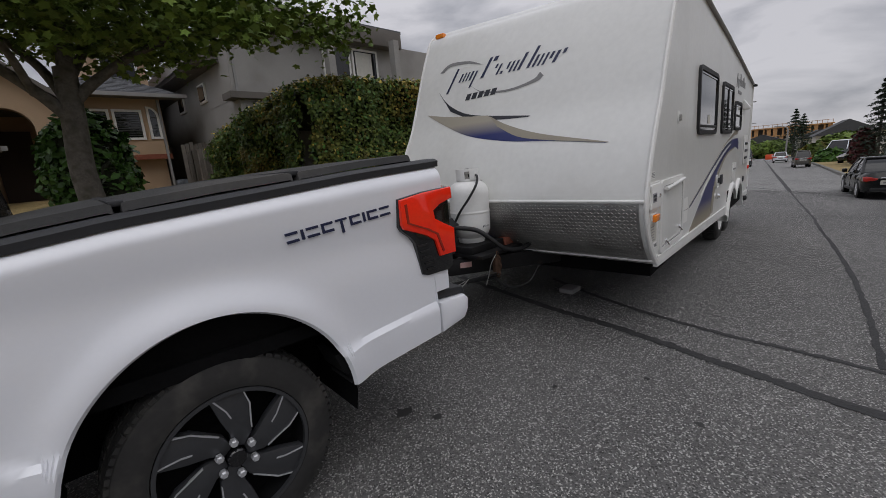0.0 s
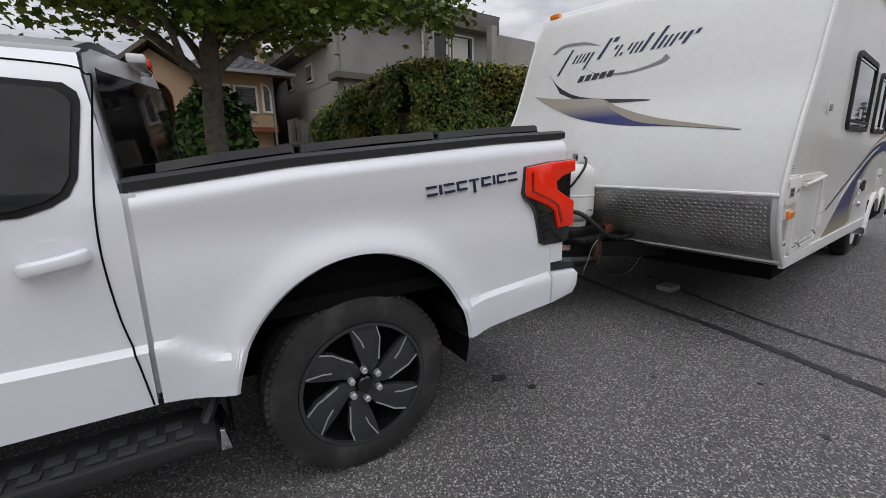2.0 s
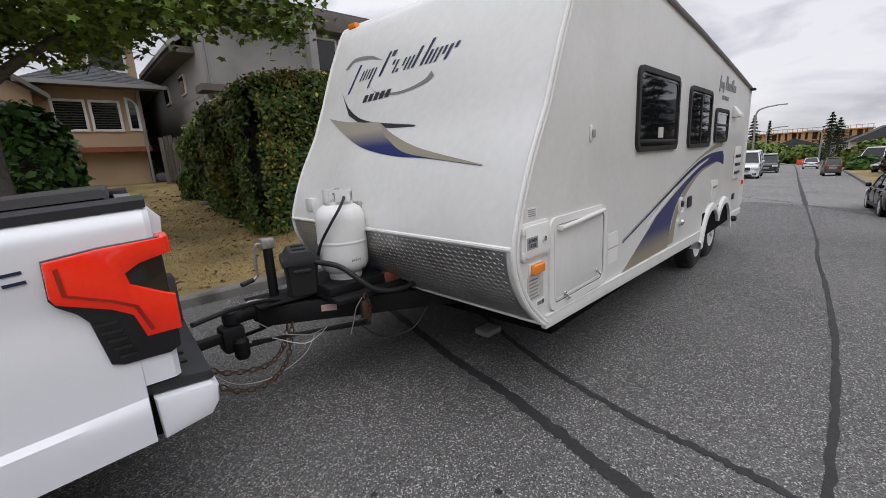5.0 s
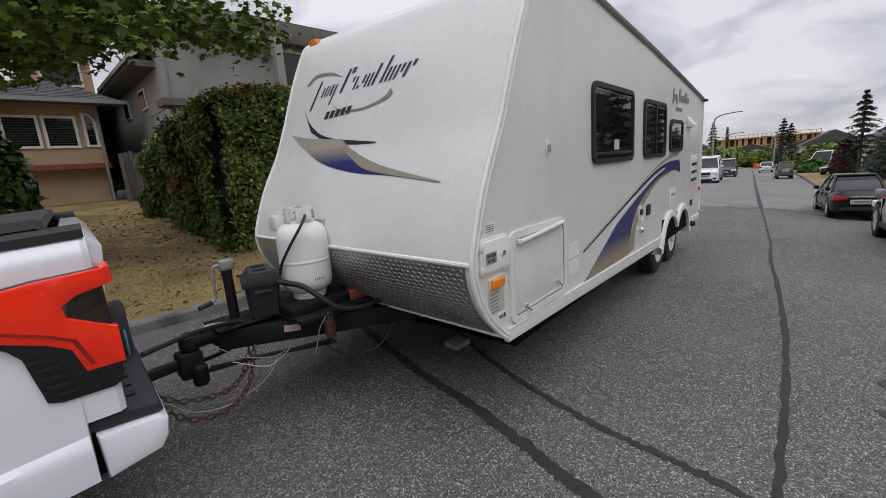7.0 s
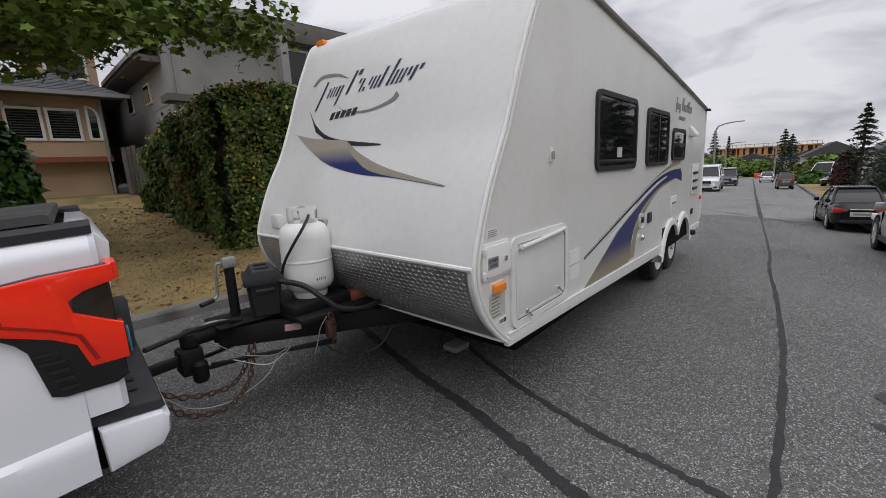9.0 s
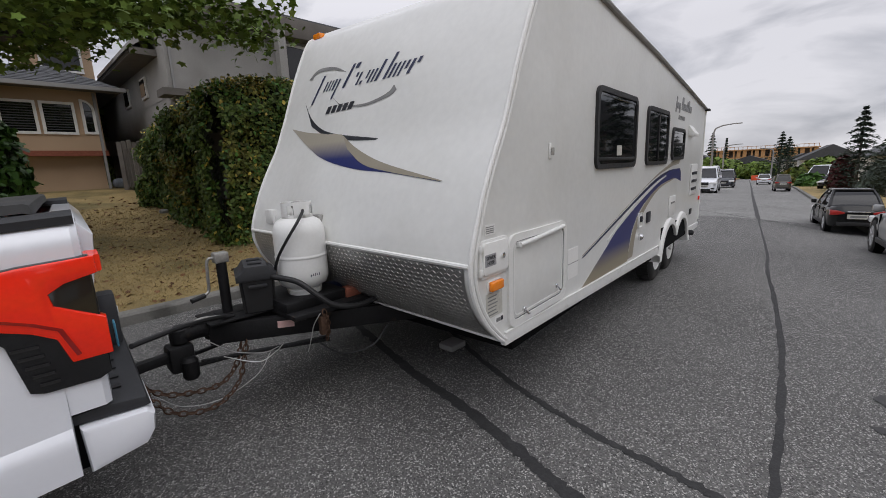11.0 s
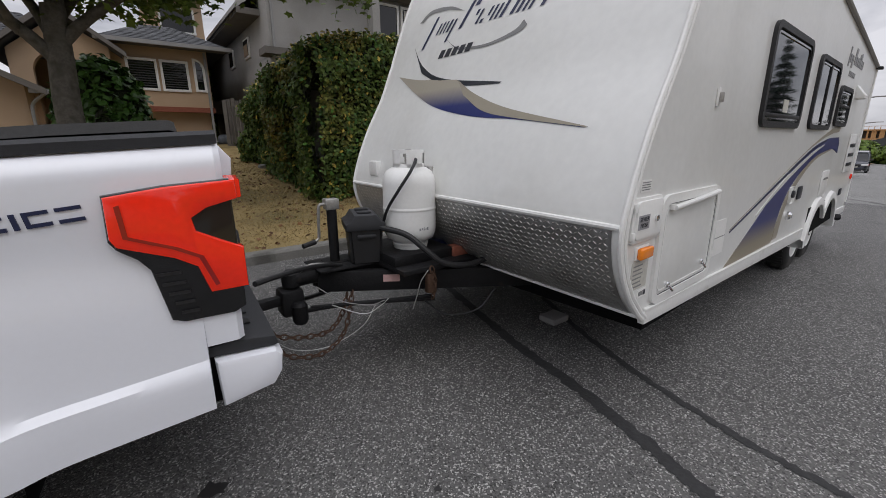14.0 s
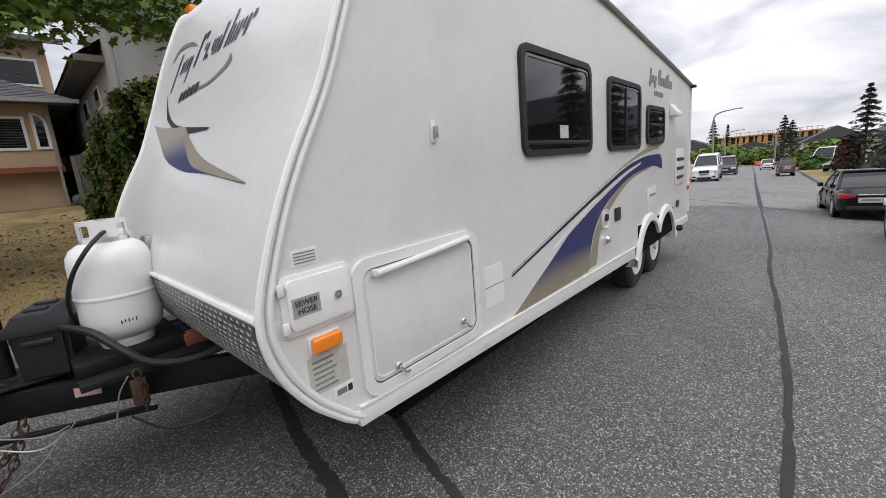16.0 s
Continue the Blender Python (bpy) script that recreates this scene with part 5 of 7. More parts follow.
# trailer wheels and fender
def small_wheel(x, y, out):
    w_ = thing("trailer_wheel", pose(x, y, 0.335), "", "")
    w_.parent = trailer
    for k in ("label", "category"):
        if k in w_:
            del w_[k]
    bm = bmesh.new()
    lathe(bm, [(0.19, 0.03), (0.20, 0.006), (0.24, 0.0), (0.30, 0.01), (0.325, 0.03), (0.333, 0.05), (0.333, 0.16), (0.325, 0.18), (0.20, 0.205)], (0, 0, 0), axis="y", n=48)
    for i in range(48):
        a = 2 * math.pi * i / 48
        box(bm, 0.325, 0.338, 0.035, 0.175, -0.010, 0.010, m=Matrix.Rotation(a, 4, "Y"))
    part("tyre", bm, M_RUBBER, w_)
    bm = lathe(bmesh.new(), [(0.198, 0.012), (0.192, 0.006), (0.178, 0.02), (0.165, 0.05), (0.10, 0.035), (0.075, 0.02), (0.05, 0.012), (0.045, -0.012), (0.001, -0.014)], (0, 0, 0), axis="y", n=40)
    rim = part("rim", bm, M_TANK, w_, "white steel wheel")
    for k in range(8):
        a = 2 * math.pi * k / 8
        # near-black disc stands for the shaded depth of each hole
        part("rim_hole", lathe(bmesh.new(), [(0.018, 0.035), (0.018, 0.0395)], (0.135 * math.cos(a), 0, 0.135 * math.sin(a)), axis="y", n=12), M_DARK, rim)
    for k in range(5):
        a = 2 * math.pi * k / 5
        part("lug_nut", lathe(bmesh.new(), [(0.012, 0.03), (0.012, 0.0), (0.008, -0.004)], (0.062 * math.cos(a), 0, 0.062 * math.sin(a)), axis="y", n=6), M_ZINC, w_)
    return w_


sw = small_wheel(3.80, 0.10, -1)
copy_thing(sw, pose(4.50, 0.10, 0.335))
copy_thing(sw, pose(3.80, RW - 0.10, 0.335, 0, 0, 180))
copy_thing(sw, pose(4.50, RW - 0.10, 0.335, 0, 0, 180))
bm = bmesh.new()
outer, inner = [], []
for c in (3.80, 4.50):
    for a in np.linspace(math.pi, 0, 13):
        outer.append((c + 0.43 * math.cos(a), max(0.50, 0.335 + 0.43 * math.sin(a))))
        inner.append((c + 0.37 * math.cos(a), max(0.44, 0.335 + 0.37 * math.sin(a))))
top = []
for x in np.linspace(3.30, 5.0, 40):
    zo = max([0.40] + [0.335 + math.sqrt(max(0, 0.44 ** 2 - (x - c) ** 2)) for c in (3.80, 4.50)])
    zi = max([0.34] + [0.335 + math.sqrt(max(0, 0.385 ** 2 - (x - c) ** 2)) for c in (3.80, 4.50)])
    top.append(((x, zo), (x, zi)))
rows_ = [[(p[0], 0.0, p[1] + 0.03), (p[0], -0.03, p[1] + 0.015), (p[0], -0.035, p[1]), (q[0], -0.035, q[1]), (q[0], 0.08, q[1])] for p, q in top]
grid_surface(bm, rows_)
bmesh.ops.recalc_face_normals(bm, faces=bm.faces[:])
rpart("fender", bm, M_RVTRIM)
# thin near-black sheet on the side, standing for the shaded wheel opening
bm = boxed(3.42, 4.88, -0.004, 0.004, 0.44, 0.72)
rpart("wheel_well_shade", bm, M_DARK)
rpart("stabiliser_jack", tubed([(5.06, 0.12, 0.42), (5.08, 0.0, 0.43), (5.12, -0.05, 0.43)], 0.04, n=8, k=2), M_STEEL)
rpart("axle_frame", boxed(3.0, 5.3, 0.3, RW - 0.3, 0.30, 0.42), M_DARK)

# ---- drawbar: two rails meeting at the coupler ----
CX, CY, CZ = -1.15, 1.46, 0.56
frame_t = thing("drawbar", pose(-0.6, 1.25, 0.0), "black steel A-frame drawbar with coupler and spring bars", "trailer hitch")


def fpart(name, bm, material, parent=None, label="", smooth=True):
    ob = part(name, bm, material, parent or frame_t, label, smooth)
    if parent is None:
        ob.matrix_parent_inverse = frame_t.matrix_basis.inverted()
    return ob


def beam(a, b, w_, h, bevel=0.008):
    a, b = Vector(a), Vector(b)
    d = b - a
    bm = boxed(0, d.length, -w_ / 2, w_ / 2, -h / 2, h / 2, bevel=bevel)
    bmesh.ops.transform(bm, matrix=Matrix.Translation(a) @ d.to_track_quat("X", "Z").to_matrix().to_4x4(), verts=bm.verts[:])
    return bm


near_a, near_b = (CX + 0.14, CY - 0.01, 0.575), (0.55, 0.72, 0.50)
rail = fpart("rail", beam(near_a, near_b, 0.06, 0.13), M_STEEL)
fpart("rail", beam((CX + 0.14, CY + 0.05, 0.585), (0.55, 2.0, 0.50), 0.06, 0.13), M_STEEL)
sd = Vector(near_b) - Vector(near_a)
sd.normalize()
mid = Vector(near_a) + sd * 0.42
bm = boxed(-0.05, 0.05, -0.003, 0.0, -0.022, 0.022)
bmesh.ops.transform(bm, matrix=Matrix.Translation(mid + Vector((0, -0.033, 0.015))) @ sd.to_track_quat("X", "Z").to_matrix().to_4x4(), verts=bm.verts[:])
part("warning_sticker", bm, M_PINK, rail, "faded pink warning sticker").matrix_parent_inverse = Matrix()
fpart("coupler_plate", boxed(CX + 0.12, CX + 0.55, CY - 0.12, CY + 0.17, 0.648, 0.660, bevel=0.003), M_STEEL)
fpart("coupler", tubed([(CX + 0.22, CY + 0.02, 0.60), (CX + 0.10, CY + 0.02, 0.615), (CX - 0.02, CY + 0.02, 0.61)], 0.055, n=12, k=4), M_STEEL)
fpart("ball_cap", lathe(bmesh.new(), [(0.052, 0.57), (0.055, 0.61), (0.05, 0.645), (0.03, 0.665), (0.001, 0.668)], (CX - 0.01, CY + 0.02, 0), n=20), M_STEEL)
fpart("coupler_latch", tubed([(CX + 0.03, CY - 0.02, 0.66), (CX + 0.10, CY - 0.03, 0.685), (CX + 0.2, CY - 0.03, 0.67)], 0.012, n=8), M_ZINC)
bm = boxed(CX - 0.09, CX + 0.04, CY - 0.05, CY + 0.09, 0.40, 0.56, bevel=0.02)
head = fpart("hitch_head", bm, M_STEEL, label="cast black weight distribution head")
part("head_socket", lathe(bmesh.new(), [(0.035, 0.36), (0.045, 0.38), (0.045, 0.47), (0.03, 0.49)], (CX + 0.0, CY - 0.06, 0), n=16), M_STEEL, head).matrix_parent_inverse = Matrix()
part("head_socket", lathe(bmesh.new(), [(0.035, 0.36), (0.045, 0.38), (0.045, 0.47), (0.03, 0.49)], (CX + 0.0, CY + 0.11, 0), n=16), M_STEEL, head).matrix_parent_inverse = Matrix()
fpart("draw_bar", beam((-1.46, 1.43, 0.50), (CX, CY + 0.02, 0.50), 0.055, 0.055), M_STEEL)
fpart("spring_bar", tubed([(CX, CY - 0.06, 0.43), (CX + 0.3, CY - 0.12, 0.425), (-0.42, CY - 0.38, 0.44)], 0.014, n=8, k=4), M_STEEL)
fpart("spring_bar", tubed([(CX, CY + 0.11, 0.43), (CX + 0.3, CY + 0.2, 0.425), (-0.42, CY + 0.45, 0.44)], 0.014, n=8, k=4), M_STEEL)
fpart("sway_bar", tubed([(CX + 0.05, CY - 0.10, 0.46), (-0.85, CY - 0.20, 0.455), (-0.45, CY - 0.39, 0.47)], 0.009, n=8, k=4), M_STEEL)
fpart("breakaway_bar", beam((-0.80, CY - 0.12, 0.52), (-0.70, CY - 0.155, 0.515), 0.02, 0.025), M_STEEL)
fpart("cross_plate", boxed(-0.66, -0.06, CY - 0.42, CY + 0.25, 0.635, 0.665, bevel=0.004), M_STEEL)
fpart("tank_tray", boxed(-0.66, -0.22, CY - 0.32, CY + 0.16, 0.665, 0.725, bevel=0.006), M_STEEL)
fpart("spring_bar_bracket", boxed(-0.50, -0.44, CY - 0.43, CY - 0.39, 0.50, 0.62, bevel=0.006), M_RUST)


def chain(name, pts, parent, material, link=0.046, r=0.0055):
    """Welded links laid along a sagging line."""
    path = smooth_path(pts, 30)
    acc, last, i = 0.0, path[0], 0
    out_links = 0
    for a, b in zip(path, path[1:]):
        acc += (b - a).length
        if acc >= link * 0.72:
            acc = 0.0
            d = (b - last).normalized()
            side_ = d.orthogonal().normalized()
            side_ = (Matrix.Rotation(radians(45 + 90 * (out_links % 2)), 3, d) @ side_)
            bm = bmesh.new()
            c = (b + last) / 2
            pts_ = []
            for k in range(12):
                t = 2 * math.pi * k / 12
                pts_.append(c + d * (link * 0.5 * math.cos(t)) + side_ * (link * 0.30 * math.sin(t)))
            loops = []
            for k in range(12):
                p = pts_[k]
                rad = (p - c).normalized()
                nn = d.cross(side_)
                loops.append([bm.verts.new(p + r * (math.cos(q) * rad + math.sin(q) * nn)) for q in (0, 2.1, 4.2)])
            for k in range(12):
                A_, B_ = loops[k], loops[(k + 1) % 12]
                for q in range(3):
                    bm.faces.new((A_[q], A_[(q + 1) % 3], B_[(q + 1) % 3], B_[q]))
            bmesh.ops.recalc_face_normals(bm, faces=bm.faces[:])
            ob = part("link", bm, material, parent)
            last = b
            out_links += 1


for pts, lab_ in (([(-1.41, 1.33, 0.44), (-1.28, 1.29, 0.35), (-1.05, 1.29, 0.31), (-0.92, 1.34, 0.38), (-0.86, 1.37, 0.52)], "rusty safety chain sagging under the coupler"),
                  ([(-1.41, 1.27, 0.43), (-1.30, 1.22, 0.28), (-1.12, 1.19, 0.24), (-0.96, 1.25, 0.29), (-0.88, 1.31, 0.42), (-0.84, 1.35, 0.52)], "long rusty safety chain hanging low"),
                  ([(-0.47, CY - 0.42, 0.66), (-0.455, CY - 0.435, 0.57), (-0.46, CY - 0.42, 0.48), (-0.47, CY - 0.40, 0.44)], "short lifting chain of the spring bar")):
    ch = thing("safety_chain", Matrix(), lab_, "chain", group="chains of the hitch")
    chain("link", pts, ch, M_RUST)
ch = single("chain_shackle", tubed([(-1.42, 1.30, 0.46), (-1.39, 1.29, 0.41), (-1.40, 1.26, 0.35), (-1.435, 1.25, 0.37), (-1.44, 1.27, 0.44)], 0.007, n=8), M_ZINC, "bright steel shackle at the chain end", "shackle")

# wires and hoses
single("power_cord", tubed([(-1.46, 0.93, 0.80), (-1.37, 1.0, 0.79), (-1.18, 1.18, 0.75), (-0.98, 1.36, 0.69), (-0.88, 1.40, 0.66)], 0.013, n=8), M_PLASTIC, "thick black trailer power cord to the bumper socket", "cable")
single("corrugated_hose", tubed([(-0.66, 1.30, 0.88), (-0.57, 1.15, 0.85), (-0.49, 1.06, 0.76), (-0.40, 1.01, 0.68), (-0.24, 0.97, 0.65), (-0.02, 0.96, 0.68), (0.2, 1.0, 0.66)], 0.018, n=10), M_PLASTIC, "black corrugated hose from the battery box", "hose")
single("breakaway_cable", tubed([(-1.36, 1.29, 0.38), (-1.24, 1.27, 0.27), (-1.05, 1.25, 0.24), (-0.85, 1.22, 0.32), (-0.75, 1.24, 0.42)], 0.0022, n=6), M_WIRE, "thin bright breakaway cable", "cable")
for k, pts in enumerate(([(-1.08, 1.29, 0.60), (-1.0, 1.27, 0.53), (-0.92, 1.28, 0.47), (-0.80, 1.20, 0.45), (-0.72, 1.17, 0.47)], [(-1.0, 1.29, 0.47), (-0.84, 1.21, 0.40), (-0.74, 1.18, 0.44), (-0.70, 1.16, 0.48)], [(-0.58, 1.08, 0.41), (-0.56, 1.06, 0.50), (-0.54, 1.05, 0.58), (-0.50, 1.03, 0.65)])):
    single("tie_wire", tubed(pts, 0.0032, n=6), M_WIRE if k else M_GUTTER, "frayed pale rope tied along the drawbar", "rope", group="ropes on the drawbar")
single("loose_wire", tubed([(-0.52, 1.04, 0.46), (-0.40, 0.98, 0.36), (-0.2, 0.93, 0.36), (-0.08, 0.90, 0.48)], 0.006, n=6), M_PLASTIC, "loose black wire under the drawbar", "cable")

# jack
jack = thing("tongue_jack", pose(-0.87, 1.52, 0.655), "black tongue jack with zinc head and folding crank", "trailer jack")
part("jack_tube", lathe(bmesh.new(), [(0.03, -0.14), (0.03, 0.33), (0.026, 0.335)], (0, 0, 0), n=20), M_STEEL, jack)
part("jack_head", boxed(-0.042, 0.042, -0.035, 0.035, 0.33, 0.395, bevel=0.008), M_ZINC, jack, "zinc gear head")
part("jack_flange", boxed(-0.07, 0.07, -0.06, 0.06, -0.005, 0.008, bevel=0.003), M_STEEL, jack)
crank = part("crank", tubed([(-0.04, 0, 0.365), (-0.075, 0, 0.355), (-0.085, 0.0, 0.26), (-0.09, 0.0, 0.17), (-0.12, -0.01, 0.145), (-0.13, -0.015, 0.14)], 0.009, n=8, k=4), M_ZINC, jack)
part("crank_grip", tubed([(-0.12, -0.012, 0.145), (-0.20, -0.035, 0.135)], 0.015, n=10, k=2), M_PLASTIC, crank)

# battery box
bb = thing("battery_box", pose(-0.70, 1.45, 0.665, 0, 0, -18) @ Matrix.Diagonal((0.92, 0.92, 0.90, 1)), "black plastic battery box with ribbed lid on the drawbar", "battery box")
bm = bmesh.new()
rows_ = [[(sx * (0.10 + 0.012 * k), sy * (0.13 + 0.012 * k), z) for sx, sy in ((-1, -1), (1, -1), (1, 1), (-1, 1), (-1, -1))] for k, z in ((0, 0.0), (1, 0.24))]
grid_surface(bm, rows_)
bmesh.ops.remove_doubles(bm, verts=bm.verts[:], dist=0.0005)
bmesh.ops.bevel(bm, geom=[e for e in bm.edges if abs(e.verts[0].co.z - e.verts[1].co.z) > 0.1], offset=0.02, segments=3, affect="EDGES")
bmesh.ops.recalc_face_normals(bm, faces=bm.faces[:])
part("box_body", bm, M_PLASTIC, bb)
bm = bmesh.new()
prism(bm, [(-0.128, 0.225), (-0.128, 0.27), (-0.10, 0.285), (-0.07, 0.33), (0.07, 0.33), (0.10, 0.285), (0.128, 0.27), (0.128, 0.225)], -0.158, 0.158, bevel=0.012)
lid = part("box_lid", bm, M_CAP, bb)
for y in (-0.07, 0.07):
    part("lid_ridge", boxed(-0.045, 0.045, y - 0.025, y + 0.025, 0.328, 0.345, bevel=0.006), M_CAP, lid)
part("box_grip", boxed(-0.06, 0.06, -0.162, -0.14, 0.175, 0.20, bevel=0.008), M_CAP, bb)

# propane cylinder
tank = thing("propane_cylinder", pose(-0.43, 1.33, 0.725) @ Matrix.Diagonal((1.08, 1.08, 1.0, 1)), "white propane cylinder with collar and black hose, strapped on the drawbar", "gas cylinder")
TR = 0.152
part("foot_ring", lathe(bmesh.new(), [(0.10, 0.0), (0.105, 0.03), (0.095, 0.05)], (0, 0, 0), n=32), M_TANK, tank)
part("shell", lathe(bmesh.new(), [(0.05, 0.028), (0.10, 0.04), (0.135, 0.065), (0.150, 0.10), (TR, 0.14), (TR, 0.155), (TR, 0.24), (TR, 0.245), (TR + 0.003, 0.25), (TR + 0.003, 0.258), (TR, 0.263), (TR, 0.27), (TR, 0.395), (TR, 0.41), (0.147, 0.445), (0.130, 0.478), (0.10, 0.50), (0.06, 0.512), (0.02, 0.515)], (0, 0, 0), n=48), M_TANK, tank)
bm = bmesh.new()
for k in range(28):
    a = 2 * math.pi * k / 28
    if k % 7 in (2, 3):
        zlo, zhi = 0.585, 0.605
    else:
        zlo, zhi = 0.495, 0.605
    for za, zb in ((zlo, zhi), (0.495, 0.525)):
        q = []
        for rr in (0.085, 0.089):
            for aa in (a, a + 2 * math.pi / 28):
                q.append((rr * math.cos(aa), rr * math.sin(aa)))
        v = [bm.verts.new((q[i][0], q[i][1], z)) for z in (za, zb) for i in range(4)]
        for f in ((0, 1, 5, 4), (2, 3, 7, 6), (4, 5, 7, 6), (0, 1, 3, 2)):
            bm.faces.new([v[i] for i in f])
bmesh.ops.remove_doubles(bm, verts=bm.verts[:], dist=0.0005)
bmesh.ops.recalc_face_normals(bm, faces=bm.faces[:])
part("collar", bm, M_TANK, tank, "white valve collar with hand holes")
valve = part("valve", lathe(bmesh.new(), [(0.022, 0.51), (0.022, 0.56), (0.03, 0.565), (0.03, 0.60), (0.012, 0.61)], (0, 0, 0), n=16), M_ZINC, tank)
part("valve_knob", tubed([(0, -0.02, 0.55), (0.0, -0.075, 0.555)], 0.018, n=10, k=2), M_PLASTIC, valve)
part("gas_hose", tubed([(0.0, -0.075, 0.555), (-0.03, -0.12, 0.54), (-0.09, -0.155, 0.48), (-0.145, -0.125, 0.38), (-0.17, -0.04, 0.26), (-0.165, 0.05, 0.12)], 0.009, n=8), M_PLASTIC, tank, "black rubber gas hose")
part("regulator", boxed(0.14, 0.19, 0.0, 0.10, 0.40, 0.50, bevel=0.015), M_ZINC, tank)
for k in range(5):
    part("pen_mark", boxed(-0.03 + 0.013 * k, -0.026 + 0.013 * k, -TR - 0.0005, -TR + 0.006, 0.13 + 0.003 * (k % 2), 0.144 + 0.003 * (k % 3)), M_NAVY, tank, "small blue pen mark")
# odds and ends on the tray
single("brick", boxed(-0.24, -0.06, 1.12, 1.21, 0.665, 0.725, bevel=0.004, m=Matrix.Identity(4)), M_BRICKRED, "red brick lying on the drawbar plate", "brick")
single("white_bowl", lathe(bmesh.new(), [(0.06, 0.0), (0.085, 0.03), (0.10, 0.055), (0.104, 0.056), (0.088, 0.026), (0.06, 0.006)], (-0.05, 1.30, 0.667), n=28), M_TANK, "shallow white plastic tub beside the brick", "tub")
single("blue_rag", boxed(-0.24, -0.14, 1.30, 1.42, 0.665, 0.73, bevel=0.025), M_NAVY, "crumpled dark blue rag by the cylinder", "rag")
single("wheel_chock", boxed(0.60, 0.78, 0.95, 1.10, 0.0, 0.05, bevel=0.01), M_GUTTER, "grey plastic pad on the road under the trailer", "pad")

# the truck stands a little askew to the trailer, turned about its rear corner
TRUCK_M = Matrix.Translation((-1.572, 0.480, 0)) @ Matrix.Rotation(-0.0748, 4, "Z") @ Matrix.Scale(0.954, 4) @ Matrix.Translation((1.62, -0.27, 0))
truck.matrix_basis = TRUCK_M @ truck.matrix_basis


# ---- street tree ----
def limb(bm, pts, r0, r1):
    tube(bm, pts, r0, n=12, k=5, r1=r1)


def broadleaf(name, base, trunk_pts, limbs, clumps, n_leaf, size, leaf_mat, label, rng, spread=(0.42, 0.42, 0.26), shape=LEAF5, bark=M_BARK):
    t = thing(name, pose(*base), label, "tree")
    bm = bmesh.new()
    limb(bm, trunk_pts, *(0.17, 0.125))
    for v in bm.verts:
        if v.co.z < 0.35:
            v.co.x *= 1 + 0.35 * (0.35 - v.co.z)
            v.co.y *= 1 + 0.35 * (0.35 - v.co.z)
    part("trunk", bm, bark, t)
    for pts, a, b in limbs:
        bm = bmesh.new()
        limb(bm, pts, a, b)
        part("limb", bm, bark, t)
    C = np.asarray(clumps)
    idx = rng.integers(0, len(C), n_leaf)
    P_ = C[idx] + rng.normal(size=(n_leaf, 3)) * np.array(spread)
    N_ = np.c_[rng.normal(size=(n_leaf, 2)) * 0.6, np.abs(rng.normal(size=n_leaf)) + 0.25]
    me = leaf_mesh("crown", P_, N_, rng.uniform(size * 0.65, size * 1.25, n_leaf), shape, rng)
    cr = mesh_thing("crown", me, leaf_mat, t)
    cr["kind"] = "stuff"
    return t


rng = np.random.default_rng(21)
BX, BY = -2.32, 6.5
BZ = lawn_z(BX, BY)
cl = []


def crown_floor(x):
    """The lowest leaves, by the distance along the street from the trunk."""
    return float(np.interp(x, [-3.6, -1.6, -0.6, 0.6, 2.4, 3.6, 4.6], [2.45, 2.35, 2.75, 2.75, 2.55, 3.0, 3.4])) + 0.5 - BZ


for k in range(330):
    a, u, w_ = rng.uniform(0, 2 * math.pi), rng.uniform(-1, 1), rng.uniform(0.3, 1.0) ** 0.5
    s = math.sqrt(1 - u * u)
    x, y, z = 3.4 * w_ * s * math.cos(a), 2.6 * w_ * s * math.sin(a), 4.9 - BZ + 1.9 * w_ * u
    if z < crown_floor(x) + 0.12 or (x > 1.4 and z > 4.6 - BZ - 0.5 * (x - 1.4) + 0.5):
        continue
    cl.append((x, y, z))
for x, y, z in ((2.5, -0.9, 3.2), (2.9, -0.85, 3.25), (3.3, -0.8, 3.3), (3.6, -0.8, 3.2), (3.8, -0.8, 3.35), (2.1, -1.0, 3.15), (1.7, -1.2, 3.05), (1.2, -1.3, 2.95), (-2.6, -1.0, 2.35), (-3.1, -1.2, 2.3), (-3.5, -1.0, 2.4)):
    cl += [(x, y, z), (x + rng.normal() * 0.15, y + rng.normal() * 0.2, z + 0.18)]
for k in range(26):
    x = rng.uniform(-2.6, 2.0)
    cl.append((x, rng.uniform(-1.7, 0.2), crown_floor(x) + rng.uniform(-0.05, 0.3)))
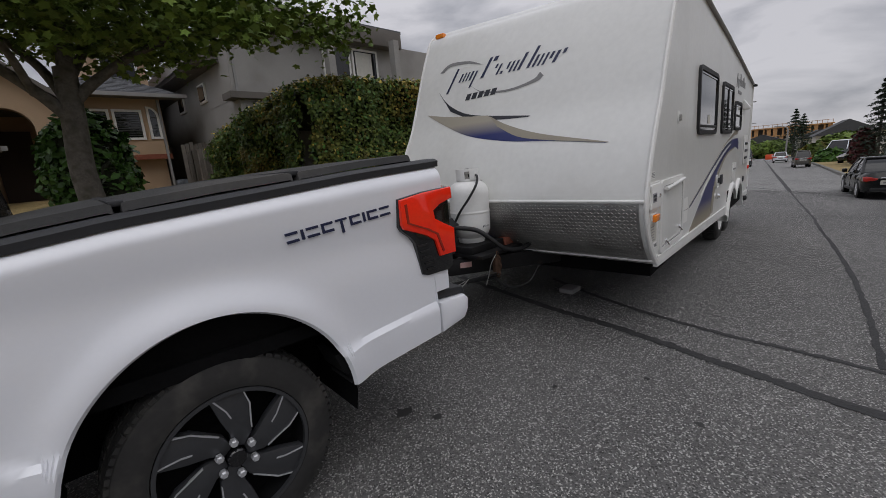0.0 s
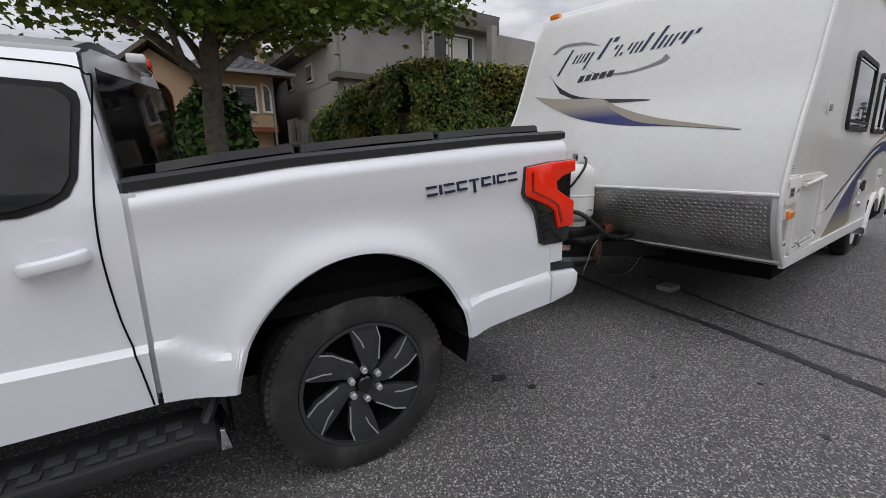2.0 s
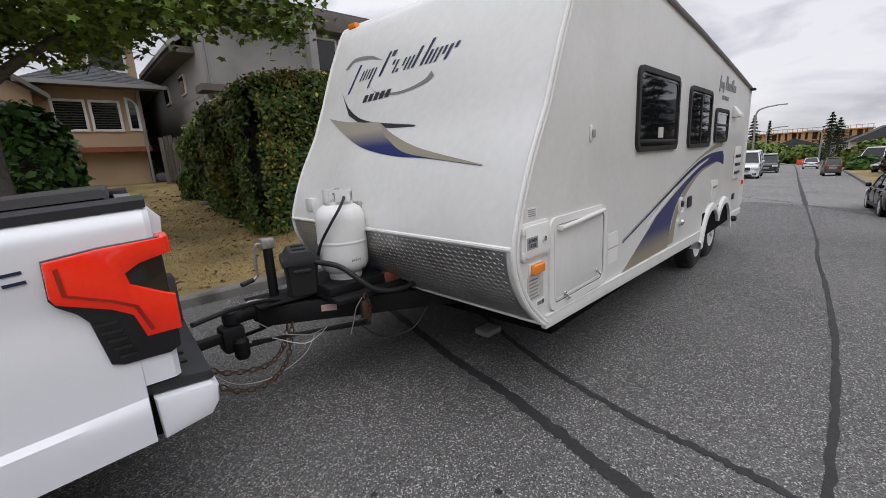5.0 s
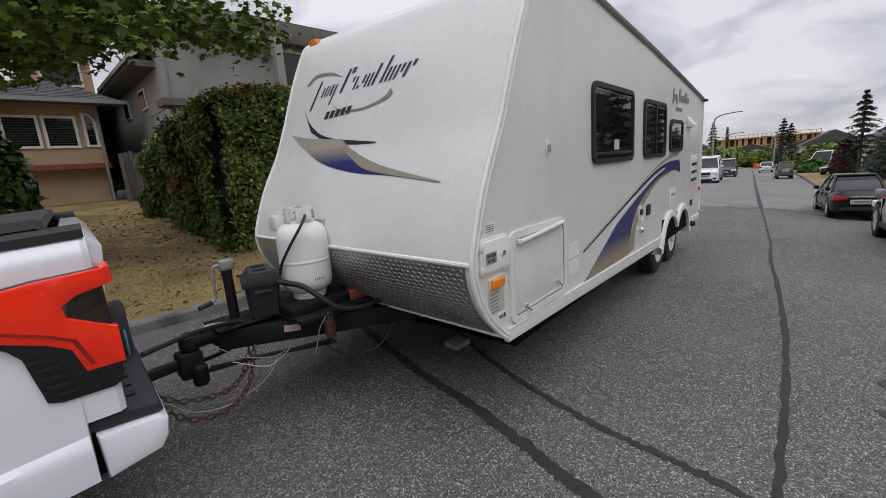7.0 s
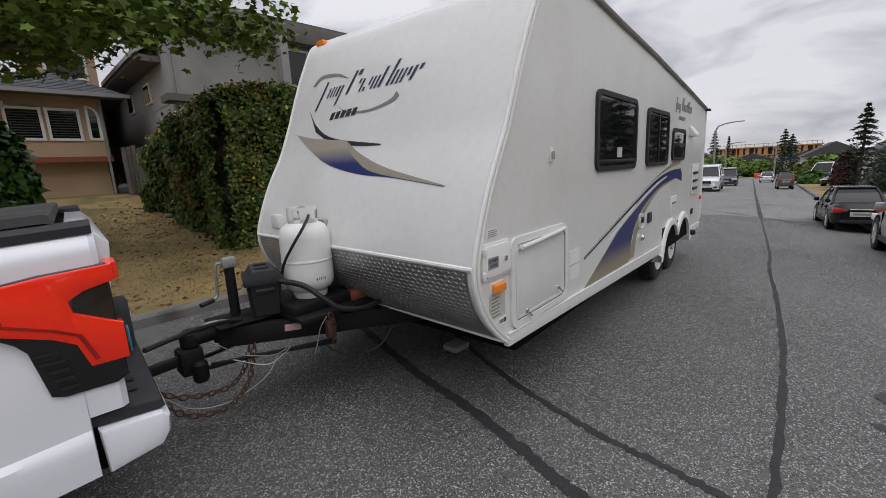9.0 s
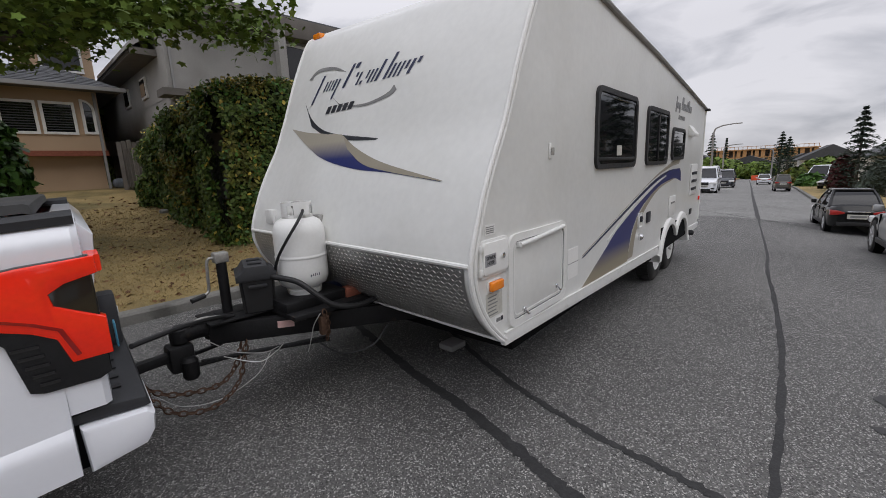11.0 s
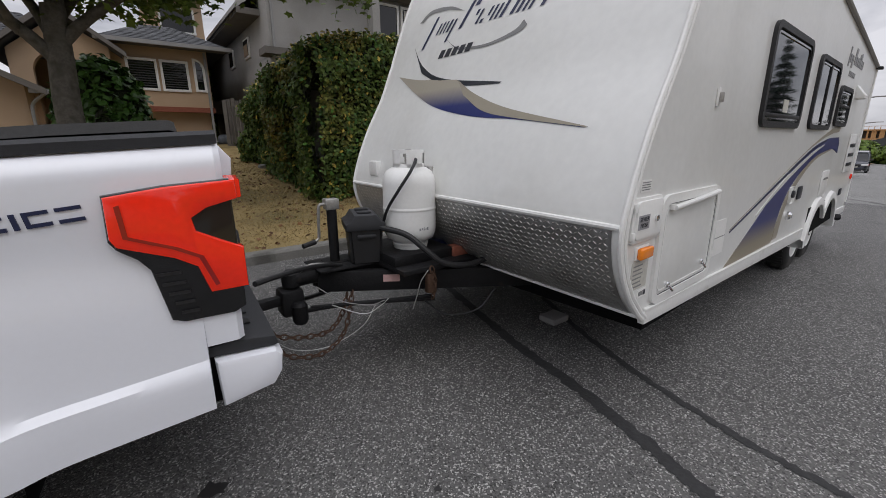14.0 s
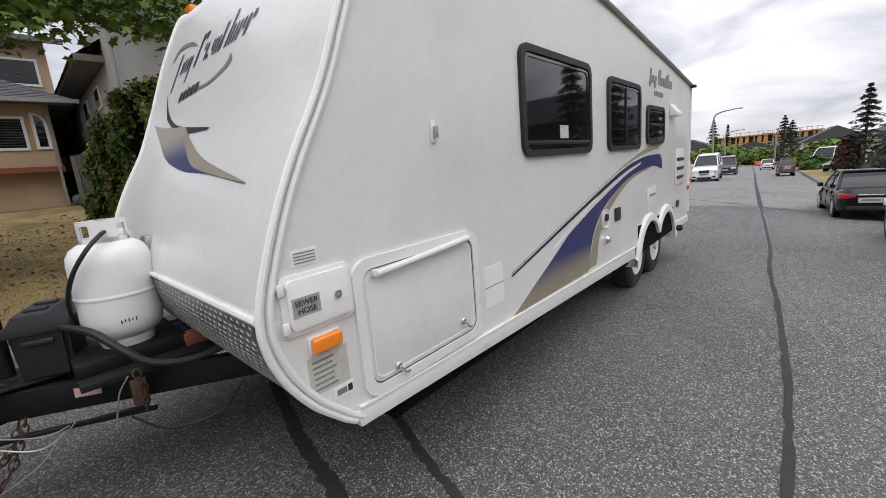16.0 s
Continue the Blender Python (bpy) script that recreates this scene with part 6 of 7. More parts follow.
broadleaf("street_tree", (BX, BY, BZ), [(0, 0, -0.1), (0.02, 0, 0.6), (-0.02, 0.02, 1.3), (0.02, 0.0, 2.0), (0.05, 0.0, 2.6)],
          [([(0.03, 0, 2.3), (0.1, 0.05, 2.9), (0.15, 0.1, 3.6), (0.1, 0.1, 4.6)], 0.11, 0.04),
           ([(0.0, 0, 1.95), (-0.3, -0.05, 2.3), (-0.8, -0.1, 2.7), (-1.5, -0.2, 3.05), (-2.3, -0.4, 3.3)], 0.085, 0.03),
           ([(0.03, 0, 2.15), (0.4, -0.1, 2.5), (1.0, -0.3, 2.9), (1.8, -0.6, 3.15), (3.5, -0.8, 3.25)], 0.08, 0.015),
           ([(0.0, 0, 2.2), (-0.2, 0.3, 2.7), (-0.6, 0.9, 3.3), (-0.9, 1.6, 4.0)], 0.07, 0.025),
           ([(0.04, 0, 2.4), (0.4, 0.4, 3.0), (0.9, 0.9, 3.7), (1.4, 1.3, 4.3)], 0.065, 0.025),
           ([(-0.3, -0.05, 2.25), (-0.5, -0.5, 2.7), (-0.9, -1.0, 3.1), (-1.6, -1.4, 3.5)], 0.05, 0.02)],
          cl, 23000, 0.135, M_LEAF, "leafy street tree with dark green maple leaves and grey trunk", rng, spread=(0.27, 0.27, 0.13))


# ---- hedge and ivy ----
def leafy_block(name, pts, normals, n, size, mats, label, core_bm, rng, category="hedge", shape=LEAF3):
    t = thing(name, Matrix(), label, category)
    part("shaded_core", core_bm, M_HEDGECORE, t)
    for (m_, share, sel) in mats:
        k = int(n * share)
        P_, N_ = pts(k, sel)
        N_ = N_ + rng.normal(size=N_.shape) * 0.55
        me = leaf_mesh("foliage", P_ + rng.normal(size=P_.shape) * 0.045, N_, rng.uniform(size * 0.6, size * 1.3, k), shape, rng)
        ob = mesh_thing("foliage", me, m_, t)
        ob["kind"] = "stuff"
    return t


HX0, HX1, HY0, HY1 = 0.80, 6.4, 6.05, 11.0


def hedge_top(x, y):
    t = 3.08 - 0.10 * max(0, y - 7.0) - 0.25 * max(0, 1.15 - (x - HX0)) ** 2 * 0.6
    return t + 0.10 * noise.noise(Vector((x * 0.9, y * 0.9, 3.0))) + 0.05 * noise.noise(Vector((x * 3, y * 3, 1.0)))


def hedge_bulge(a, z):
    return 0.34 * noise.noise(Vector((a * 0.9, z * 1.1, 7.0))) + 0.20 * noise.noise(Vector((a * 2.6, z * 2.6, 2.0)))


rng = np.random.default_rng(31)


def hedge_points(k, sel):
    P_, N_ = [], []
    while len(P_) < k:
        f = rng.random()
        if sel == "top":
            f = 0.9 + 0.1 * rng.random()
        if f < 0.42:
            y = rng.uniform(HY0, HY1)
            lo, hi = lawn_z(HX0, y), hedge_top(HX0, y)
            z = rng.uniform(lo, hi)
            P_.append((HX0 - hedge_bulge(y, z) - 0.05 + 0.18 * max(0, (z - hi + 0.3)) , y, z))
            N_.append((-1, -0.1, 0.35))
        elif f < 0.82:
            x = rng.uniform(HX0, HX1)
            z = rng.uniform(lawn_z(x, HY0), hedge_top(x, HY0))
            P_.append((x, HY0 - hedge_bulge(x + 20, z) - 0.05, z))
            N_.append((-0.1, -1, 0.35))
        else:
            x, y = rng.uniform(HX0, HX1 - 2), HY0 + (HY1 - HY0) * rng.random() ** 1.6
            P_.append((x, y, hedge_top(x, y) + 0.03 + 0.05 * rng.random()))
            N_.append((-0.2, -0.3, 1))
    return np.array(P_), np.array(N_)


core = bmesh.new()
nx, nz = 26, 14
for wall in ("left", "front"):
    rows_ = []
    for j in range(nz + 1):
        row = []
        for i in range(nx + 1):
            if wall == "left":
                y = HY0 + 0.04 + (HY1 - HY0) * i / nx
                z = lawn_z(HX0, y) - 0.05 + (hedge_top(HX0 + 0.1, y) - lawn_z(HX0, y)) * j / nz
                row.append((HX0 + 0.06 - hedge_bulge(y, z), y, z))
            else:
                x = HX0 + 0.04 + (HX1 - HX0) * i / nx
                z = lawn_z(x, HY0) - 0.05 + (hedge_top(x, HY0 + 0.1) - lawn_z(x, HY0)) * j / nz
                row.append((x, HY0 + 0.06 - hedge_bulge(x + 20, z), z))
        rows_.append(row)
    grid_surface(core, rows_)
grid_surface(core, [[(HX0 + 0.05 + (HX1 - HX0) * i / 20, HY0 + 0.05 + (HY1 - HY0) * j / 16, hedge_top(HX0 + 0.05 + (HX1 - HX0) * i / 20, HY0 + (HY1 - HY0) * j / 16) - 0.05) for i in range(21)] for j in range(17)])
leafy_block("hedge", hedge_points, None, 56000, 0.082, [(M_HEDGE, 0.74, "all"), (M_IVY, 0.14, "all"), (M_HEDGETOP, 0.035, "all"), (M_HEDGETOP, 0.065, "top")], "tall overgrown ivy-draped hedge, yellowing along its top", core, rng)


def mound(name, c, r, n, label, seed, leaf_mat=M_IVY, size=0.11, category="bush"):
    rng_ = np.random.default_rng(seed)
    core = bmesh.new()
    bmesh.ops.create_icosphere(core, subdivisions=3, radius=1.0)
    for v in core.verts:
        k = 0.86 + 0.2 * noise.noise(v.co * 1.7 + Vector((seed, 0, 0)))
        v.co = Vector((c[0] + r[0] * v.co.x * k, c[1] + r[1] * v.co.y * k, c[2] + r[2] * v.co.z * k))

    def pts(k, sel):
        d = rng_.normal(size=(k, 3))
        d /= np.linalg.norm(d, axis=1)[:, None]
        kk = np.array([0.90 + 0.2 * noise.noise(Vector(q) * 1.7 + Vector((seed, 0, 0))) for q in d]) + rng_.uniform(-0.03, 0.09, k)
        return np.array(c) + d * np.array(r) * kk[:, None], d + np.array((0, 0, 0.3))
    return leafy_block(name, pts, None, n, size, [(leaf_mat, 1.0, "all")], label, core, rng_, category)


mound("ivy_bush", (-2.05, 8.6, 1.75), (0.72, 0.6, 1.0), 3200, "large-leaved green ivy bush behind the tree", 3, size=0.15)
mound("ivy_bush", (-2.0, 6.85, 1.05), (0.24, 0.24, 0.85), 600, "ivy climbing round the foot of the tree", 4, size=0.12)
mound("garden_bush", (1.1, 21.0, 3.2), (1.6, 1.2, 2.0), 2500, "leafy green shrub behind the houses", 6, M_LEAF, 0.22)
mound("brown_shrub", (-4.2, 11.6, 1.25), (0.8, 0.5, 0.35), 900, "low dry brown shrub by the garage", 7, M_DEADLEAF, 0.10)


# ---- houses ----
def wall_box(name, parent, x0, x1, y0, y1, z0, z1, material, label=""):
    return part(name, boxed(x0, x1, y0, y1, z0, z1), material, parent, label, smooth=False)


def house_window(parent, x0, x1, z0, z1, y, arched=False, bars=0):
    w_, h = x1 - x0, z1 - z0
    if arched:
        def shape_(m_):
            pts = [(x0 + m_, z0 + m_), (x1 - m_, z0 + m_)]
            for a in np.linspace(0, math.pi / 2, 9):
                pts.append((x0 + m_ + (w_ - 2 * m_) * math.cos(a), z1 - w_ + (w_ - m_) * math.sin(a)))
            return pts
    else:
        def shape_(m_):
            return [(x0 + m_, z0 + m_), (x1 - m_, z0 + m_), (x1 - m_, z1 - m_), (x0 + m_, z1 - m_)]
    bm = bmesh.new()
    ring(bm, shape_(0.0), shape_(0.065), y - 0.05, y + 0.03)
    f = part("window", bm, M_WHITEFRAME, parent, "white framed window", smooth=False)
    bm = bmesh.new()
    prism(bm, shape_(0.05), y - 0.02, y + 0.01)
    part("pane", bm, M_GLASS, f, "dark pane", smooth=False)
    for k in range(bars):
        z = z0 + h * (k + 1) / (bars + 1)
        part("blind_slat", boxed(x0 + 0.08, x1 - 0.08, y - 0.026, y - 0.021, z - 0.012, z + 0.012), M_BLIND, f)
    return f


def shingle_roof(parent, p00, p10, p11, p01, rows_n, cols):
    """A sloping roof plane of overlapping shingle courses, eave p00-p10, ridge p01-p11."""
    a, b, c, d = (Vector(p) for p in (p00, p10, p11, p01))
    n = (b - a).cross(d - a).normalized()
    if n.z < 0:
        n = -n
    bm = bmesh.new()
    bm.faces.new([bm.verts.new(p) for p in (a, b, c, d)])
    bm.faces.new([bm.verts.new(p - n * 0.06) for p in (a, b, c, d)])
    deck_ = part("roof", bm, M_SHINGLE, parent, smooth=False)
    bm = bmesh.new()
    rr = random.Random(rows_n * 7 + cols)
    for i in range(rows_n):
        t0, t1 = i / rows_n, min(1, (i + 1.15) / rows_n)
        e0, e1 = a.lerp(d, t0), b.lerp(c, t0)
        g0, g1 = a.lerp(d, t1), b.lerp(c, t1)
        cuts = sorted([0, 1] + [(k + rr.uniform(-0.25, 0.25)) / cols for k in range(1, cols)])
        for u, v in zip(cuts, cuts[1:]):
            lift = rr.uniform(0.010, 0.020)
            q = [e0.lerp(e1, u) + n * lift, e0.lerp(e1, v) + n * lift, g0.lerp(g1, v) + n * 0.004, g0.lerp(g1, u) + n * 0.004]
            bm.faces.new([bm.verts.new(p) for p in q])
            bm.faces.new([bm.verts.new(p) for p in (q[0], q[1], q[1] - n * lift, q[0] - n * lift)])
    sh = part("shingles", bm, M_SHINGLE, deck_, smooth=False)
    sh["kind"] = "stuff"
    return deck_


tan = thing("tan_house", pose(0, 0, 0), "tan stucco house with grey shingle roofs, arched entry and bay window", "house")
H0 = 1.2
# bay block
wall_box("wall", tan, -1.80, 0.50, 14.0, 20.0, 2.30, 4.02, M_TANSTUCCO)
wall_box("base_wall", tan, -1.80, 0.44, 14.35, 20.0, H0, 2.32, M_TANSTUCCO)
wall_box("bay_sill", tan, -1.84, 0.54, 13.96, 14.1, 2.22, 2.36, M_BRICKRED, "dark red band below the bay")
house_window(tan, -1.50, -0.78, 2.78, 3.62, 14.0, bars=12)
house_window(tan, -0.72, -0.02, 2.78, 3.62, 14.0, bars=12)
house_window(tan, 0.10, 0.40, 2.80, 3.72, 14.0, arched=True, bars=2)
shingle_roof(tan, (-2.05, 13.45, 3.98), (1.05, 13.45, 3.98), (-0.15, 15.3, 4.75), (-0.9, 15.3, 4.75), 12, 14)
shingle_roof(tan, (1.05, 13.45, 3.98), (1.05, 20.0, 3.98), (-0.15, 19.0, 4.75), (-0.15, 15.3, 4.75), 12, 20)
shingle_roof(tan, (-2.05, 20.0, 3.98), (-2.05, 13.45, 3.98), (-0.9, 15.3, 4.75), (-0.9, 19.0, 4.75), 12, 20)
wall_box("eave_gutter", tan, -2.08, 1.09, 13.38, 13.47, 3.90, 4.0, M_GUTTER)
wall_box("soffit", tan, -2.03, 1.03, 13.48, 14.0, 3.93, 3.97, M_FASCIA)
wall_box("downpipe", tan, 0.40, 0.46, 13.92, 13.98, 1.3, 3.9, M_GUTTER)
wall_box("upper_wall", tan, -0.6, 1.0, 17.0, 23.0, 4.2, 6.3, M_TANSTUCCO)
house_window(tan, -0.30, 0.75, 4.95, 5.75, 17.0)
shingle_roof(tan, (-1.0, 16.5, 6.25), (1.4, 16.5, 6.25), (0.9, 19.0, 7.0), (-0.5, 19.0, 7.0), 8, 10)
wall_box("upper_eave", tan, -1.0, 1.42, 16.45, 16.55, 6.15, 6.3, M_FASCIA)
# entry with an arch cut through
bm = bmesh.new()
ax0, ax1, az = -3.35, -2.35, 3.05
arch = [(ax1, H0)] + [((ax0 + ax1) / 2 + (ax1 - ax0) / 2 * math.cos(a), az + (ax1 - ax0) / 2 * math.sin(a)) for a in np.linspace(0, math.pi, 17)] + [(ax0, H0)]
prism(bm, [(-3.75, H0), (-3.75, 3.55), (-2.75, 4.35), (-1.80, 3.75), (-1.80, H0)] + arch, 13.7, 14.0)
part("entry_wall", bm, M_TANSTUCCO, tan, smooth=False)
wall_box("entry_recess", tan, -3.75, -1.8, 15.6, 15.7, H0, 4.0, M_TANSTUCCO)
wall_box("entry_side", tan, -3.80, -3.70, 14.0, 15.6, H0, 3.5, M_TANSTUCCO)
wall_box("entry_ceiling", tan, -3.75, -1.8, 14.0, 15.6, 3.6, 3.7, M_FASCIA)
wall_box("front_door", tan, -3.2, -2.4, 15.52, 15.6, H0, 3.2, M_BROWNDOOR, "dark brown front door")
shingle_roof(tan, (-4.1, 13.4, 3.42), (-4.1, 18.0, 3.42), (-2.75, 18.0, 4.55), (-2.75, 13.4, 4.55), 8, 12)
shingle_roof(tan, (-1.5, 13.4, 3.6), (-1.5, 18.0, 3.6), (-2.75, 18.0, 4.55), (-2.75, 13.4, 4.55), 8, 12)
part("gable_board", prism(bmesh.new(), [(-4.15, 3.32), (-2.75, 4.50), (-1.45, 3.50), (-1.45, 3.62), (-2.75, 4.63), (-4.15, 3.45)], 13.33, 13.41), M_FASCIA, tan, smooth=False)
# garage wing
bm = bmesh.new()
prism(bm, [(-9.4, H0), (-9.4, 2.65), (-6.4, 4.1), (-3.45, 2.65), (-3.45, H0)], 12.6, 18.0)
part("garage_wall", bm, M_TANSTUCCO, tan, smooth=False)
shingle_roof(tan, (-3.1, 12.2, 2.50), (-3.1, 18.5, 2.50), (-6.4, 18.5, 4.2), (-6.4, 12.2, 4.2), 18, 20)
shingle_roof(tan, (-9.7, 12.2, 2.50), (-9.7, 18.5, 2.50), (-6.4, 18.5, 4.2), (-6.4, 12.2, 4.2), 18, 20)
part("gable_board", prism(bmesh.new(), [(-9.75, 2.40), (-6.4, 4.14), (-3.05, 2.40), (-3.05, 2.54), (-6.4, 4.28), (-9.75, 2.54)], 12.12, 12.22), M_FASCIA, tan, smooth=False)
gd = wall_box("garage_door", tan, -8.6, -4.75, 12.52, 12.6, H0, 2.25, M_BROWNDOOR, "dark brown panelled garage door")
for k in range(4):
    for j in range(6):
        part("door_panel", boxed(-8.5 + 0.62 * j, -7.95 + 0.62 * j, 12.505, 12.525, 1.27 + 0.245 * k, 1.46 + 0.245 * k, bevel=0.008), M_BROWNDOOR, gd)
wall_box("gutter", tan, -3.35, -2.95, 12.2, 12.3, 2.44, 2.54, M_GUTTER)
part("downpipe", tubed([(-3.1, 12.3, 2.44), (-3.35, 12.55, 2.25), (-3.40, 12.55, 2.0), (-3.40, 12.55, 1.25)], 0.035, n=8, k=3), M_GUTTER, tan)
wl = part("wall_lantern", boxed(-4.62, -4.52, 12.42, 12.56, 2.05, 2.30, bevel=0.01), M_BLACKGLOSS, tan, "black wall lantern")
part("lantern_glass", boxed(-4.605, -4.535, 12.41, 12.44, 2.10, 2.24), M_LENS, wl)
# big roof behind
shingle_roof(tan, (-9.0, 16.0, 3.9), (-2.5, 16.0, 3.9), (-4.0, 20.0, 5.6), (-7.5, 20.0, 5.6), 18, 24)

grey = thing("grey_house", pose(0, 0, 0), "grey stucco two-storey house with deep flat eaves behind the hedge", "house")
G0 = 0.9
wall_box("wall", grey, 1.52, 9.5, 11.0, 20.0, 3.5, 5.5, M_GREYSTUCCO)
wall_box("lower_wall", grey, 1.52, 9.5, 10.6, 20.0, G0, 3.52, M_GREYSTUCCO)
wall_box("ledge", grey, 1.25, 9.6, 10.45, 11.05, 3.46, 3.62, M_FASCIA)
part("roof_slab", boxed(2.1, 7.3, 10.6, 20.3, 5.35, 5.88, bevel=0.02), M_FASCIA, grey, "deep brown-grey fascia round the flat roof")
wall_box("roof_top", grey, 1.9, 7.4, 10.7, 20.3, 5.86, 5.95, M_SHINGLE)
bm2 = boxed(0.95, 1.55, 11.6, 20.4, 4.55, 4.70)
part("side_eave", bm2, M_FASCIA, grey, smooth=False)
shingle_roof(grey, (0.9, 11.6, 4.62), (0.9, 20.4, 4.62), (2.4, 20.4, 5.7), (2.4, 11.6, 5.7), 8, 16)
wall_box("corner_pipe", grey, 1.60, 1.66, 10.93, 10.99, 3.6, 5.4, M_GUTTER)
for x in (4.05, 6.55):
    wall_box("balcony_pillar", grey, x, x + 0.22, 10.15, 10.4, 3.5, 5.45, M_GREYSTUCCO)
house_window(grey, 4.35, 5.35, 3.75, 5.25, 11.0)
house_window(grey, 5.42, 6.45, 3.75, 5.25, 11.0)
part("curtain", boxed(5.55, 6.2, 10.955, 10.975, 3.85, 5.15), M_LABEL, grey, "pale curtain")
for y0_ in (13.0, 15.2):
    w_ = part("side_window", boxed(1.47, 1.53, y0_, y0_ + 0.6, 3.75, 4.30, bevel=0.006), M_WHITEFRAME, grey)
    part("pane", boxed(1.455, 1.475, y0_ + 0.06, y0_ + 0.54, 3.81, 4.24), M_GLASS, w_)
nb = thing("neighbour_house", pose(0, 0, 0), "dark-roofed house further along behind the hedge", "house")
wall_box("wall", nb, 10.5, 16.0, 14.0, 22.0, 0.5, 4.3, M_GREYSTUCCO)
shingle_roof(nb, (10.0, 13.5, 4.2), (16.5, 13.5, 4.2), (15.0, 18.0, 5.8), (11.5, 18.0, 5.8), 10, 14)
shingle_roof(nb, (10.0, 22.5, 4.2), (10.0, 13.5, 4.2), (11.5, 18.0, 5.8), (11.5, 18.2, 5.8), 10, 14)
fence = thing("side_fence", pose(0, 0, 0), "weathered grey board fence between the houses", "fence")
for k in range(12):
    part("board", boxed(0.62 + 0.115 * k, 0.72 + 0.115 * k, 13.2 + 0.02 * (k % 2), 13.23 + 0.02 * (k % 2), 1.2, 2.55 + 0.03 * (k % 3)), M_FENCE, fence)
for k in range(5):
    part("post", boxed(0.78, 0.88, 11.4 + 0.45 * k, 11.5 + 0.45 * k, 1.0, 2.35), M_FENCE, fence)
part("lattice_panel", boxed(0.3, 1.6, 17.9, 17.95, 2.4, 2.9), M_FENCE, fence)
single("rubbish_bags", boxed(0.55, 1.0, 14.1, 14.5, 1.28, 1.58, bevel=0.12, seg=3), M_BLUETARP, "crumpled grey-blue plastic bags by the house", "bags")
single("garden_stone", boxed(0.55, 0.72, 9.4, 9.55, 0.72, 0.86, bevel=0.05, seg=3), M_CONCRETE, "pale stone at the foot of the hedge", "stone")


# ---- parked cars ----
M_REDLAMP = mat("dull_red_lens", (0.42, 0.02, 0.015), rough=0.2, spread=0.1, scale=12, coat=0.6)


def car(name, m, L_, W_, H_, paint, label, style, lights="rear"):
    """A car nose towards +x: shaped body, tapering cabin, wheels with rims, lamps and plates."""
    c = thing(name, m, label, "car", group="cars parked along the street")
    h = L_ / 2
    belt = H_ * (0.62 if style != "van" else 0.55)
    low = 0.24
    if style == "sedan":
        prof = [(-h, 0.42), (-h + 0.02, 0.72), (-h + 0.10, belt + 0.02), (-h + 0.75, belt + 0.04), (h - 1.45, belt), (h - 0.35, belt - 0.13), (h - 0.06, belt - 0.26), (h, 0.50), (h - 0.05, low), (-h + 0.05, low + 0.04)]
        base, top = (-h + 0.62, h - 1.30), (-h + 1.25, h - 2.15)
    elif style == "van":
        prof = [(-h, 0.40), (-h + 0.02, belt), (h - 1.1, belt), (h - 0.2, belt - 0.2), (h, 0.6), (h - 0.04, low), (-h + 0.05, low)]
        base, top = (-h + 0.04, h - 0.95), (-h + 0.10, h - 1.55)
    else:
        prof = [(-h, 0.45), (-h + 0.03, 0.80), (-h + 0.08, belt), (h - 1.25, belt), (h - 0.30, belt - 0.08), (h - 0.05, belt - 0.25), (h, 0.55), (h - 0.05, low), (-h + 0.05, low + 0.05)]
        base, top = (-h + 0.10, h - 1.15), (-h + 0.45, h - 1.95)
    axles = (-h + 0.19 * L_, h - 0.19 * L_)
    def deck(x):
        up = [p for p in prof if p[1] > 0.46 or p[0] > 0]
        up = sorted({round(p[0], 3): p[1] for p in sorted(up, key=lambda q: q[1])}.items())
        return float(np.interp(x, [p[0] for p in up], [p[1] for p in up]))

    bm, rows_ = bmesh.new(), []
    for t in [0, 0.012, 0.03, 0.06, 0.1, 0.15, 0.2, 0.3, 0.4, 0.5, 0.6, 0.7, 0.78, 0.84, 0.9, 0.94, 0.97, 0.988, 1.0]:
        x = -h + L_ * t
        e = min(t, 1 - t)
        hw = W_ / 2 * (1 - 0.30 * max(0, 1 - e / 0.10) ** 2.2)
        zt = deck(x)
        zb = low + 0.12 * max(0, 1 - e / 0.05)
        k = zt - zb
        half = [(0.0, zt + 0.02), (hw * 0.55, zt + 0.012), (hw * 0.84, zt - 0.01), (hw * 0.93, zt - 0.06), (hw * 0.97, zt - 0.22 * k), (hw, zb + 0.52 * k), (hw * 0.99, zb + 0.28 * k), (hw * 0.96, zb + 0.05 * k), (hw * 0.88, zb)]
        rows_.append([(x, -a, z) for a, z in half[::-1]] + [(x, a, z) for a, z in half[1:]])
    grid_surface(bm, rows_)
    for r in (rows_[0], rows_[-1]):
        bm.faces.new([bm.verts.new(p) for p in r])
    bmesh.ops.remove_doubles(bm, verts=bm.verts[:], dist=0.0005)
    bmesh.ops.recalc_face_normals(bm, faces=bm.faces[:])
    part("body", bm, paint, c)
    for s_ in (-1, 1):
        for xd in (axles[0] + 0.42, (axles[0] + axles[1]) / 2 - 0.02, axles[1] - 0.42):
            part("door_gap", boxed(xd - 0.006, xd + 0.006, s_ * (W_ / 2 - 0.03), s_ * (W_ / 2 + 0.002), low + 0.12, belt - 0.08), M_DARK, c)
        for xd in (axles[0] + 0.60, (axles[0] + axles[1]) / 2 + 0.16):
            part("door_handle", boxed(xd, xd + 0.17, s_ * (W_ / 2 - 0.04), s_ * (W_ / 2 + 0.02), belt - 0.17, belt - 0.135, bevel=0.01), paint, c)
    rings = []
    bm = bmesh.new()
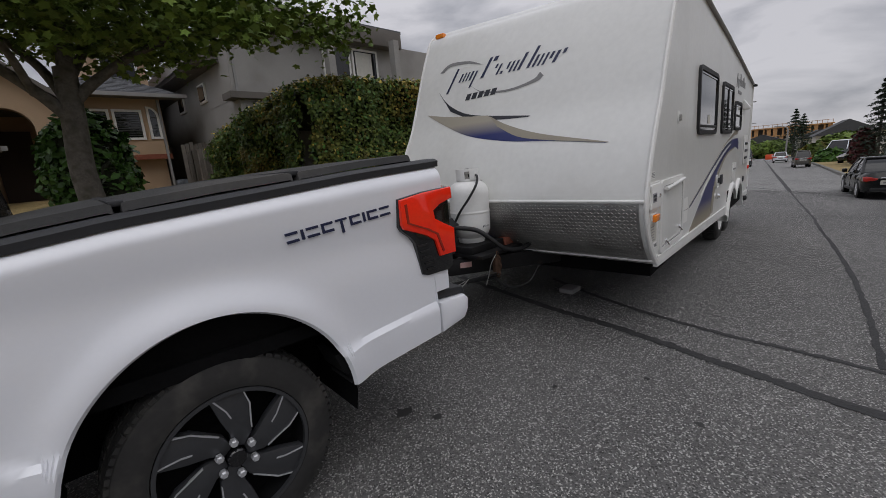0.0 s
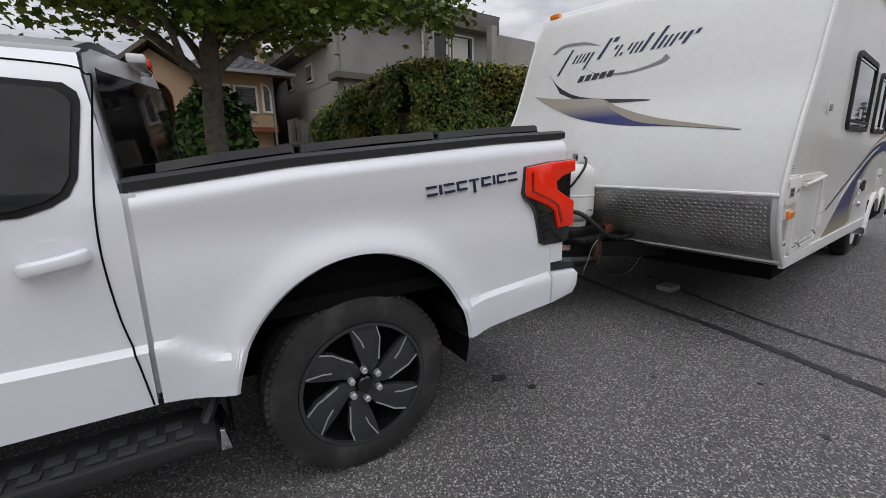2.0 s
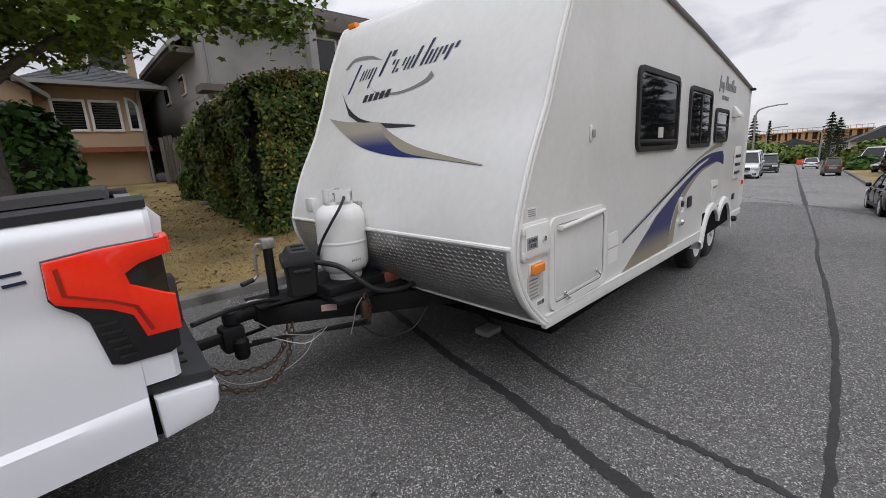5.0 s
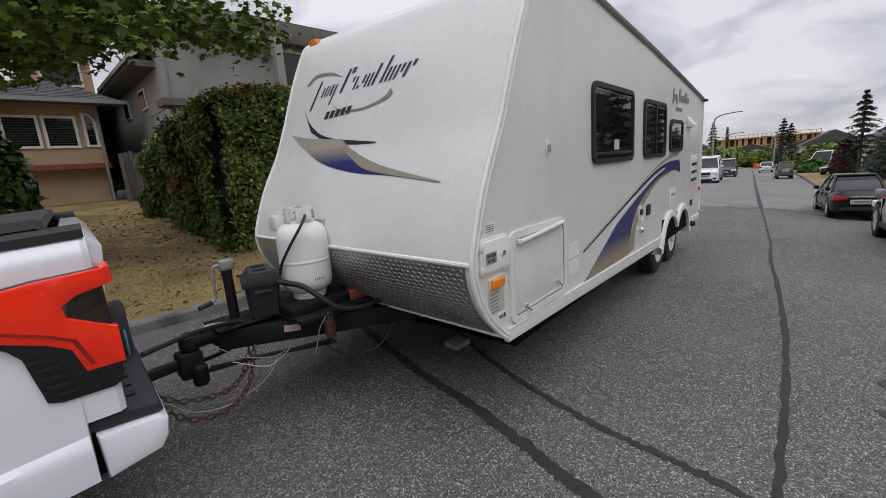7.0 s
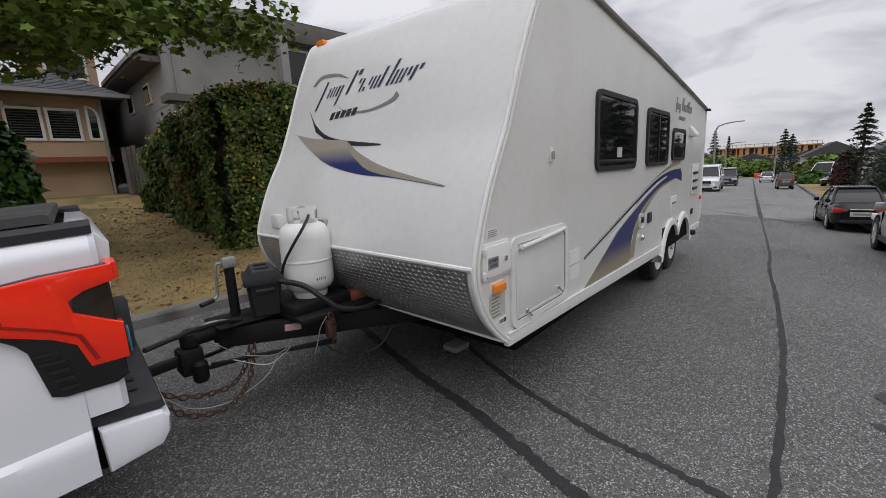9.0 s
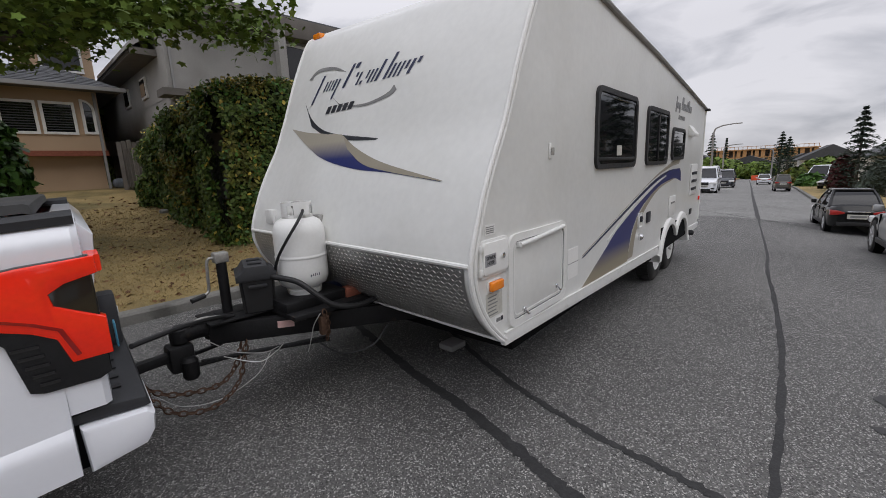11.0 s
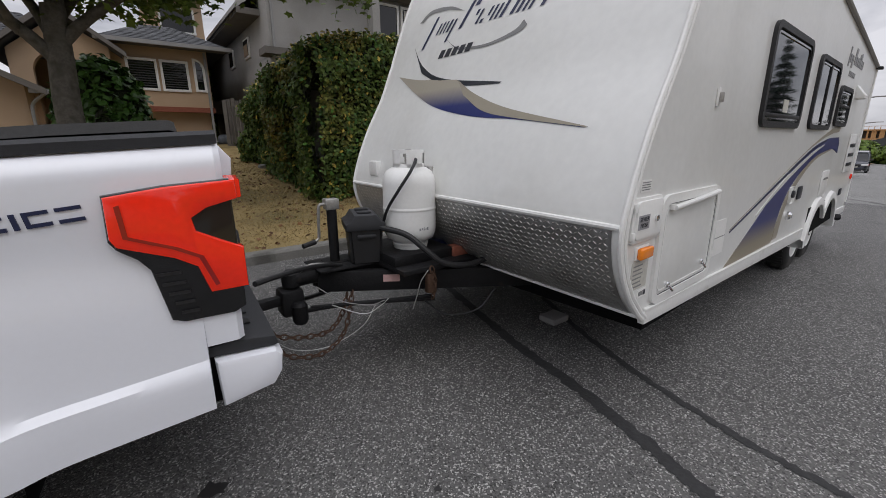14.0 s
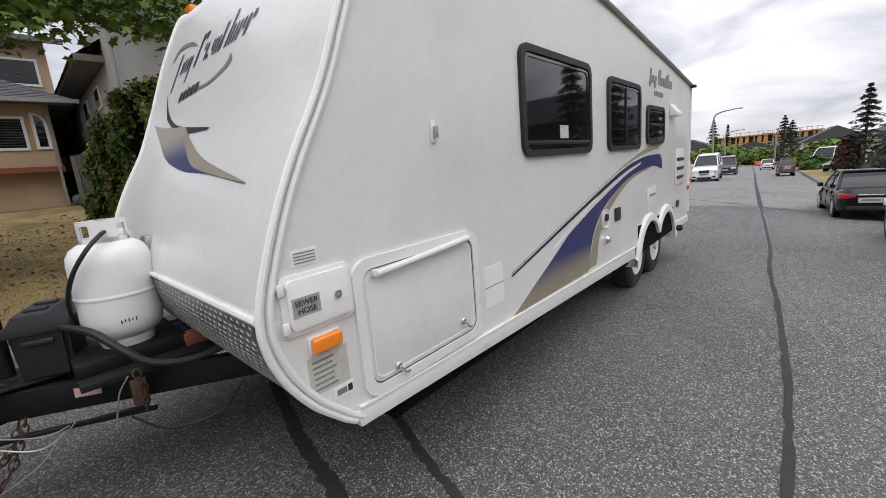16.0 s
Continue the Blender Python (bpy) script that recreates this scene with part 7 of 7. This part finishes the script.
    for z, (a, b), ww in ((belt - 0.02, base, W_ / 2 - 0.06), (belt + (H_ - belt) * 0.55, (base[0] * 0.45 + top[0] * 0.55, base[1] * 0.45 + top[1] * 0.55), W_ / 2 - 0.13), (H_ - 0.05, top, W_ / 2 - 0.22)):
        rings.append([bm.verts.new((x, y, z)) for x, y in ((a, -ww), (b, -ww), (b, ww), (a, ww))])
    for p, q in zip(rings, rings[1:]):
        for i in range(4):
            bm.faces.new((p[i], p[(i + 1) % 4], q[(i + 1) % 4], q[i]))
    bmesh.ops.recalc_face_normals(bm, faces=bm.faces[:])
    part("glasshouse", bm, M_GLASS, c, "dark car windows")
    part("roof", boxed(top[0] - 0.06, top[1] + 0.06, -(W_ / 2 - 0.20), W_ / 2 - 0.20, H_ - 0.08, H_, bevel=0.035, seg=3), paint, c)
    for y in (-1, 1):
        for xa, xb, w0 in ((base[0], top[0], 0.05), ((base[0] + base[1]) / 2 - 0.05, (top[0] + top[1]) / 2 - 0.05, 0.03), (base[1], top[1], 0.035)):
            part("pillar", tubed([(xa, y * (W_ / 2 - 0.07), belt - 0.02), ((xa + xb) / 2, y * (W_ / 2 - 0.135), (belt + H_) / 2), (xb, y * (W_ / 2 - 0.215), H_ - 0.06)], w0, n=6, k=3), paint, c)
        part("mirror", boxed(base[1] - 0.35, base[1] - 0.22, y * (W_ / 2 + 0.02), y * (W_ / 2 + 0.17), belt - 0.02, belt + 0.12, bevel=0.03), paint, c)
        part("sill", boxed(axles[0] + 0.36, axles[1] - 0.36, y * (W_ / 2 - 0.02), y * (W_ / 2 + 0.012), low, low + 0.10, bevel=0.01), M_PLASTIC, c)
    for ax in axles:
        for y in (-1, 1):
            w_ = thing("car_wheel", pose(ax, y * (W_ / 2 - 0.10), 0.32, 0, 0, 0 if y < 0 else 180), "", "")
            w_.parent = c
            for k in ("label", "category"):
                if k in w_:
                    del w_[k]
            # near-black drum stands for the shade in the wheel opening
            part("wheel_gap", lathe(bmesh.new(), [(0.38, -0.095), (0.38, 0.05)], (0, 0, 0), axis="y", n=28), M_DARK, w_)
            part("tyre", lathe(bmesh.new(), [(0.21, -0.095), (0.22, -0.115), (0.29, -0.118), (0.32, -0.095), (0.32, 0.08)], (0, 0, 0), axis="y", n=32), M_RUBBER, w_)
            part("rim", lathe(bmesh.new(), [(0.215, -0.112), (0.20, -0.105), (0.19, -0.09), (0.06, -0.10), (0.001, -0.105)], (0, 0, 0), axis="y", n=28), M_SILVER, w_)
            for k in range(5):
                bm = boxed(0.05, 0.20, -0.118, -0.10, -0.02, 0.02, bevel=0.005, m=Matrix.Rotation(2 * math.pi * k / 5, 4, "Y"))
                part("spoke", bm, M_RIMCUT, w_)
    for y in (-1, 1):
        bm = bmesh.new()
        prism(bm, [(y * W_ * 0.22, belt - 0.16), (y * W_ * 0.40, belt - 0.09), (y * W_ * 0.485, belt - 0.09), (y * W_ * 0.49, belt - 0.24), (y * W_ * 0.40, belt - 0.25), (y * W_ * 0.24, belt - 0.21)], -h - 0.005, -h + 0.22, axis="x", bevel=0.015)
        part("tail_lamp", bm, M_REDLAMP, c, "red tail lamp")
        part("head_lamp", boxed(h - 0.30, h - 0.02, y * (W_ / 2 - 0.42), y * (W_ / 2 - 0.01), belt - 0.34, belt - 0.20, bevel=0.03), M_LENS, c, "clear head lamp")
        part("fog_lamp", boxed(h - 0.08, h + 0.006, y * (W_ / 2 - 0.34), y * (W_ / 2 - 0.12), 0.40, 0.50, bevel=0.02), M_BLACKGLOSS, c)
    part("grille", boxed(h - 0.06, h + 0.012, -W_ / 2 + 0.46, W_ / 2 - 0.46, belt - 0.42, belt - 0.20, bevel=0.02), M_BLACKGLOSS, c)
    part("lower_grille", boxed(h - 0.06, h + 0.008, -W_ / 2 + 0.35, W_ / 2 - 0.35, 0.30, 0.44, bevel=0.02), M_BLACKGLOSS, c)
    part("rear_bumper_insert", boxed(-h - 0.008, -h + 0.05, -W_ / 2 + 0.2, W_ / 2 - 0.2, 0.30, 0.42, bevel=0.015), M_PLASTIC, c)
    part("trunk_strip", boxed(-h - 0.012, -h + 0.10, -W_ / 2 + 0.42, W_ / 2 - 0.42, belt - 0.16, belt - 0.125, bevel=0.008), M_CHROME, c)
    for x in (-h - 0.02, h + 0.012):
        pl = part("number_plate", boxed(x, x + 0.012, -0.26, 0.26, 0.55 if x > 0 else belt - 0.36, 0.68 if x > 0 else belt - 0.22), M_LABEL, c, "white plate with plain bars")
        part("plate_bar", boxed(x - 0.003 if x < 0 else x + 0.008, x + 0.002 if x < 0 else x + 0.016, -0.19, 0.19, 0.59 if x > 0 else belt - 0.32, 0.645 if x > 0 else belt - 0.26), M_GREYPRINT, pl)
    return c


def on_street(x, y, heading, scale=1.0):
    return Matrix.Translation((x, y, street_z(x, y))) @ pose(0, 0, 0, 0, 1.8 if abs(heading) < 90 else -1.8, 0) @ pose(0, 0, 0, 0, 0, heading) @ Matrix.Diagonal((scale, scale, scale, 1))


car("parked_sedan", on_street(12.9, -1.42, 8.0, 0.72), 4.4, 1.38, 1.42, M_BLACKPAINT, "black four-door sedan with red tail lamps parked at the kerb", "sedan")
car("parked_sedan", on_street(7.55, -2.6, 6, 0.85), 4.4, 1.7, 1.42, M_SILVER, "silver sedan parked behind the black one", "sedan")
car("parked_suv", on_street(33.6, 5.75, 187, 1.03), 4.7, 1.50, 1.72, M_PAINT, "white SUV facing up the street by the kerb", "suv")
car("parked_suv", on_street(47, 6.9, 187, 1.0), 4.6, 1.7, 1.65, M_BLUEPAINT, "dark blue SUV parked behind the white one", "suv")
car("parked_suv", on_street(37.0, 1.75, 8, 0.70), 4.3, 1.30, 1.70, M_TAUPEPAINT, "dusty taupe off-road SUV parked on the far side", "suv")
car("parked_wagon", on_street(60, 5.2, 7, 0.8), 4.5, 1.6, 1.50, M_PAINT, "white hatchback parked down the street", "suv")
car("parked_sedan", on_street(75, 6.8, 7, 0.85), 4.5, 1.6, 1.45, M_BLUEPAINT, "dark sedan parked far down the street", "sedan")
V0 = street_z(40, kerb_right(40)) + 0.12
car("parked_van", Matrix.Translation((49, -0.2, V0 - 0.3)) @ pose(0, 0, 0, 0, 0, 160), 4.2, 1.6, 1.8, M_PAINT, "white van standing in a driveway", "van")
car("parked_sedan", Matrix.Translation((40, -1.2, V0)) @ pose(0, 0, 0, 0, 0, 165), 3.6, 1.4, 1.25, M_BLUEPAINT, "dark blue car standing in a driveway", "sedan")


# ---- far end of the street ----
EYE_ = Vector((-1.7, -1.26, 1.48))


def far(ax, ay, d):
    return EYE_.x + ax * d, EYE_.y + ay * d


def conifer(name, x, y, z0, h, r, label, seed, leaf_mat, n=2600):
    rng_ = np.random.default_rng(seed)
    t = thing(name, pose(x, y, z0), label, "tree")
    bm = bmesh.new()
    tube(bm, [(0, 0, -0.3), (0, 0, h * 0.5), (0, 0, h * 0.98)], r * 0.06, n=8, k=3, r1=0.02)
    part("trunk", bm, M_BARK, t)
    u = rng_.random(n) ** 0.75
    levels = np.round(u * 16) / 16 + rng_.normal(size=n) * 0.008
    levels = np.clip(levels, 0, 0.99)
    arms = rng_.integers(0, 9, n) * (2 * math.pi / 9) + levels * 40 + rng_.normal(size=n) * 0.16
    lenf = (1 - levels) ** 0.85 * r * (0.75 + 0.35 * np.sin(arms * 3.1 + levels * 50))
    rad = lenf * rng_.random(n) ** 0.6
    zz = h * (0.08 + 0.92 * levels) - rad * 0.28 + rng_.normal(size=n) * 0.03 * h / 8
    P_ = np.c_[rad * np.cos(arms), rad * np.sin(arms), zz]
    N_ = np.c_[rng_.normal(size=(n, 2)) * 0.5, np.ones(n)]
    me = leaf_mesh("crown", P_, N_, rng_.uniform(0.5, 1.1, n) * h * 0.06, LEAF4, rng_)
    cr = mesh_thing("crown", me, leaf_mat, t)
    cr["kind"] = "stuff"
    return t


def cone_at(name, ax, ay, d, top_el, h_extra, r, label, seed, m_):
    x, y = far(ax, ay, d)
    z0 = street_z(x, y) - 0.2
    top = EYE_.z + top_el * d
    return conifer(name, x, y, z0, top - z0, r, label, seed, m_)


cone_at("spruce_tree", 0.997, 0.083, 112, 0.040, 0, 4.2, "dark green spruce standing beside the far street", 51, M_CONIFER)
cone_at("spruce_tree", 0.997, 0.072, 104, 0.030, 0, 4.2, "broad dark green spruce beside the far street", 52, M_CONIFER)
cone_at("spruce_tree", 0.983, 0.190, 125, 0.046, 0, 3.2, "dark conifer behind the street lamp", 53, M_CONIFER)
cone_at("spruce_tree", 0.987, 0.167, 118, 0.034, 0, 1.4, "slim dark conifer behind the parked cars", 54, M_CONIFER)
cone_at("spruce_tree", 1.0, -0.020, 36, 0.072, 0, 1.9, "sparse grey-green spruce in the far-side garden", 55, M_CONIFER_GREY)
cone_at("spruce_tree", 1.0, -0.060, 30, 0.045, 0, 2.0, "broad grey-green conifer in the far-side garden", 56, M_CONIFER_GREY)
for ax, ay, d, el, r, m_, lab_, sd_ in ((0.9995, -0.002, 37, -0.006, 0.55, M_PLUM, "dark red plum bush in the far garden", 61), (0.999, 0.045, 62, -0.022, 2.0, M_HEDGE, "rounded green bush beside the far street", 62), (0.98, 0.18, 105, -0.002, 5.0, M_LEAF, "broad green trees beyond the parked cars", 63),
                                     (0.99, 0.143, 128, -0.021, 4.5, M_IVY, "clipped dark green hedge at the end of the street", 64), (0.992, 0.112, 122, -0.012, 3.6, M_LEAF, "green tree at the end of the street", 65), (0.998, 0.036, 48, -0.037, 1.1, M_IVY, "low clipped hedge by the far kerb", 66), (0.996, -0.085, 33, -0.01, 2.2, M_CONIFER_GREY, "dense shrub by the far-side drive", 67), (1.0, 0.020, 70, -0.006, 2.6, M_LEAF, "bright green shrub by the far house", 68)):
    x, y = far(ax, ay, d)
    top = EYE_.z + el * d
    z0 = street_z(x, y) - 0.3
    mound("far_bush", (x, y, (top + z0) / 2), (r, r, (top - z0) / 2), 1100, lab_, sd_, m_, size=0.012 * d ** 0.9 + 0.1)


def street_lamp(ax, ay, d, top_el, arm):
    x, y = far(ax, ay, d)
    z0 = street_z(x, y)
    top = EYE_.z + top_el * d
    t = thing("street_lamp", pose(x, y, z0), "tall grey steel street lamp with curved arm", "street lamp", group="lamps along the street")
    hh = top - z0
    part("pole", tubed([(0, 0, 0), (0, 0, hh * 0.5), (0, 0, hh * 0.88), (0, -arm * 0.25, hh * 0.97), (0, -arm * 0.8, hh)], 0.13, n=8, k=5, r1=0.07), M_GUTTER, t)
    part("lamp_head", boxed(-0.14, 0.14, -arm * 1.15, -arm * 0.75, hh - 0.06, hh + 0.06, bevel=0.04), M_GUTTER, t)


street_lamp(0.982, 0.189, 66, 0.061, 2.6)
street_lamp(0.986, 0.170, 92, 0.022, 2.4)
street_lamp(0.9955, 0.094, 88, 0.012, -1.6)

cx, cy = far(0.99, 0.11, 215)
site = thing("apartment_building", pose(cx, cy, -8.2, 0, 0, 6), "unfinished timber-framed apartment building on the far hill", "building")
for lv in range(4):
    part("floor_slab", boxed(-8, 8, -17, 17, 2.6 + 3.0 * lv, 3.0 + 3.0 * lv), M_WOOD if lv > 1 else M_FARWHITE, site, smooth=False)
part("core_wall", boxed(-5, 8, -16.5, 16.5, 0, 11.5), M_FASCIA, site, smooth=False)
for lv in range(3):
    for k in range(18):
        y = -16.5 + 1.94 * k
        part("wall_panel", boxed(-7.6, -7.3, y, y + (1.25 if (k + lv) % 3 else 0.5), 3.0 + 3.0 * lv, 5.6 + 3.0 * lv), M_WOOD if lv == 2 else (M_FARWHITE if (k + lv) % 4 else M_WOOD), site, smooth=False)
for k in range(24):
    part("roof_stud", boxed(-6.8, -6.6, -16.6 + 1.42 * k, -16.45 + 1.42 * k, 12.0, 13.2), M_WOOD, site, smooth=False)
part("top_rail", boxed(-6.8, -6.6, -16.6, 16.4, 13.0, 13.15), M_WOOD, site, smooth=False)


def far_house(ax, ay, d, w_, wall_h, roof_h, m_, label):
    x, y = far(ax, ay, d)
    z0 = street_z(x, y) - 0.3
    t = thing("far_house", pose(x, y, z0, 0, 0, 6), label, "house", group="houses down the street")
    part("wall", boxed(-4, 4, -w_ / 2, w_ / 2, 0, wall_h), m_, t, smooth=False)
    bm = bmesh.new()
    prism(bm, [(-w_ / 2 - 0.5, wall_h), (0, wall_h + roof_h), (w_ / 2 + 0.5, wall_h)], -4.5, 4.5, axis="x")
    part("roof", bm, M_SHINGLE, t, smooth=False)
    for k in range(3):
        y0_ = -w_ / 2 + w_ * (k + 0.3) / 3
        f = part("window", boxed(-4.06, -3.98, y0_, y0_ + w_ * 0.13, wall_h - 1.7, wall_h - 0.5), M_WHITEFRAME, t)
        part("pane", boxed(-4.09, -4.05, y0_ + 0.08, y0_ + w_ * 0.13 - 0.08, wall_h - 1.62, wall_h - 0.58), M_GLASS, f)
    part("garage_door", boxed(-4.08, -3.98, -w_ / 2 + 0.5, -w_ / 2 + 2.9, 0.1, 2.2), M_LABEL, t)
    return t


far_house(0.992, 0.128, 140, 11, 4.2, 2.2, M_LABEL, "cream house with hipped roof at the end of the street")
far_house(0.999, 0.018, 84, 6.5, 3.6, 2.0, M_FARWHITE, "grey-roofed house with white trim on the far side")
far_house(1.0, 0.052, 115, 6, 4.0, 1.6, M_LABEL, "pale house half hidden by trees")
far_house(0.996, -0.09, 62, 8, 3.4, 2.0, M_LABEL, "pale house behind the far-side garden")
far_house(0.975, 0.225, 110, 10, 4.5, 2.2, M_FARWHITE, "white house behind trees down the street")
x, y = far(0.9935, 0.117, 98)
bar = single("road_barrier", boxed(x - 0.2, x + 0.2, y - 0.6, y + 0.6, street_z(x, y), street_z(x, y) + 0.9, bevel=0.05), M_CONE, "orange plastic barrier at the end of the street", "barrier")


# ---- across the street, seen mirrored in the windows and paint ----
def facing_house(x, y, w_, d_, wall_h, roof_h, m_, label):
    t = thing("house_across", pose(x, y, street_z(x, kerb_right(x)) + 0.05), label, "house", group="houses across the street")
    part("wall", boxed(-w_ / 2, w_ / 2, -d_, 0, 0, wall_h), m_, t, smooth=False)
    bm = bmesh.new()
    prism(bm, [(-w_ / 2 - 0.6, wall_h), (-w_ / 6, wall_h + roof_h), (w_ / 6, wall_h + roof_h), (w_ / 2 + 0.6, wall_h)], -d_ - 0.5, 0.6)
    part("roof", bm, M_SHINGLE, t, smooth=False)
    for k in range(3):
        x0 = -w_ / 2 + w_ * (k + 0.25) / 3
        f = part("window", boxed(x0, x0 + w_ * 0.17, -0.02, 0.06, wall_h - 1.9, wall_h - 0.6, bevel=0.01), M_WHITEFRAME, t)
        part("pane", boxed(x0 + 0.08, x0 + w_ * 0.17 - 0.08, 0.05, 0.075, wall_h - 1.82, wall_h - 0.68), M_GLASS, f)
    gd_ = part("garage_door", boxed(-w_ / 2 + 0.6, -w_ / 2 + 3.2, -0.02, 0.05, 0, 2.1), M_LABEL, t)
    for k in range(4):
        part("door_panel", boxed(-w_ / 2 + 0.7, -w_ / 2 + 3.1, 0.045, 0.065, 0.1 + 0.5 * k, 0.5 + 0.5 * k, bevel=0.008), M_LABEL, gd_)


facing_house(-9.0, -20.5, 10, 9, 4.6, 1.9, M_GREYSTUCCO, "grey stucco house across the street")
facing_house(3.5, -20.0, 10, 9, 5.0, 2.1, M_TANSTUCCO, "tan stucco house across the street")
facing_house(16.5, -13.5, 10, 9, 4.6, 2.2, M_BRICKRED, "red brick house across the street")
# dark houses out of view, placed so the trailer windows mirror less sky
facing_house(35.0, -10.0, 11, 9, 5.0, 2.4, M_BROWNDOOR, "dark brown two-storey house across the street")
facing_house(51.0, -9.0, 12, 9, 5.2, 2.6, M_FASCIA, "dark grey-brown house further along across the street")
conifer("spruce_tree", 12.5, -6.6, 0.0, 6.5, 1.6, "dark green spruce in a garden across the street", 71, M_CONIFER)
conifer("spruce_tree", 22.5, -7.2, -0.5, 8.0, 1.9, "tall dark spruce in a garden across the street", 72, M_CONIFER)
# tall spruces added out of view to darken the same window reflections
conifer("spruce_tree", 28.5, -6.6, -1.2, 9.5, 2.2, "broad dark spruce before the brown house across the street", 77, M_CONIFER)
conifer("spruce_tree", 43.0, -6.5, -1.6, 10.5, 2.4, "tall spruce between the houses across the street", 78, M_CONIFER)
mound("garden_bush", (9.3, -6.8, 0.9), (1.6, 0.9, 1.1), 1500, "dense dark bush across the street", 74, M_HEDGE, 0.16)
mound("garden_bush", (17.5, -7.4, 0.8), (2.4, 0.9, 1.2), 1800, "broad dark bush across the street", 75, M_HEDGE, 0.16)
